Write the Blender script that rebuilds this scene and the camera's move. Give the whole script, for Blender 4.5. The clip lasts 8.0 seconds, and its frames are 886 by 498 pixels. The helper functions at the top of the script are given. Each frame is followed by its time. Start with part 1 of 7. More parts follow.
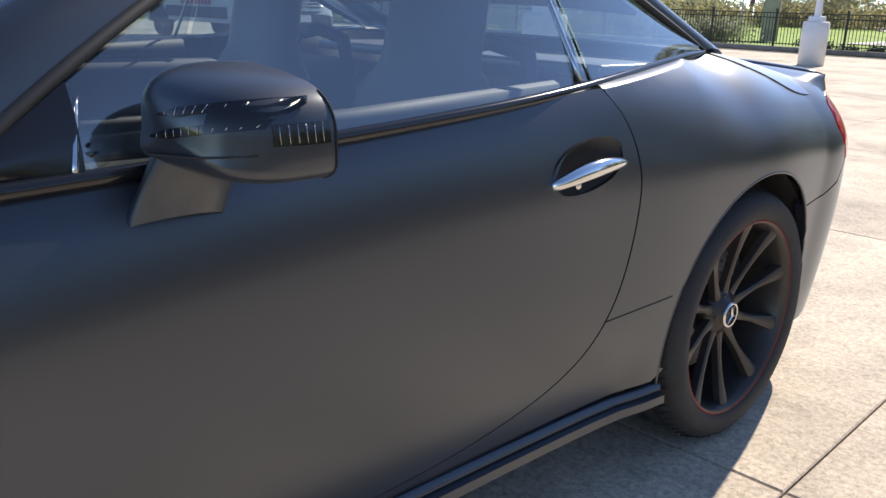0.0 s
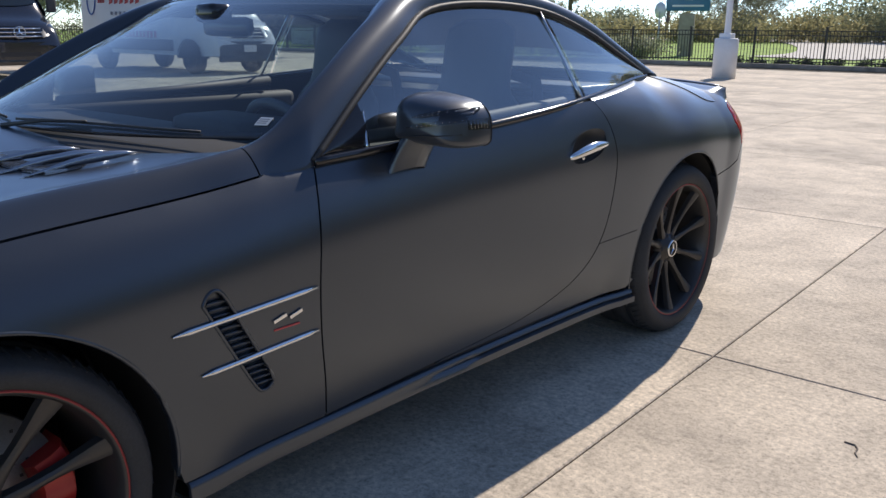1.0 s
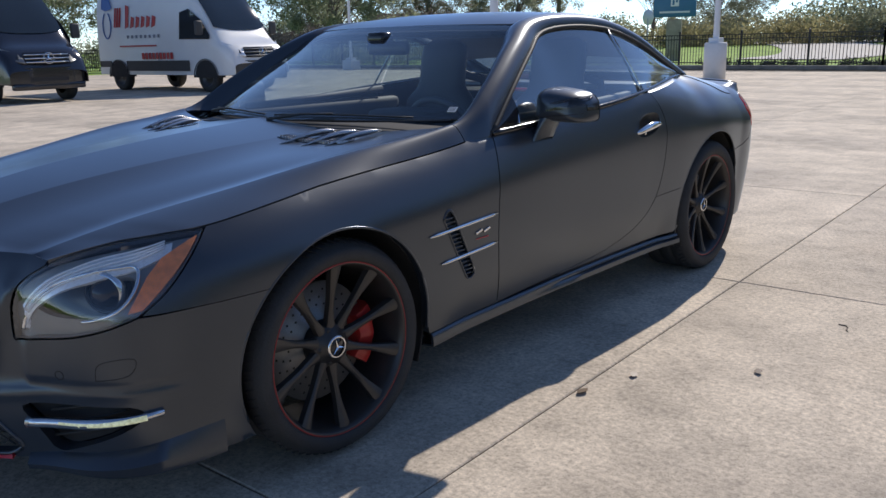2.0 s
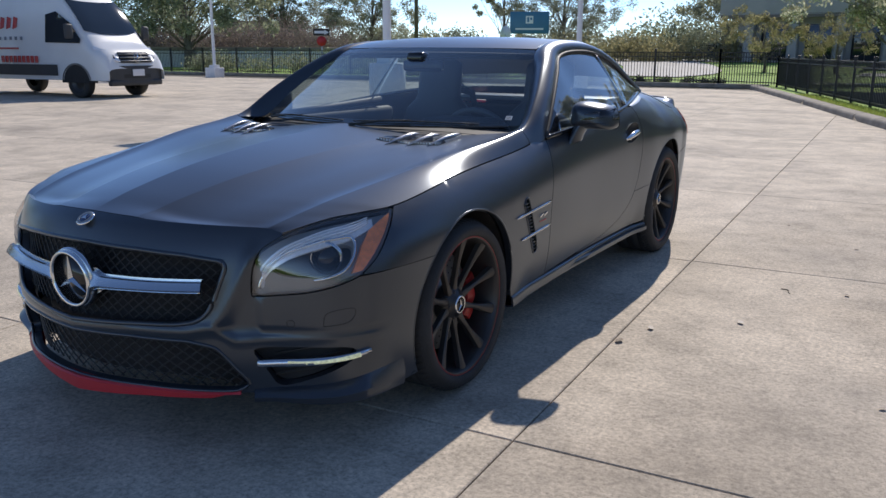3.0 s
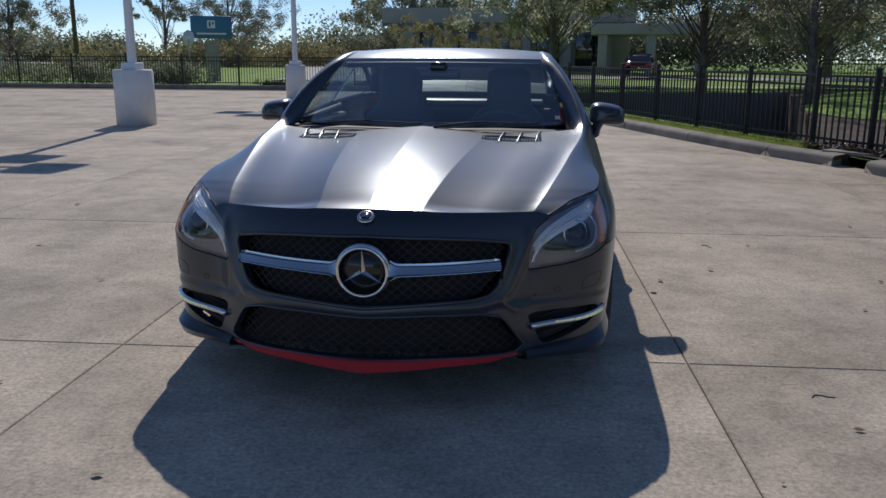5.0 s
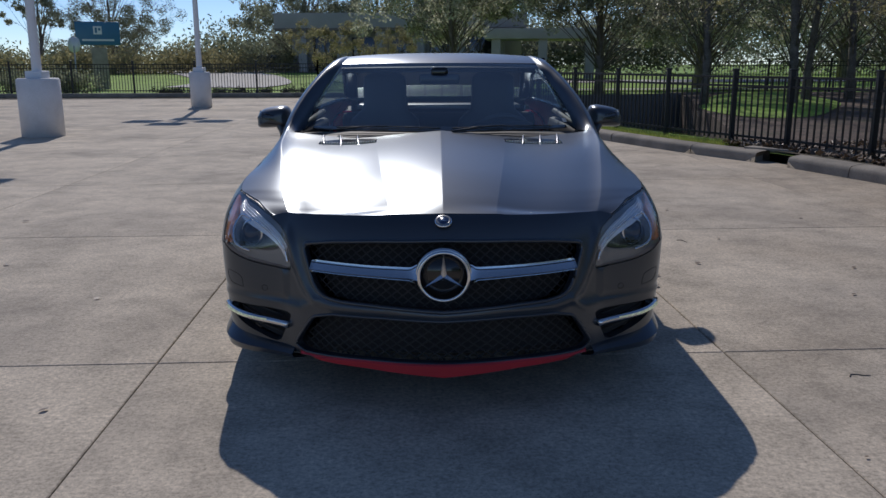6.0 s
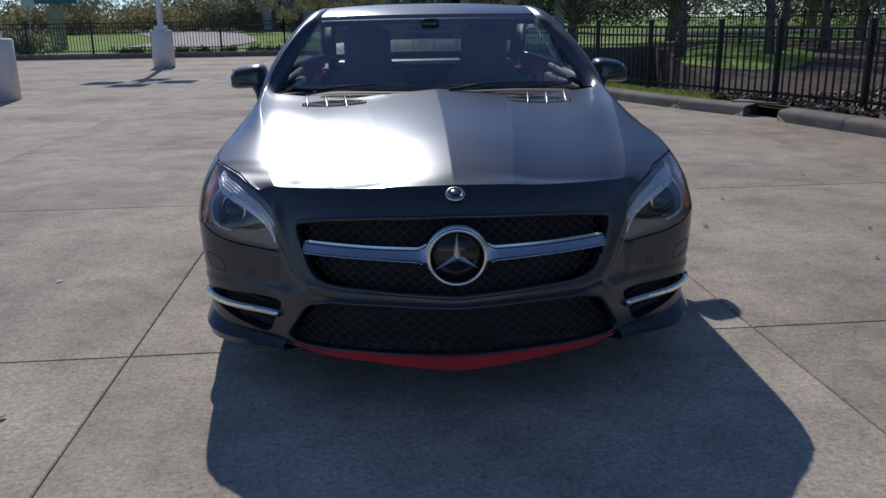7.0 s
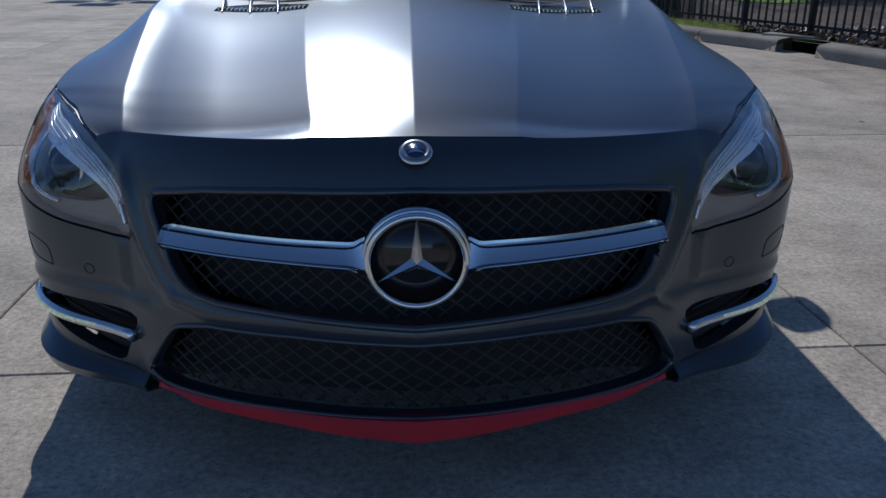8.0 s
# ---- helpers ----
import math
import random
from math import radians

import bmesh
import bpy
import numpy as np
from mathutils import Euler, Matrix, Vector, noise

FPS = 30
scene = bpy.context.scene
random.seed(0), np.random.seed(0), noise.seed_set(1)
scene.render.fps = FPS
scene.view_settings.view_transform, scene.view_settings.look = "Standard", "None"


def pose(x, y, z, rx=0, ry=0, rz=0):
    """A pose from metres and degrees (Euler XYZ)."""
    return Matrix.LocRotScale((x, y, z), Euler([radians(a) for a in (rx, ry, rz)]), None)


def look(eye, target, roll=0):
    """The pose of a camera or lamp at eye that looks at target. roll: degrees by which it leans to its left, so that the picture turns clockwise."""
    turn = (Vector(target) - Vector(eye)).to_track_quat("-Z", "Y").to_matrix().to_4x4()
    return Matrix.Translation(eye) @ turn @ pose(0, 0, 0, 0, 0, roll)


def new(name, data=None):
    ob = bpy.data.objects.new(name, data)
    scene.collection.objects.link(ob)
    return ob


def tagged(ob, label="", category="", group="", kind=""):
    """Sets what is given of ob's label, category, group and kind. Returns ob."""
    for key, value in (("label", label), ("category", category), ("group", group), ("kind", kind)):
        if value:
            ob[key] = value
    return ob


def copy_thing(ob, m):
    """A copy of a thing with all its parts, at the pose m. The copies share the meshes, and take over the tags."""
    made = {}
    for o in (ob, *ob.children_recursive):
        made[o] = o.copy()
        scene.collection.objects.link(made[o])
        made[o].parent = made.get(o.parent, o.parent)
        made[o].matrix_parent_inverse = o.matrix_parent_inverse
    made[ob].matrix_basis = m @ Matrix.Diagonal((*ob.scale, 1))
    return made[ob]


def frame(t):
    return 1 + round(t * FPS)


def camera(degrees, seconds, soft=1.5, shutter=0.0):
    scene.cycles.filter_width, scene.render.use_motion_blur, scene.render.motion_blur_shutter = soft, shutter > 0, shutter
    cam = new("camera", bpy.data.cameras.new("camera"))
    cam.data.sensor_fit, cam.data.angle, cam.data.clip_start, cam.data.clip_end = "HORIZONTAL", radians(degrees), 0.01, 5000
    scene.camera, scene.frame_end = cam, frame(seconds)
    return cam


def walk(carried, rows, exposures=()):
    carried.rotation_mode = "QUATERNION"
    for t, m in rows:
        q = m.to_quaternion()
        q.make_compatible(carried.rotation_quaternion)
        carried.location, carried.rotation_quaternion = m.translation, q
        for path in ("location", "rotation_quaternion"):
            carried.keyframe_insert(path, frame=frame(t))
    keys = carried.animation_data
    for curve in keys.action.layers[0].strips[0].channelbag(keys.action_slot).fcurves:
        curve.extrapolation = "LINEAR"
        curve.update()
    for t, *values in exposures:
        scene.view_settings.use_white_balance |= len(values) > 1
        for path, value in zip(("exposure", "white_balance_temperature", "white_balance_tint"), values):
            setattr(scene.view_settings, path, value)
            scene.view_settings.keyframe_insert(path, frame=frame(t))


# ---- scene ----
cam = camera(56.6, 8.0, soft=1.5)
PATH = [
    (0, (1.836, 0.621, 1.098), (0.447, 1.943, 0.53), 2.0),
    (0.5, (2.073, 0.158, 1.149), (0.767, 1.569, 0.6), 1.5),
    (1, (2.313, -0.387, 1.172), (1.026, 1.054, 0.657), 0.5),
    (1.5, (2.506, -0.939, 1.195), (1.211, 0.502, 0.699), -0.6),
    (2, (2.644, -1.512, 1.197), (1.366, -0.053, 0.709), -1.3),
    (2.2, (2.653, -1.733, 1.2), (1.396, -0.256, 0.711), -1.3),
    (3.3, (2.123, -2.847, 1.26), (1.246, -1.107, 0.811), 0.7),
    (3.5, (1.982, -3.011, 1.234), (1.162, -1.24, 0.797), 0.8),
    (4, (1.557, -3.34, 1.255), (0.901, -1.501, 0.821), -0.0),
    (4.5, (1.095, -3.594, 1.259), (0.651, -1.692, 0.828), -0.1),
    (5, (0.623, -3.727, 1.272), (0.386, -1.794, 0.818), 0.3),
    (5.2, (0.441, -3.782, 1.269), (0.281, -1.839, 0.822), 0.6),
    (6.3, (-0.109, -3.79, 1.275), (-0.059, -1.84, 0.832), -0.6),
    (6.5, (-0.138, -3.72, 1.305), (-0.072, -1.78, 0.823), -0.7),
    (7, (-0.154, -3.42, 1.249), (-0.067, -1.496, 0.707), -0.9),
    (7.5, (-0.085, -2.918, 1.182), (0.012, -1.013, 0.582), -0.8),
    (7.8, (-0.040, -2.587, 1.119), (0.060, -0.683, 0.500), -0.3),
    (8, (-0.021, -2.37, 1.069), (0.071, -0.495, 0.379), 0.4),
]
walk(cam, [(t, look(eye, target, roll)) for t, eye, target, roll in PATH], [(0, 0.85, 6900, 13), (1.0, 0.34, 6600, 13), (1.5, 0.16, 6450, 13), (2.2, 0.08, 6350, 13), (4.0, 0.0, 6300, 13),
    (4.5, -0.50, 6250, 13), (5.2, -0.65, 6200, 13), (6.5, -0.75, 6050, 14), (7.3, -0.75, 5900, 13), (8, -0.70, 5550, 10)])

# ---- sky and sun ----
SUN_TRAVEL = Vector((0.212, -1.13, -0.908)).normalized()
world = bpy.data.worlds.new("sky")
scene.world = world
world.use_nodes = True
wn, wl = world.node_tree.nodes, world.node_tree.links
sky = wn.new("ShaderNodeTexSky")
sky.sky_type, sky.sun_disc = "NISHITA", False
sky.sun_elevation = math.asin(-SUN_TRAVEL.z)
sky.sun_rotation = math.atan2(-SUN_TRAVEL.x, -SUN_TRAVEL.y)
sky.altitude = 3000
sky.air_density, sky.dust_density, sky.ozone_density = 0.9, 0.0, 3.2
wl.new(sky.outputs[0], wn["Background"].inputs[0])
wn["Background"].inputs[1].default_value = 0.15
sun = new("sun", bpy.data.lights.new("sun", "SUN"))
sun.data.energy, sun.data.angle, sun.data.color = 3.9, radians(0.55), (1.0, 0.93, 0.825)
sun.matrix_world = look((0, 0, 0), SUN_TRAVEL)
from mathutils.geometry import delaunay_2d_cdt

# ---- materials ----
def mat(name, color, rough=0.6, metal=0.0, vary=0.0, scale=8.0, fine=0.0, fscale=120.0, bump=0.0, spec=0.5, coat=0.0, dirt=None, amount=0.0, dscale=1.5, random_tint=0.0, emit=None, rough_vary=0.0):
    """A surface with two scales of variation, relief, a stain colour and a shade that differs from object to object."""
    m = bpy.data.materials.new(name)
    m.use_nodes = True
    nt = m.node_tree
    N, L = nt.nodes, nt.links
    b = N["Principled BSDF"]
    b.inputs["Roughness"].default_value = rough
    b.inputs["Metallic"].default_value = metal
    b.inputs["Specular IOR Level"].default_value = spec
    b.inputs["Coat Weight"].default_value = coat
    b.inputs["Coat Roughness"].default_value = 0.04
    co = N.new("ShaderNodeTexCoord")

    def noise_node(s, detail=4.0):
        n = N.new("ShaderNodeTexNoise")
        n.inputs["Scale"].default_value, n.inputs["Detail"].default_value = s, detail
        L.new(co.outputs["Object"], n.inputs["Vector"])
        return n

    def mix(kind, fac, a, c):
        x = N.new("ShaderNodeMix")
        x.data_type, x.blend_type = "RGBA", kind
        for sock, v in ((x.inputs[0], fac), (x.inputs[6], a), (x.inputs[7], c)):
            if isinstance(v, (int, float)):
                sock.default_value = v
            elif isinstance(v, tuple):
                sock.default_value = (*v, 1) if len(v) == 3 else v
            else:
                L.new(v, sock)
        return x.outputs[2]

    def ramp(src, lo, hi, a, c):
        r = N.new("ShaderNodeMapRange")
        L.new(src, r.inputs[0])
        for i, v in enumerate((lo, hi, a, c)):
            r.inputs[i + 1].default_value = v
        return r.outputs[0]
    col = color
    if vary:
        col = mix("MULTIPLY", 1.0, col, ramp(noise_node(scale).outputs["Fac"], 0.3, 0.7, 1 - vary, 1 + vary))
    if fine:
        col = mix("MULTIPLY", 1.0, col, ramp(noise_node(fscale, 3.0).outputs["Fac"], 0.3, 0.7, 1 - fine, 1 + fine))
    if dirt:
        col = mix("MIX", ramp(noise_node(dscale, 6.0).outputs["Fac"], 0.5, 0.72, 0.0, amount), col, dirt)
    if random_tint:
        info = N.new("ShaderNodeObjectInfo")
        col = mix("MULTIPLY", 1.0, col, ramp(info.outputs["Random"], 0, 1, 1 - random_tint, 1 + random_tint))
    if isinstance(col, tuple):
        b.inputs["Base Color"].default_value = (*col, 1)
    else:
        L.new(col, b.inputs["Base Color"])
    if rough_vary:
        L.new(ramp(noise_node(scale * 0.7).outputs["Fac"], 0.3, 0.7, rough - rough_vary, rough + rough_vary), b.inputs["Roughness"])
    if bump:
        bp = N.new("ShaderNodeBump")
        bp.inputs["Strength"].default_value, bp.inputs["Distance"].default_value = bump, 0.004
        L.new(noise_node(fscale, 5.0).outputs["Fac"], bp.inputs["Height"])
        L.new(bp.outputs[0], b.inputs["Normal"])
    if emit:
        b.inputs["Emission Color"].default_value, b.inputs["Emission Strength"].default_value = (*emit[:3], 1), emit[3]
    return m


def leaf_mat(name, a, c, trans=0.35, gloss=0.5):
    """Leaves: each one its own green, with light coming through."""
    m = bpy.data.materials.new(name)
    m.use_nodes = True
    N, L = m.node_tree.nodes, m.node_tree.links
    b, out = N["Principled BSDF"], N["Material Output"]
    geo, rm, tr, mx = N.new("ShaderNodeNewGeometry"), N.new("ShaderNodeMix"), N.new("ShaderNodeBsdfTranslucent"), N.new("ShaderNodeMixShader")
    rm.data_type = "RGBA"
    L.new(geo.outputs["Random Per Island"], rm.inputs[0])
    rm.inputs[6].default_value, rm.inputs[7].default_value = (*a, 1), (*c, 1)
    L.new(rm.outputs[2], b.inputs["Base Color"])
    L.new(rm.outputs[2], tr.inputs["Color"])
    b.inputs["Roughness"].default_value = gloss
    mx.inputs[0].default_value = trans
    L.new(b.outputs[0], mx.inputs[1])
    L.new(tr.outputs[0], mx.inputs[2])
    L.new(mx.outputs[0], out.inputs[0])
    return m


def glass_mat(name, tint, reflect_rough=0.0, veil=0.0, face_on=0.08):
    """A thin pane: clear with a tint, a bluish veil put in for glare and sky haze, and a mirror towards grazing angles.
    """
    m = bpy.data.materials.new(name)
    m.use_nodes = True
    N, L = m.node_tree.nodes, m.node_tree.links
    N.remove(N["Principled BSDF"])
    tr, gl, mx, fr = N.new("ShaderNodeBsdfTransparent"), N.new("ShaderNodeBsdfGlossy"), N.new("ShaderNodeMixShader"), N.new("ShaderNodeLayerWeight")
    pw, sc = N.new("ShaderNodeMath"), N.new("ShaderNodeMath")
    tr.inputs["Color"].default_value = (*tint, 1)
    gl.inputs["Roughness"].default_value = reflect_rough
    pw.operation, sc.operation = "POWER", "MULTIPLY_ADD"
    pw.inputs[1].default_value, sc.inputs[1].default_value, sc.inputs[2].default_value = 4.0, 1 - face_on, face_on
    L.new(fr.outputs["Facing"], pw.inputs[0])
    L.new(pw.outputs[0], sc.inputs[0])
    body = tr.outputs[0]
    # Uneven bluish-white scatter lightens the pane in place of glare.
    if veil:
        du, da, fm = N.new("ShaderNodeBsdfTranslucent"), N.new("ShaderNodeBsdfDiffuse"), N.new("ShaderNodeMixShader")
        dm, nz, rp, co = N.new("ShaderNodeMixShader"), N.new("ShaderNodeTexNoise"), N.new("ShaderNodeMapRange"), N.new("ShaderNodeTexCoord")
        nz.inputs["Scale"].default_value, nz.inputs["Detail"].default_value = 7.0, 6.0
        rp.inputs[1].default_value, rp.inputs[2].default_value, rp.inputs[3].default_value, rp.inputs[4].default_value = 0.3, 0.75, veil * 0.6, veil * 1.6
        L.new(co.outputs["Object"], nz.inputs["Vector"])
        L.new(nz.outputs["Fac"], rp.inputs[0])
        for q in (du, da):
            q.inputs["Color"].default_value = (0.70, 0.78, 0.86, 1)
        L.new(du.outputs[0], dm.inputs[1])
        L.new(da.outputs[0], dm.inputs[2])
        L.new(rp.outputs[0], fm.inputs[0])
        L.new(body, fm.inputs[1])
        L.new(dm.outputs[0], fm.inputs[2])
        body = fm.outputs[0]
    L.new(sc.outputs[0], mx.inputs[0])
    L.new(body, mx.inputs[1])
    L.new(gl.outputs[0], mx.inputs[2])
    L.new(mx.outputs[0], N["Material Output"].inputs[0])
    return m


PAINT = mat("satin_black_paint", (0.024, 0.0285, 0.037), 0.5, 0.0, vary=0.05, scale=3.0, fine=0.06, fscale=900, spec=0.12, rough_vary=0.02)
pn_, pl_ = PAINT.node_tree.nodes, PAINT.node_tree.links
sheen, haze, both, coat_mix, fres = (pn_.new("ShaderNode" + k) for k in ("BsdfGlossy", "BsdfGlossy", "MixShader", "MixShader", "Fresnel"))
sheen.distribution, haze.distribution = "BECKMANN", "GGX"
sheen.inputs["Roughness"].default_value, haze.inputs["Roughness"].default_value, fres.inputs["IOR"].default_value = 0.30, 0.24, 1.70
for q in (sheen, haze):
    q.inputs["Color"].default_value = (0.84, 0.92, 1.0, 1.0)
both.inputs[0].default_value = 0.35
pl_.new(sheen.outputs[0], both.inputs[1])
pl_.new(haze.outputs[0], both.inputs[2])
pl_.new(fres.outputs[0], coat_mix.inputs[0])
pl_.new(pn_["Principled BSDF"].outputs[0], coat_mix.inputs[1])
pl_.new(both.outputs[0], coat_mix.inputs[2])
pl_.new(coat_mix.outputs[0], pn_["Material Output"].inputs[0])
GLOSS_BLACK = mat("gloss_black", (0.012, 0.012, 0.014), 0.12, spec=0.6)
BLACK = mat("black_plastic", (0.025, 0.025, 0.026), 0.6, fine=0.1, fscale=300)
DARK = mat("dark_cavity", (0.030, 0.029, 0.029), 0.85, vary=0.15, scale=9)
MESH_GREY = mat("grille_plastic", (0.034, 0.033, 0.033), 0.55, vary=0.15, scale=9)
RUBBER = mat("tyre_rubber", (0.034, 0.034, 0.034), 0.75, vary=0.15, scale=14, fine=0.15, fscale=200, bump=0.2)
RIM = mat("satin_black_alloy", (0.060, 0.057, 0.055), 0.36, 0.5, fine=0.06, fscale=400)
RED_LINE = mat("red_rim_line", (0.30, 0.03, 0.028), 0.5)
RED = mat("red_splitter_paint", (0.52, 0.03, 0.04), 0.42, vary=0.06, scale=6)
CALIPER = mat("red_caliper_paint", (0.42, 0.025, 0.02), 0.35, vary=0.08, scale=20)
STEEL = mat("brake_steel", (0.34, 0.335, 0.32), 0.45, 0.6, fine=0.08, fscale=250)
CHROME = mat("chrome", (0.78, 0.79, 0.80), 0.10, 1.0)
BLADE_METAL = mat("satin_vent_metal", (0.42, 0.43, 0.45), 0.26, 1.0)
SATIN_CHROME = mat("satin_chrome", (0.66, 0.67, 0.69), 0.22, 1.0)
GLASS = glass_mat("tinted_window_glass", (0.74, 0.85, 0.86), veil=0.035, face_on=0.27)
SCREEN_GLASS = glass_mat("windscreen_glass", (0.80, 0.89, 0.90), veil=0.018, face_on=0.10)
LENS = glass_mat("clear_lens", (0.95, 0.96, 0.97), face_on=0.11)
LAMP_BOWL = mat("lamp_bowl", (0.10, 0.10, 0.098), 0.3, 0.3, fine=0.06, fscale=200)
WATER = mat("dark_pond_water", (0.012, 0.016, 0.014), 0.06, vary=0.2, scale=0.3, bump=0.02, fscale=6, spec=0.5)
LAMP_GREY = mat("lamp_housing", (0.22, 0.22, 0.215), 0.38, 0.2, fine=0.06, fscale=200)
LAMP_BRIGHT = mat("lamp_reflector", (0.90, 0.91, 0.93), 0.18, 0.25, fine=0.12, fscale=160)
LAMP_LIGHT = mat("lamp_light_guide", (0.92, 0.93, 0.95), 0.15, 0.0, spec=0.8)
AMBER = mat("amber_reflector", (0.80, 0.24, 0.06), 0.3, coat=0.4, vary=0.15, scale=60)
TAIL_RED = mat("red_tail_lens", (0.55, 0.015, 0.02), 0.15, coat=0.6)
DRL = mat("lit_lamp_strip", (0.62, 0.66, 0.44), 0.25, fine=0.5, fscale=90, emit=(0.95, 1.0, 0.62, 0.25))
LEATHER = mat("black_leather", (0.075, 0.077, 0.084), 0.42, fine=0.12, fscale=300, bump=0.15)
CABIN = mat("dark_cabin_plastic", (0.036, 0.037, 0.040), 0.65, fine=0.1, fscale=300)
SILVER_TRIM = mat("silver_trim", (0.30, 0.30, 0.30), 0.35, 0.6)
STICKER = mat("white_sticker", (0.75, 0.76, 0.74), 0.6)
CONCRETE = mat("concrete", (0.50, 0.425, 0.33), 0.88, vary=0.16, scale=0.9, fine=0.22, fscale=55, bump=0.10, dirt=(0.24, 0.205, 0.165), amount=0.8, dscale=0.55, random_tint=0.05)
cn, cl = CONCRETE.node_tree.nodes, CONCRETE.node_tree.links
flow = next(k for k in cl if k.to_socket.name == "Base Color").from_socket
for size, lo, hi, depth in ((0.8, 0.46, 0.70, 0.82), (3.2, 0.42, 0.72, 0.82), (15.0, 0.48, 0.74, 0.82), (48.0, 0.50, 0.66, 0.86), (120.0, 0.54, 0.70, 0.60), (300.0, 0.5, 0.66, 0.70)):
    nz, rp, mx, co = cn.new("ShaderNodeTexNoise"), cn.new("ShaderNodeMapRange"), cn.new("ShaderNodeMix"), cn.new("ShaderNodeNewGeometry")
    nz.inputs["Scale"].default_value, nz.inputs["Detail"].default_value, nz.inputs["Roughness"].default_value = size, 5.0, 0.6
    cl.new(co.outputs["Position"], nz.inputs["Vector"])
    cl.new(nz.outputs["Fac"], rp.inputs[0])
    for i, q in enumerate((lo, hi, 1.06, depth)):
        rp.inputs[i + 1].default_value = q
    mx.data_type, mx.blend_type = "RGBA", "MULTIPLY"
    mx.inputs[0].default_value = 1.0
    cl.new(flow, mx.inputs[6])
    cl.new(rp.outputs[0], mx.inputs[7])
    flow = mx.outputs[2]
sep, rp, nz, ad, mx, co = cn.new("ShaderNodeSeparateXYZ"), cn.new("ShaderNodeMapRange"), cn.new("ShaderNodeTexNoise"), cn.new("ShaderNodeMath"), cn.new("ShaderNodeMix"), cn.new("ShaderNodeNewGeometry")
nz.inputs["Scale"].default_value, nz.inputs["Detail"].default_value = 0.9, 7.0
cl.new(co.outputs["Position"], sep.inputs[0])
cl.new(co.outputs["Position"], nz.inputs["Vector"])
ad.operation = "MULTIPLY_ADD"
cl.new(nz.outputs["Fac"], ad.inputs[0])
ad.inputs[1].default_value = 6.0
cl.new(sep.outputs["X"], ad.inputs[2])
cl.new(ad.outputs[0], rp.inputs[0])
for i, q in enumerate((4.6, 8.6, 0.0, 0.62)):
    rp.inputs[i + 1].default_value = q
mx.data_type, mx.blend_type = "RGBA", "MULTIPLY"
mx.inputs[7].default_value = (0.62, 0.54, 0.44, 1)
cl.new(rp.outputs[0], mx.inputs[0])
cl.new(flow, mx.inputs[6])
cl.new(mx.outputs[2], cn["Principled BSDF"].inputs["Base Color"])
JOINT = mat("joint_dirt", (0.17, 0.145, 0.115), 0.95, vary=0.2, scale=6)
# Darker than the other concrete: the wall's shade is put into the colour.
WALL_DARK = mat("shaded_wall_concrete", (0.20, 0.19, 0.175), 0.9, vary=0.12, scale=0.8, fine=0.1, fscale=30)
KERB = mat("kerb_concrete", (0.31, 0.27, 0.22), 0.9, vary=0.18, scale=3, fine=0.15, fscale=70, bump=0.4, dirt=(0.16, 0.145, 0.12), amount=0.8, dscale=2.0, random_tint=0.06)
GRASS_SOIL = mat("lawn", (0.22, 0.36, 0.035), 0.9, vary=0.3, scale=0.8, fine=0.35, fscale=30, bump=0.5, dirt=(0.24, 0.23, 0.08), amount=0.35, dscale=0.5)
MULCH = mat("leaf_litter", (0.095, 0.064, 0.046), 0.95, vary=0.45, scale=2.5, fine=0.6, fscale=18, bump=1.0, dirt=(0.05, 0.06, 0.02), amount=0.6, dscale=0.7)
PATH_CONC = mat("path_concrete", (0.52, 0.49, 0.44), 0.85, vary=0.1, scale=1.0, fine=0.1, fscale=50)
IRON = mat("black_fence_paint", (0.012, 0.012, 0.012), 0.45, vary=0.2, scale=9)
POLE_WHITE = mat("white_painted_concrete", (0.74, 0.74, 0.75), 0.7, vary=0.05, scale=3, fine=0.05, fscale=60, bump=0.15, dirt=(0.45, 0.43, 0.40), amount=0.35, dscale=2.2)
POLE_METAL = mat("white_pole_paint", (0.76, 0.77, 0.79), 0.4, vary=0.04, scale=2)
LAMP_HEAD = mat("lamp_head_paint", (0.45, 0.46, 0.48), 0.4)
WOOD_POLE = mat("weathered_pole", (0.13, 0.10, 0.08), 0.9, vary=0.25, scale=5, fine=0.2, fscale=60)
VAN_WHITE = mat("white_van_paint", (0.78, 0.78, 0.77), 0.25, vary=0.03, scale=2, coat=0.3)
VAN_BLACK = mat("black_van_paint", (0.012, 0.013, 0.02), 0.15, coat=0.6, spec=0.6)
VAN_PLASTIC = mat("grey_van_plastic", (0.05, 0.052, 0.055), 0.6, vary=0.1, scale=4)
DARK_GLASS = mat("dark_window", (0.015, 0.02, 0.024), 0.05, spec=0.8)
PRINT_RED = mat("red_print", (0.55, 0.06, 0.06), 0.4)
BADGE_FACE = mat("badge_enamel", (0.03, 0.05, 0.12), 0.2)
PRINT_BLUE = mat("blue_print", (0.05, 0.14, 0.42), 0.4)
PRINT_GREY = mat("grey_print", (0.25, 0.26, 0.30), 0.4)
BARK = mat("bark", (0.17, 0.145, 0.12), 0.95, vary=0.3, scale=4, fine=0.3, fscale=30, bump=0.8)
LEAF_OAK = leaf_mat("oak_leaves", (0.20, 0.21, 0.14), (0.58, 0.58, 0.44), 0.68, 0.32)
LEAF_YELLOW = leaf_mat("yellowing_leaves", (0.22, 0.21, 0.10), (0.48, 0.42, 0.22), 0.55)
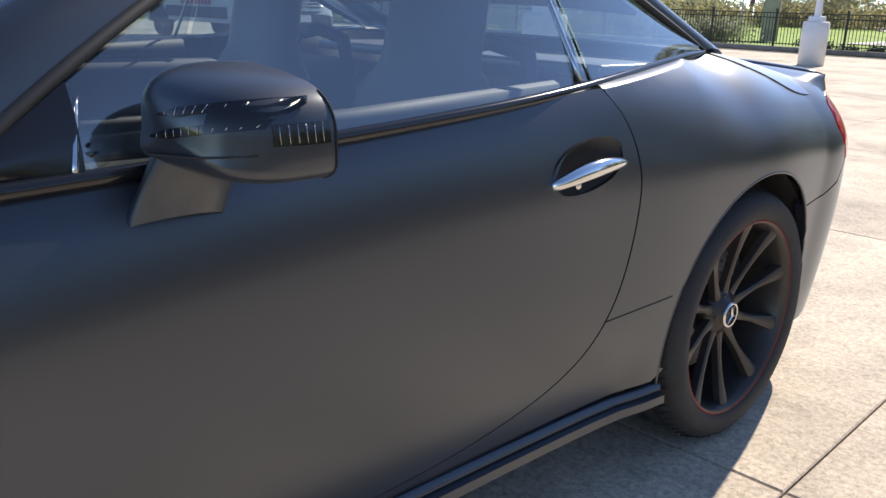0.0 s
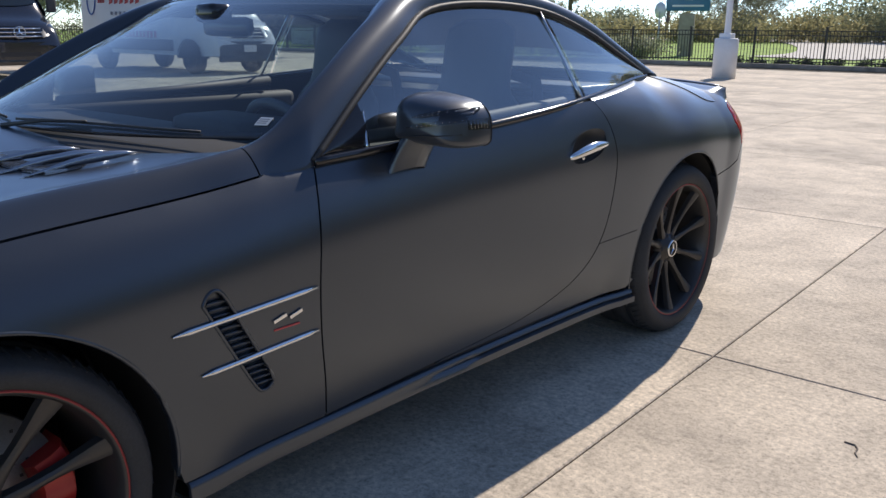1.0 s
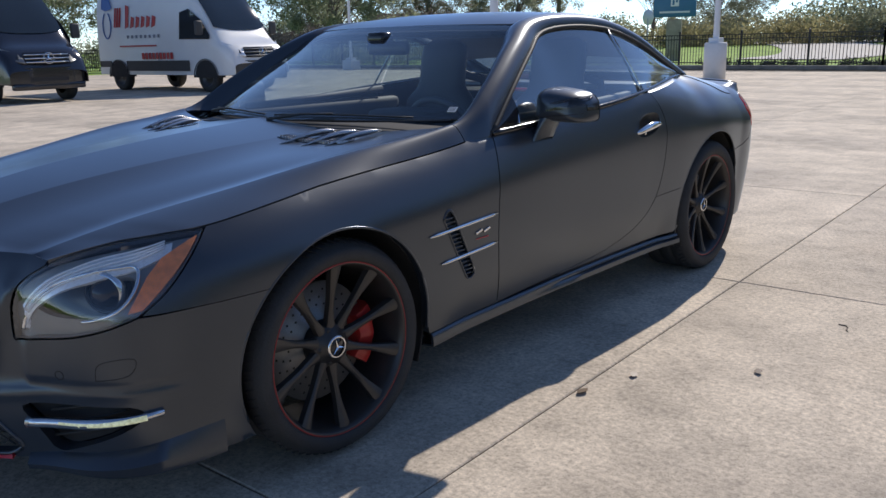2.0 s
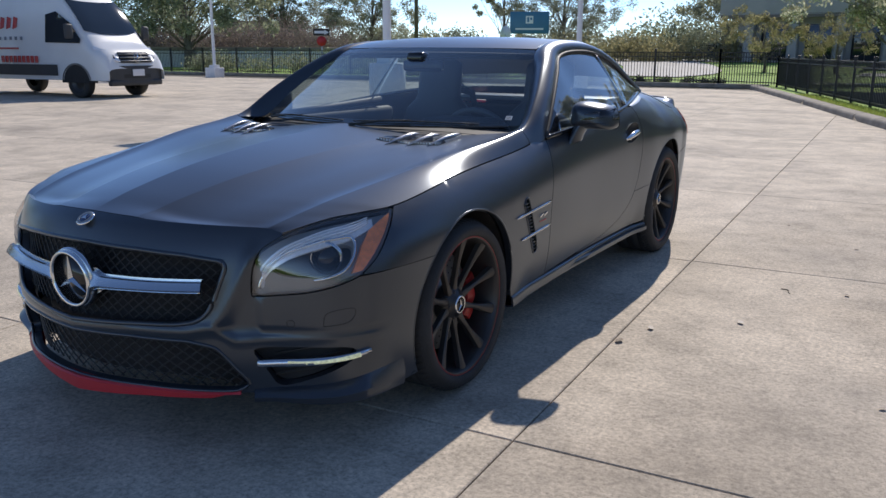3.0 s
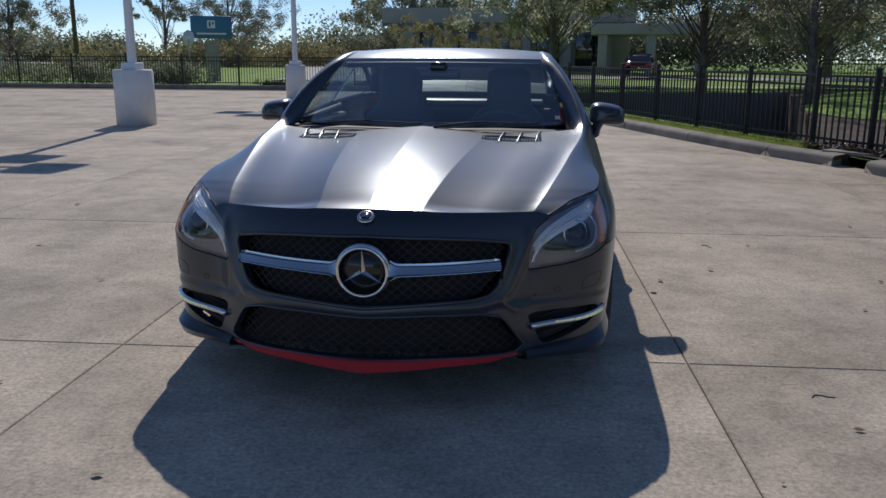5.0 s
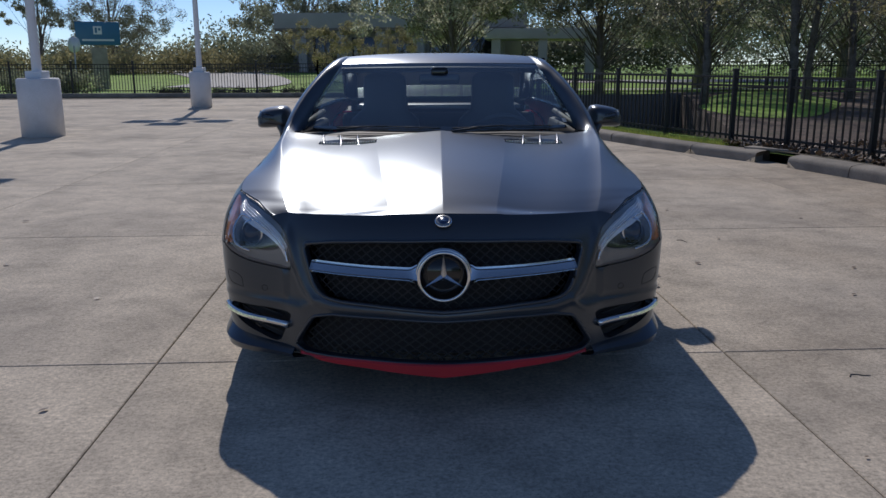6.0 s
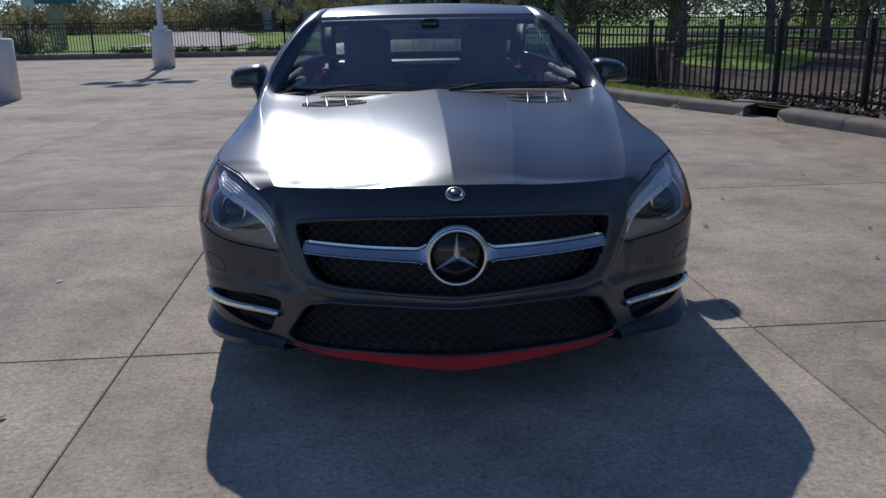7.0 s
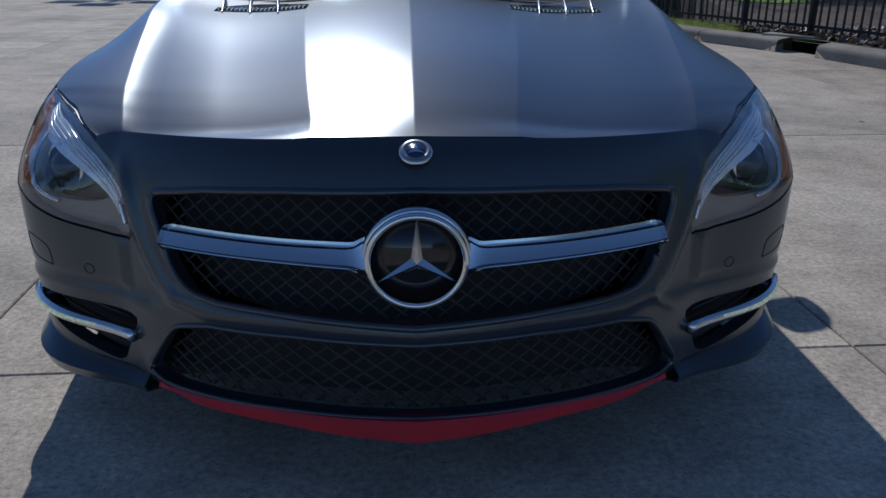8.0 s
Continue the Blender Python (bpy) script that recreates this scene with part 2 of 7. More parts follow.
LEAF_DARK = leaf_mat("dark_evergreen_leaves", (0.17, 0.19, 0.12), (0.42, 0.44, 0.30), 0.62, 0.5)
LEAF_BARE = leaf_mat("brown_twigs", (0.16, 0.125, 0.11), (0.36, 0.29, 0.26), 0.4)
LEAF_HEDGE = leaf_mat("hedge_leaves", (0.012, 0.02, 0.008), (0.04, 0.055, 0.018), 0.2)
BLADE = leaf_mat("grass_blades", (0.16, 0.24, 0.03), (0.46, 0.48, 0.13), 0.5)
STUCCO = mat("beige_stucco", (0.41, 0.385, 0.35), 0.9, vary=0.08, scale=0.7, fine=0.06, fscale=20)
STUCCO_DARK = mat("brown_band", (0.20, 0.17, 0.14), 0.9, vary=0.08, scale=1)
WHITE_WALL = mat("white_wall", (0.66, 0.66, 0.65), 0.8, vary=0.05, scale=0.6)
SIGN_BLUE = mat("blue_sign_face", (0.035, 0.16, 0.30), 0.35, vary=0.08, scale=1.2)
SIGN_WHITE = mat("white_sign_paint", (0.75, 0.76, 0.78), 0.5)
SIGN_BLACK = mat("black_sign_paint", (0.02, 0.02, 0.022), 0.5)
SIGN_RED = mat("red_sign_paint", (0.50, 0.03, 0.03), 0.5)
SIGN_STONE = mat("sign_stone", (0.36, 0.31, 0.25), 0.9, vary=0.2, scale=3)
CAR_BLUE = mat("blue_car_paint", (0.06, 0.09, 0.20), 0.25, 0.3, coat=0.5)
CAR_GREY = mat("silver_car_paint", (0.42, 0.43, 0.45), 0.3, 0.6, coat=0.4)
CAR_RED = mat("dark_red_car_paint", (0.10, 0.02, 0.025), 0.25, 0.3, coat=0.5)
DRY_LEAF = leaf_mat("dry_leaves", (0.10, 0.065, 0.04), (0.30, 0.21, 0.13), 0.1)


# ---- mesh helpers ----
def finish(name, bm, material, parent=None, label="", smoothed=True):
    me = bpy.data.meshes.new(name)
    if smoothed:
        for f in bm.faces:
            f.smooth = True
    bm.to_mesh(me)
    bm.free()
    me.materials.append(material)
    ob = new(name, me)
    ob.parent = parent
    if label:
        ob["label"] = label
    return ob


def part(name, bm, material, parent, label="", smoothed=True):
    return finish(name, bm, material, parent, label, smoothed)


def sharpen(bm, degrees=35):
    for e in bm.edges:
        if len(e.link_faces) != 2 or e.calc_face_angle(0) > radians(degrees):
            e.smooth = False


def holder(name, x=0, y=0, z=0, rz=0, parent=None):
    ob = new(name)
    ob.empty_display_size = 0.1
    ob.matrix_world = pose(x, y, z, 0, 0, rz)
    if parent:
        ob.parent = parent
    return ob


def box(bm, cx, cy, cz, sx, sy, sz, bevel=0.0, m=None):
    """A block added to bm, its edges bevelled."""
    r = bmesh.ops.create_cube(bm, size=1.0)
    bmesh.ops.transform(bm, matrix=(m or Matrix()) @ Matrix.Translation((cx, cy, cz)) @ Matrix.Diagonal((sx, sy, sz, 1)), verts=r["verts"])
    if bevel:
        es = list({e for v in r["verts"] for e in v.link_edges})
        bmesh.ops.bevel(bm, geom=es, offset=bevel, segments=2, affect="EDGES", profile=0.6)
    return bm


def boxed(*a, **k):
    return box(bmesh.new(), *a, **k)


def lathe(profile, steps=48, axis="x"):
    """A ring of (radius, along) pairs turned about an axis through the origin."""
    bm = bmesh.new()
    rings = []
    for i in range(steps):
        a = 2 * math.pi * i / steps
        ring = []
        for r, h in profile:
            p = (h, r * math.cos(a), r * math.sin(a)) if axis == "x" else (r * math.cos(a), r * math.sin(a), h)
            ring.append(bm.verts.new(p))
        rings.append(ring)
    for i in range(steps):
        a, b = rings[i], rings[(i + 1) % steps]
        for j in range(len(profile) - 1):
            bm.faces.new((a[j], a[j + 1], b[j + 1], b[j]))
    bmesh.ops.remove_doubles(bm, verts=bm.verts, dist=1e-5)
    bmesh.ops.recalc_face_normals(bm, faces=bm.faces)
    return bm


def tube(bm, pts, r, n=8, squash=1.0, caps=True):
    """A round bar along points; r is a number or one number a point."""
    pts = [Vector(p) for p in pts]
    rings = []
    for i, p in enumerate(pts):
        d = (pts[min(i + 1, len(pts) - 1)] - pts[max(i - 1, 0)]).normalized()
        up = Vector((0, 0, 1)) if abs(d.z) < 0.9 else Vector((1, 0, 0))
        a = d.cross(up).normalized()
        b = a.cross(d)
        rr = r if isinstance(r, (int, float)) else r[i]
        rings.append([bm.verts.new(p + rr * (math.cos(2 * math.pi * k / n) * a * squash + math.sin(2 * math.pi * k / n) * b)) for k in range(n)])
    for i in range(len(rings) - 1):
        for k in range(n):
            bm.faces.new((rings[i][k], rings[i][(k + 1) % n], rings[i + 1][(k + 1) % n], rings[i + 1][k]))
    if caps:
        bm.faces.new(rings[0][::-1])
        bm.faces.new(rings[-1])
    bmesh.ops.recalc_face_normals(bm, faces=bm.faces)
    return bm


def tubed(pts, r, n=8, squash=1.0):
    return tube(bmesh.new(), pts, r, n, squash)


def rim(bm, depth):
    """Turn the open edges of a shell inwards, so that it has a thickness."""
    bm.normal_update()
    edges = [e for e in bm.edges if e.is_boundary]
    inner = {}
    for v in {v for e in edges for v in e.verts}:
        inner[v] = bm.verts.new(v.co - v.normal * depth)
    for e in edges:
        f = e.link_faces[0]
        a, b = e.verts
        for lp in f.loops:
            if lp.edge == e:
                a, b = lp.vert, lp.link_loop_next.vert
        bm.faces.new((b, a, inner[a], inner[b]))
        e.smooth = False
    return bm


def grid(f, nu, nv, depth=0.0, flip=False):
    """A sheet f(u, v) with u and v from 0 to 1, its rim turned in by depth."""
    bm = bmesh.new()
    vs = [[bm.verts.new(f(i / nu, j / nv)) for j in range(nv + 1)] for i in range(nu + 1)]
    for i in range(nu):
        for j in range(nv):
            q = (vs[i][j], vs[i + 1][j], vs[i + 1][j + 1], vs[i][j + 1])
            bm.faces.new(q[::-1] if flip else q)
    if depth:
        rim(bm, depth)
    return bm


def line(*pts):
    """A smooth line in space through points, for u from 0 to 1."""
    P = [Vector((*p, 0)) if len(p) == 2 else Vector(p) for p in pts]

    def f(u):
        x = min(max(u, 0.0), 1.0) * (len(P) - 1)
        i = min(int(x), len(P) - 2)
        w = x - i
        a, b, c, d = P[max(i - 1, 0)], P[i], P[i + 1], P[min(i + 2, len(P) - 1)]
        return 0.5 * (2 * b + (c - a) * w + (2 * a - 5 * b + 4 * c - d) * w * w + (3 * b - a - 3 * c + d) * w ** 3)
    return f


def inside(poly, x, y):
    hit = False
    for i in range(len(poly)):
        (x0, y0), (x1, y1) = poly[i - 1], poly[i]
        if (y0 > y) != (y1 > y) and x < (x1 - x0) * (y - y0) / (y1 - y0) + x0:
            hit = not hit
    return hit


def dense(poly, step):
    out = []
    for i in range(len(poly)):
        (x0, y0), (x1, y1) = poly[i], poly[(i + 1) % len(poly)]
        n = max(1, int(math.hypot(x1 - x0, y1 - y0) / step))
        out += [(x0 + (x1 - x0) * k / n, y0 + (y1 - y0) * k / n) for k in range(n)]
    return out


def run(*pts, n=6):
    """Points of a smooth run in the plane."""
    f = line(*[(x, y, 0) for x, y in pts])
    m = n * (len(pts) - 1)
    return [(f(i / m).x, f(i / m).y) for i in range(m + 1)]


def arc(cx, cy, r, a0, a1, n=20):
    return [(cx + r * math.cos(radians(a0 + (a1 - a0) * i / n)), cy + r * math.sin(radians(a0 + (a1 - a0) * i / n))) for i in range(n + 1)]


def trimmed(surface, poly, holes=(), step=0.025, depth=0.012, side=1, inset=0.0):
    """A panel: the part of a surface inside an outline given in its own two coordinates."""
    poly = dense(poly, step)
    holes = [dense(h, step) for h in holes]
    pts, edges = [], []
    for loop in [poly, *holes]:
        k = len(pts)
        pts += loop
        edges += [(k + i, k + (i + 1) % len(loop)) for i in range(len(loop))]
    border = np.array(pts)
    xs, ys = [p[0] for p in poly], [p[1] for p in poly]
    inner = []
    for i in range(int((max(xs) - min(xs)) / step) + 1):
        for j in range(int((max(ys) - min(ys)) / step) + 1):
            x, y = min(xs) + (i + 0.5) * step, min(ys) + (j + 0.5) * step
            if inside(poly, x, y) and not any(inside(h, x, y) for h in holes) and np.min(np.sum((border - (x, y)) ** 2, axis=1)) > (0.55 * step) ** 2:
                inner.append((x, y))
    verts, _, faces, *_ = delaunay_2d_cdt([Vector(p) for p in pts + inner], edges, [], 0, 1e-6)
    bm = bmesh.new()
    vs = []
    for v in verts:
        p = Vector(surface(v.x, v.y))
        if inset:
            n = (Vector(surface(v.x + 0.004, v.y)) - Vector(surface(v.x - 0.004, v.y))).cross(Vector(surface(v.x, v.y + 0.004)) - Vector(surface(v.x, v.y - 0.004))).normalized()
            p = p - n * inset
        vs.append(bm.verts.new((p.x * side, p.y, p.z)))
    for f in faces:
        cx, cy = sum(verts[i].x for i in f) / 3, sum(verts[i].y for i in f) / 3
        if inside(poly, cx, cy) and not any(inside(h, cx, cy) for h in holes):
            a, b, c = (verts[i] for i in f)
            ccw = (b.x - a.x) * (c.y - a.y) - (b.y - a.y) * (c.x - a.x) > 0
            bm.faces.new([vs[i] for i in (f if ccw == (side > 0) else f[::-1])])
    loose = [v for v in bm.verts if not v.link_faces]
    bmesh.ops.delete(bm, geom=loose, context="VERTS")
    if depth:
        rim(bm, depth)
    return bm

# ---- the car's body surface, as functions ----
def curve(*pts):
    """A smooth curve through (x, value) pairs."""
    xs = [p[0] for p in pts]
    ys = [p[1] for p in pts]
    n = len(xs)
    d = [(ys[i + 1] - ys[i]) / (xs[i + 1] - xs[i]) for i in range(n - 1)]
    m = [d[0]] + [0.0 if d[i - 1] * d[i] < 0 else 2 * d[i - 1] * d[i] / (d[i - 1] + d[i] + 1e-12) for i in range(1, n - 1)] + [d[-1]]

    def f(x):
        x = min(max(x, xs[0]), xs[-1])
        i = 0
        while i < n - 2 and x > xs[i + 1]:
            i += 1
        h = xs[i + 1] - xs[i]
        u = (x - xs[i]) / h
        a, b = 2 * u ** 3 - 3 * u * u + 1, u ** 3 - 2 * u * u + u
        c, e = -2 * u ** 3 + 3 * u * u, u ** 3 - u * u
        return a * ys[i] + b * h * m[i] + c * ys[i + 1] + e * h * m[i + 1]
    return f


def smooth(a, b, x):
    u = min(max((x - a) / (b - a), 0.0), 1.0)
    return u * u * (3 - 2 * u)


WIDTH = curve((-0.4, 0.930), (0, 0.936), (0.4, 0.936), (0.8, 0.930), (1.4, 0.918), (1.9, 0.925), (2.3, 0.938), (2.6, 0.938), (3.0, 0.902), (3.4, 0.85))
LEAN = curve((38, 0), (41.5, 0.006), (44, 0.022), (46, 0.040), (49, 0.066), (53.5, 0.088), (57, 0.080), (60, 0.067), (65, 0.036), (78, 0.010), (90, 0))
WAIST = curve((0, 0.63), (0.8, 0.69), (1.4, 0.725), (1.9, 0.755), (2.6, 0.76), (3.3, 0.70))
SHOULDER = curve((-0.4, 0.752), (-0.17, 0.785), (0.15, 0.820), (0.5, 0.849), (0.64, 0.866), (0.79, 0.872), (1.4, 0.915), (1.91, 0.954), (2.3, 0.985), (2.56, 1.006), (2.8, 0.985), (3.0, 0.945), (3.24, 0.894), (3.5, 0.87))
ROLL = curve((0, 0.090), (0.4, 0.083), (0.64, 0.075), (0.8, 0.058), (1.5, 0.042), (1.9, 0.045), (2.3, 0.12), (2.56, 0.24), (2.8, 0.24), (3.0, 0.19), (3.24, 0.12))
NOSE = curve((0.10, 0.93), (0.20, 0.955), (0.30, 0.965), (0.45, 0.962), (0.54, 0.955), (0.60, 0.945), (0.65, 0.930), (0.70, 0.908), (0.72, 0.895), (0.74, 0.872), (0.77, 0.82))
TAIL = curve((0.15, 0.48), (0.35, 0.55), (0.55, 0.58), (0.75, 0.53), (0.90, 0.46))
DEG = 1 / 61.6
AXLE = 90 * DEG
REAR = 3.0


def side_x(y, z):
    d = z - WAIST(y)
    if d > 0:
        q = d / (SHOULDER(y) - WAIST(y))
        return WIDTH(y) - ROLL(y) * (0.80 * q ** 1.75 + 0.20 * q ** 7)
    tuck = 0.40 * max(0.0, 0.47 - z) ** 2 * smooth(0.40, 0.62, y) * (1 - smooth(2.05, 2.22, y))
    return WIDTH(y) - 0.03 * (math.sqrt(d * d + 0.0016) - 0.04) - 0.10 * d * d - tuck


PLEAT = ((0.615, 0.668), (0.585, 0.600), (0.552, 0.525), (0.515, 0.452), (0.478, 0.412), (0.40, 0.398), (0.20, 0.400), (0.0, 0.388))
FORK = ((0.478, 0.408), (0.545, 0.366), (0.66, 0.372), (0.80, 0.382), (0.92, 0.376), (1.02, 0.366))


def off_line(pts, t, z):
    """How far a place lies from a broken line, and on which side of it (positive: up or outwards)."""
    best, side = 9.0, 1
    for (a, b), (c, d) in zip(pts, pts[1:]):
        u = min(max(((t - a) * (c - a) + (z - b) * (d - b)) / ((c - a) ** 2 + (d - b) ** 2), 0.0), 1.0)
        h = math.hypot(t - a - u * (c - a), z - b - u * (d - b))
        if h < best:
            best, side = h, (1 if (t - a) * (d - b) - (z - b) * (c - a) < 0 else -1)
    return best, side


def relief(t, z):
    """The pleats pressed into the nose: one round the grille, one that forks off above the lamp strip."""
    if t > 1.03 or z > 0.70:
        return 0.0
    out = 0.0
    h, side = off_line(PLEAT, t, z)
    fade = 1 - smooth(0.62, 0.69, z)
    out += fade * 0.011 * math.exp(-(h / 0.016) ** 2)
    inner = z > 0.40 and t < 0.63 and side > 0 and t < 0.62
    if inner:
        out -= fade * 0.010 * smooth(0.006, 0.05, h) * smooth(0.66, 0.60, z)
    if t > 0.46:
        h, side = off_line(FORK, t, z)
        end = 1 - smooth(0.93, 1.02, t)
        out += end * 0.0045 * math.exp(-(h / 0.010) ** 2)
        if z < 0.40 and side > 0:
            out -= end * 0.007 * smooth(0.0, 0.03, h)
    return out


def belt(t, z):
    """A place on the body: t runs from the middle of the nose along the side (AXLE is the front axle, then metres)."""
    s, t = (1 if t >= 0 else -1), abs(t)
    if t < AXLE:
        a = math.radians(t / DEG)
        n = 2.15 + 1.15 * smooth(38, 60, t / DEG)
        r = ((math.sin(a) / side_x(0, z)) ** n + (math.cos(a) / NOSE(z)) ** n) ** (-1 / n)
        if z > 0.575:
            r -= LEAN(t / DEG) * ((z - 0.575) / 0.17) ** 1.3
        r *= 1 + 0.022 * max(0.0, 1 - t / DEG / 30) * (1 - smooth(0.42, 0.62, z))
        r += relief(t, z)
        return s * r * math.sin(a), -r * math.cos(a), z
    if t < AXLE + REAR:
        return s * side_x(t - AXLE, z), t - AXLE, z
    a = math.radians(min((t - AXLE - REAR) / DEG, 90))
    n = 2.6
    r = ((math.cos(a) / side_x(REAR, z)) ** n + (math.sin(a) / TAIL(z)) ** n) ** (-1 / n)
    return s * r * math.cos(a), REAR + r * math.sin(a), z


# ---- the car ----
car = tagged(holder("sports_car"), "satin black two-seat hardtop roadster with red front splitter, parked on concrete", "car")

ARCH_F = (AXLE + 0.018, 0.325, 0.362)
ARCH_R = (AXLE + 2.60, 0.345, 0.382)
EDGE = curve((0.64, 0.690), (0.70, 0.703), (0.76, 0.718), (0.82, 0.730), (0.868, 0.737), (1.075, 0.758), (1.276, 0.785), (1.611, 0.820), (1.961, 0.848), (2.11, 0.866))

HOOD_EDGE = curve((0.64, 0.692), (0.70, 0.705), (0.76, 0.720), (0.82, 0.732), (0.868, 0.739), (1.075, 0.759), (1.276, 0.786), (1.611, 0.821), (1.961, 0.849), (2.11, 0.867))


def wide(half):
    """An outline on both sides of the middle from its points on one side, lowest middle first."""
    return half + [(-x, y) for x, y in reversed(half) if x > 1e-6]


def arch(a, z0, z1, back=False):
    """The wheel arch's edge between two heights on its front or rear side."""
    g0, g1 = math.degrees(math.asin((z0 - a[1]) / a[2])), math.degrees(math.asin((z1 - a[1]) / a[2]))
    return arc(*a, g0, g1) if back else arc(*a, 180 - g0, 180 - g1)


HEAD_LOW = run((0.905, 0.577), (0.831, 0.549), (0.74, 0.526), (0.603, 0.510))
HEAD_IN = run((0.603, 0.510), (0.605, 0.56), (0.614, 0.61), (0.638, 0.655), (0.70, 0.694))
HEAD_TOP = [(0.70 + 0.03 * i, EDGE(0.70 + 0.03 * i) - 0.004) for i in range(1, 12)] + [(1.068, 0.750)]
HEAD_BACK = run((1.068, 0.750), (1.022, 0.69), (0.965, 0.625), (0.905, 0.577))
GRILLE = wide([(0, 0.403), (0.16, 0.413), (0.25, 0.418)] + run((0.37, 0.421), (0.436, 0.434), (0.478, 0.474), (0.512, 0.560), (0.526, 0.600), (0.518, 0.621)) + [(0.40, 0.637), (0.25, 0.646), (0, 0.651)])
INTAKE = wide([(0, 0.204), (0.25, 0.206), (0.50, 0.196)] + run((0.545, 0.198), (0.582, 0.222), (0.545, 0.275), (0.495, 0.338), (0.462, 0.354), n=4) + [(0.40, 0.368), (0.22, 0.374), (0, 0.368)])
FOG = run((0.662, 0.222), (0.626, 0.285), (0.600, 0.336), (0.68, 0.346), (0.78, 0.349), (0.865, 0.345), (0.895, 0.325), (0.880, 0.298), (0.82, 0.264), (0.75, 0.234), (0.69, 0.213), (0.662, 0.222), n=3)[:-1]


LIP_LINE = curve((0, 0.7390), (0.10, 0.7375), (0.19, 0.7355), (0.30, 0.7310), (0.465, 0.7260), (0.60, 0.7205), (0.657, 0.7160), (0.70, 0.7035))
NOSE_TOP = [(0.70 * i / 40, LIP_LINE(0.70 * i / 40)) for i in range(40, -1, -1)]

bumper = part("front_bumper", trimmed(belt, wide(
    [(0, 0.188), (0.30, 0.188), (0.58, 0.188), (0.70, 0.180), (0.95, 0.168), (1.098, 0.165)] + arch(ARCH_F, 0.168, 0.5755)
    + [(1.03, 0.5755)] + [(x, y - 0.005) for x, y in HEAD_LOW] + [(x - 0.005, y) for x, y in HEAD_IN[1:]] + NOSE_TOP),
    [GRILLE, INTAKE, FOG, [(-x, y) for x, y in reversed(FOG)]], 0.0125, 0.03), PAINT, car)


def ledge(poly, inset, width):
    """The shoulder round an opening: a tube that follows its outline."""
    pts = [belt(x, y) for x, y in dense(poly, 0.02)]
    bm = bmesh.new()
    tube(bm, pts + pts[:1], width, 6, caps=False)
    return bm


def mesh_bars(poly, inset, pitch, r, lean):
    """Crossing thin bars that fill an outline."""
    bm = bmesh.new()
    xs, ys = [p[0] for p in poly], [p[1] for p in poly]
    for s in (-1, 1):
        c = min(xs) - 1.0
        while c < max(xs) + 1.0:
            pts, seg = [], []
            for k in range(60):
                y = min(ys) + (max(ys) - min(ys)) * k / 59
                x = c + s * (y - min(ys)) * lean
                if inside(poly, x, y):
                    p, q = Vector(belt(x, y)), Vector(belt(x, y))
                    n = Vector((q.x, q.y * 1.0, 0)).normalized()
                    seg.append(p - n * inset + Vector((0, 0.0015 * s, 0)))
                else:
                    if len(seg) > 2:
                        pts.append(seg)
                    seg = []
            if len(seg) > 2:
                pts.append(seg)
            for g in pts:
                tube(bm, g[::3] + ([g[-1]] if (len(g) - 1) % 3 else []), r, 4)
            c += pitch
    return bm


part("grille_back", trimmed(belt, GRILLE, (), 0.04, 0, inset=0.075), DARK, bumper, "black cavity behind the grille")
part("grille_mesh", mesh_bars(GRILLE, 0.035, 0.040, 0.0026, 1.25), MESH_GREY, bumper, "black diamond grille mesh")
part("grille_surround", ledge(GRILLE, 0, 0.008), PAINT, bumper)
part("intake_back", trimmed(belt, INTAKE, (), 0.04, 0, inset=0.085), DARK, bumper, "black cavity behind the lower intake")
part("intake_mesh", mesh_bars(INTAKE, 0.045, 0.047, 0.003, 1.35), MESH_GREY, bumper, "black diamond intake mesh")
part("intake_surround", ledge(INTAKE, 0, 0.006), PAINT, bumper)
for s in (1, -1):
    part("fog_recess", trimmed(belt, FOG, (), 0.03, 0, side=s, inset=0.04), DARK, bumper, "black recess behind the lamp strip")
    fb = bmesh.new()
    for k in range(3):
        tube(fb, [Vector((s * belt(t, 0.28)[0] * 0.975, belt(t, 0.28)[1] * 0.975, 0.245 + 0.034 * k + 0.012 * i)) for i, t in enumerate((0.66, 0.71, 0.76, 0.81, 0.855))], 0.004, 5)
    part("fog_louvre", fb, BLACK, bumper)
    strip = bmesh.new()
    tube(strip, [Vector((s * belt(0.610 + 0.325 * i / 12, 0.31)[0] * 1.006, belt(0.610 + 0.325 * i / 12, 0.31)[1] * 1.006, 0.293 + 0.030 * (i / 12) ** 1.4)) for i in range(13)], [0.009 + 0.006 * min(1, (12 - i) / 5) for i in range(13)], 8)
    bar = part("running_light", strip, SATIN_CHROME, bumper, "chrome daytime running light strip")
    lit = bmesh.new()
    tube(lit, [Vector((s * belt(0.70 + 0.20 * i / 8, 0.31)[0] * 1.014, belt(0.70 + 0.20 * i / 8, 0.31)[1] * 1.014, 0.300 + 0.018 * (i / 8) ** 1.3)) for i in range(9)], 0.0075, 8)
    part("lit_strip", lit, DRL, bumper, "lit white lamp strip")
    for nm, ring in (("tow_eye_cover" if s < 0 else "washer_cover", run((0.80, 0.418), (0.872, 0.43), (0.886, 0.472), (0.812, 0.462), (0.80, 0.418), n=5)), ("parking_sensor", arc(0.711, 0.425, 0.011, 0, 360, 16))):
        cover = bmesh.new()
        tube(cover, [Vector((s * belt(q, z)[0], belt(q, z)[1], z)) for q, z in ring], 0.0013, 5)
        part(nm, cover, DARK, bumper)


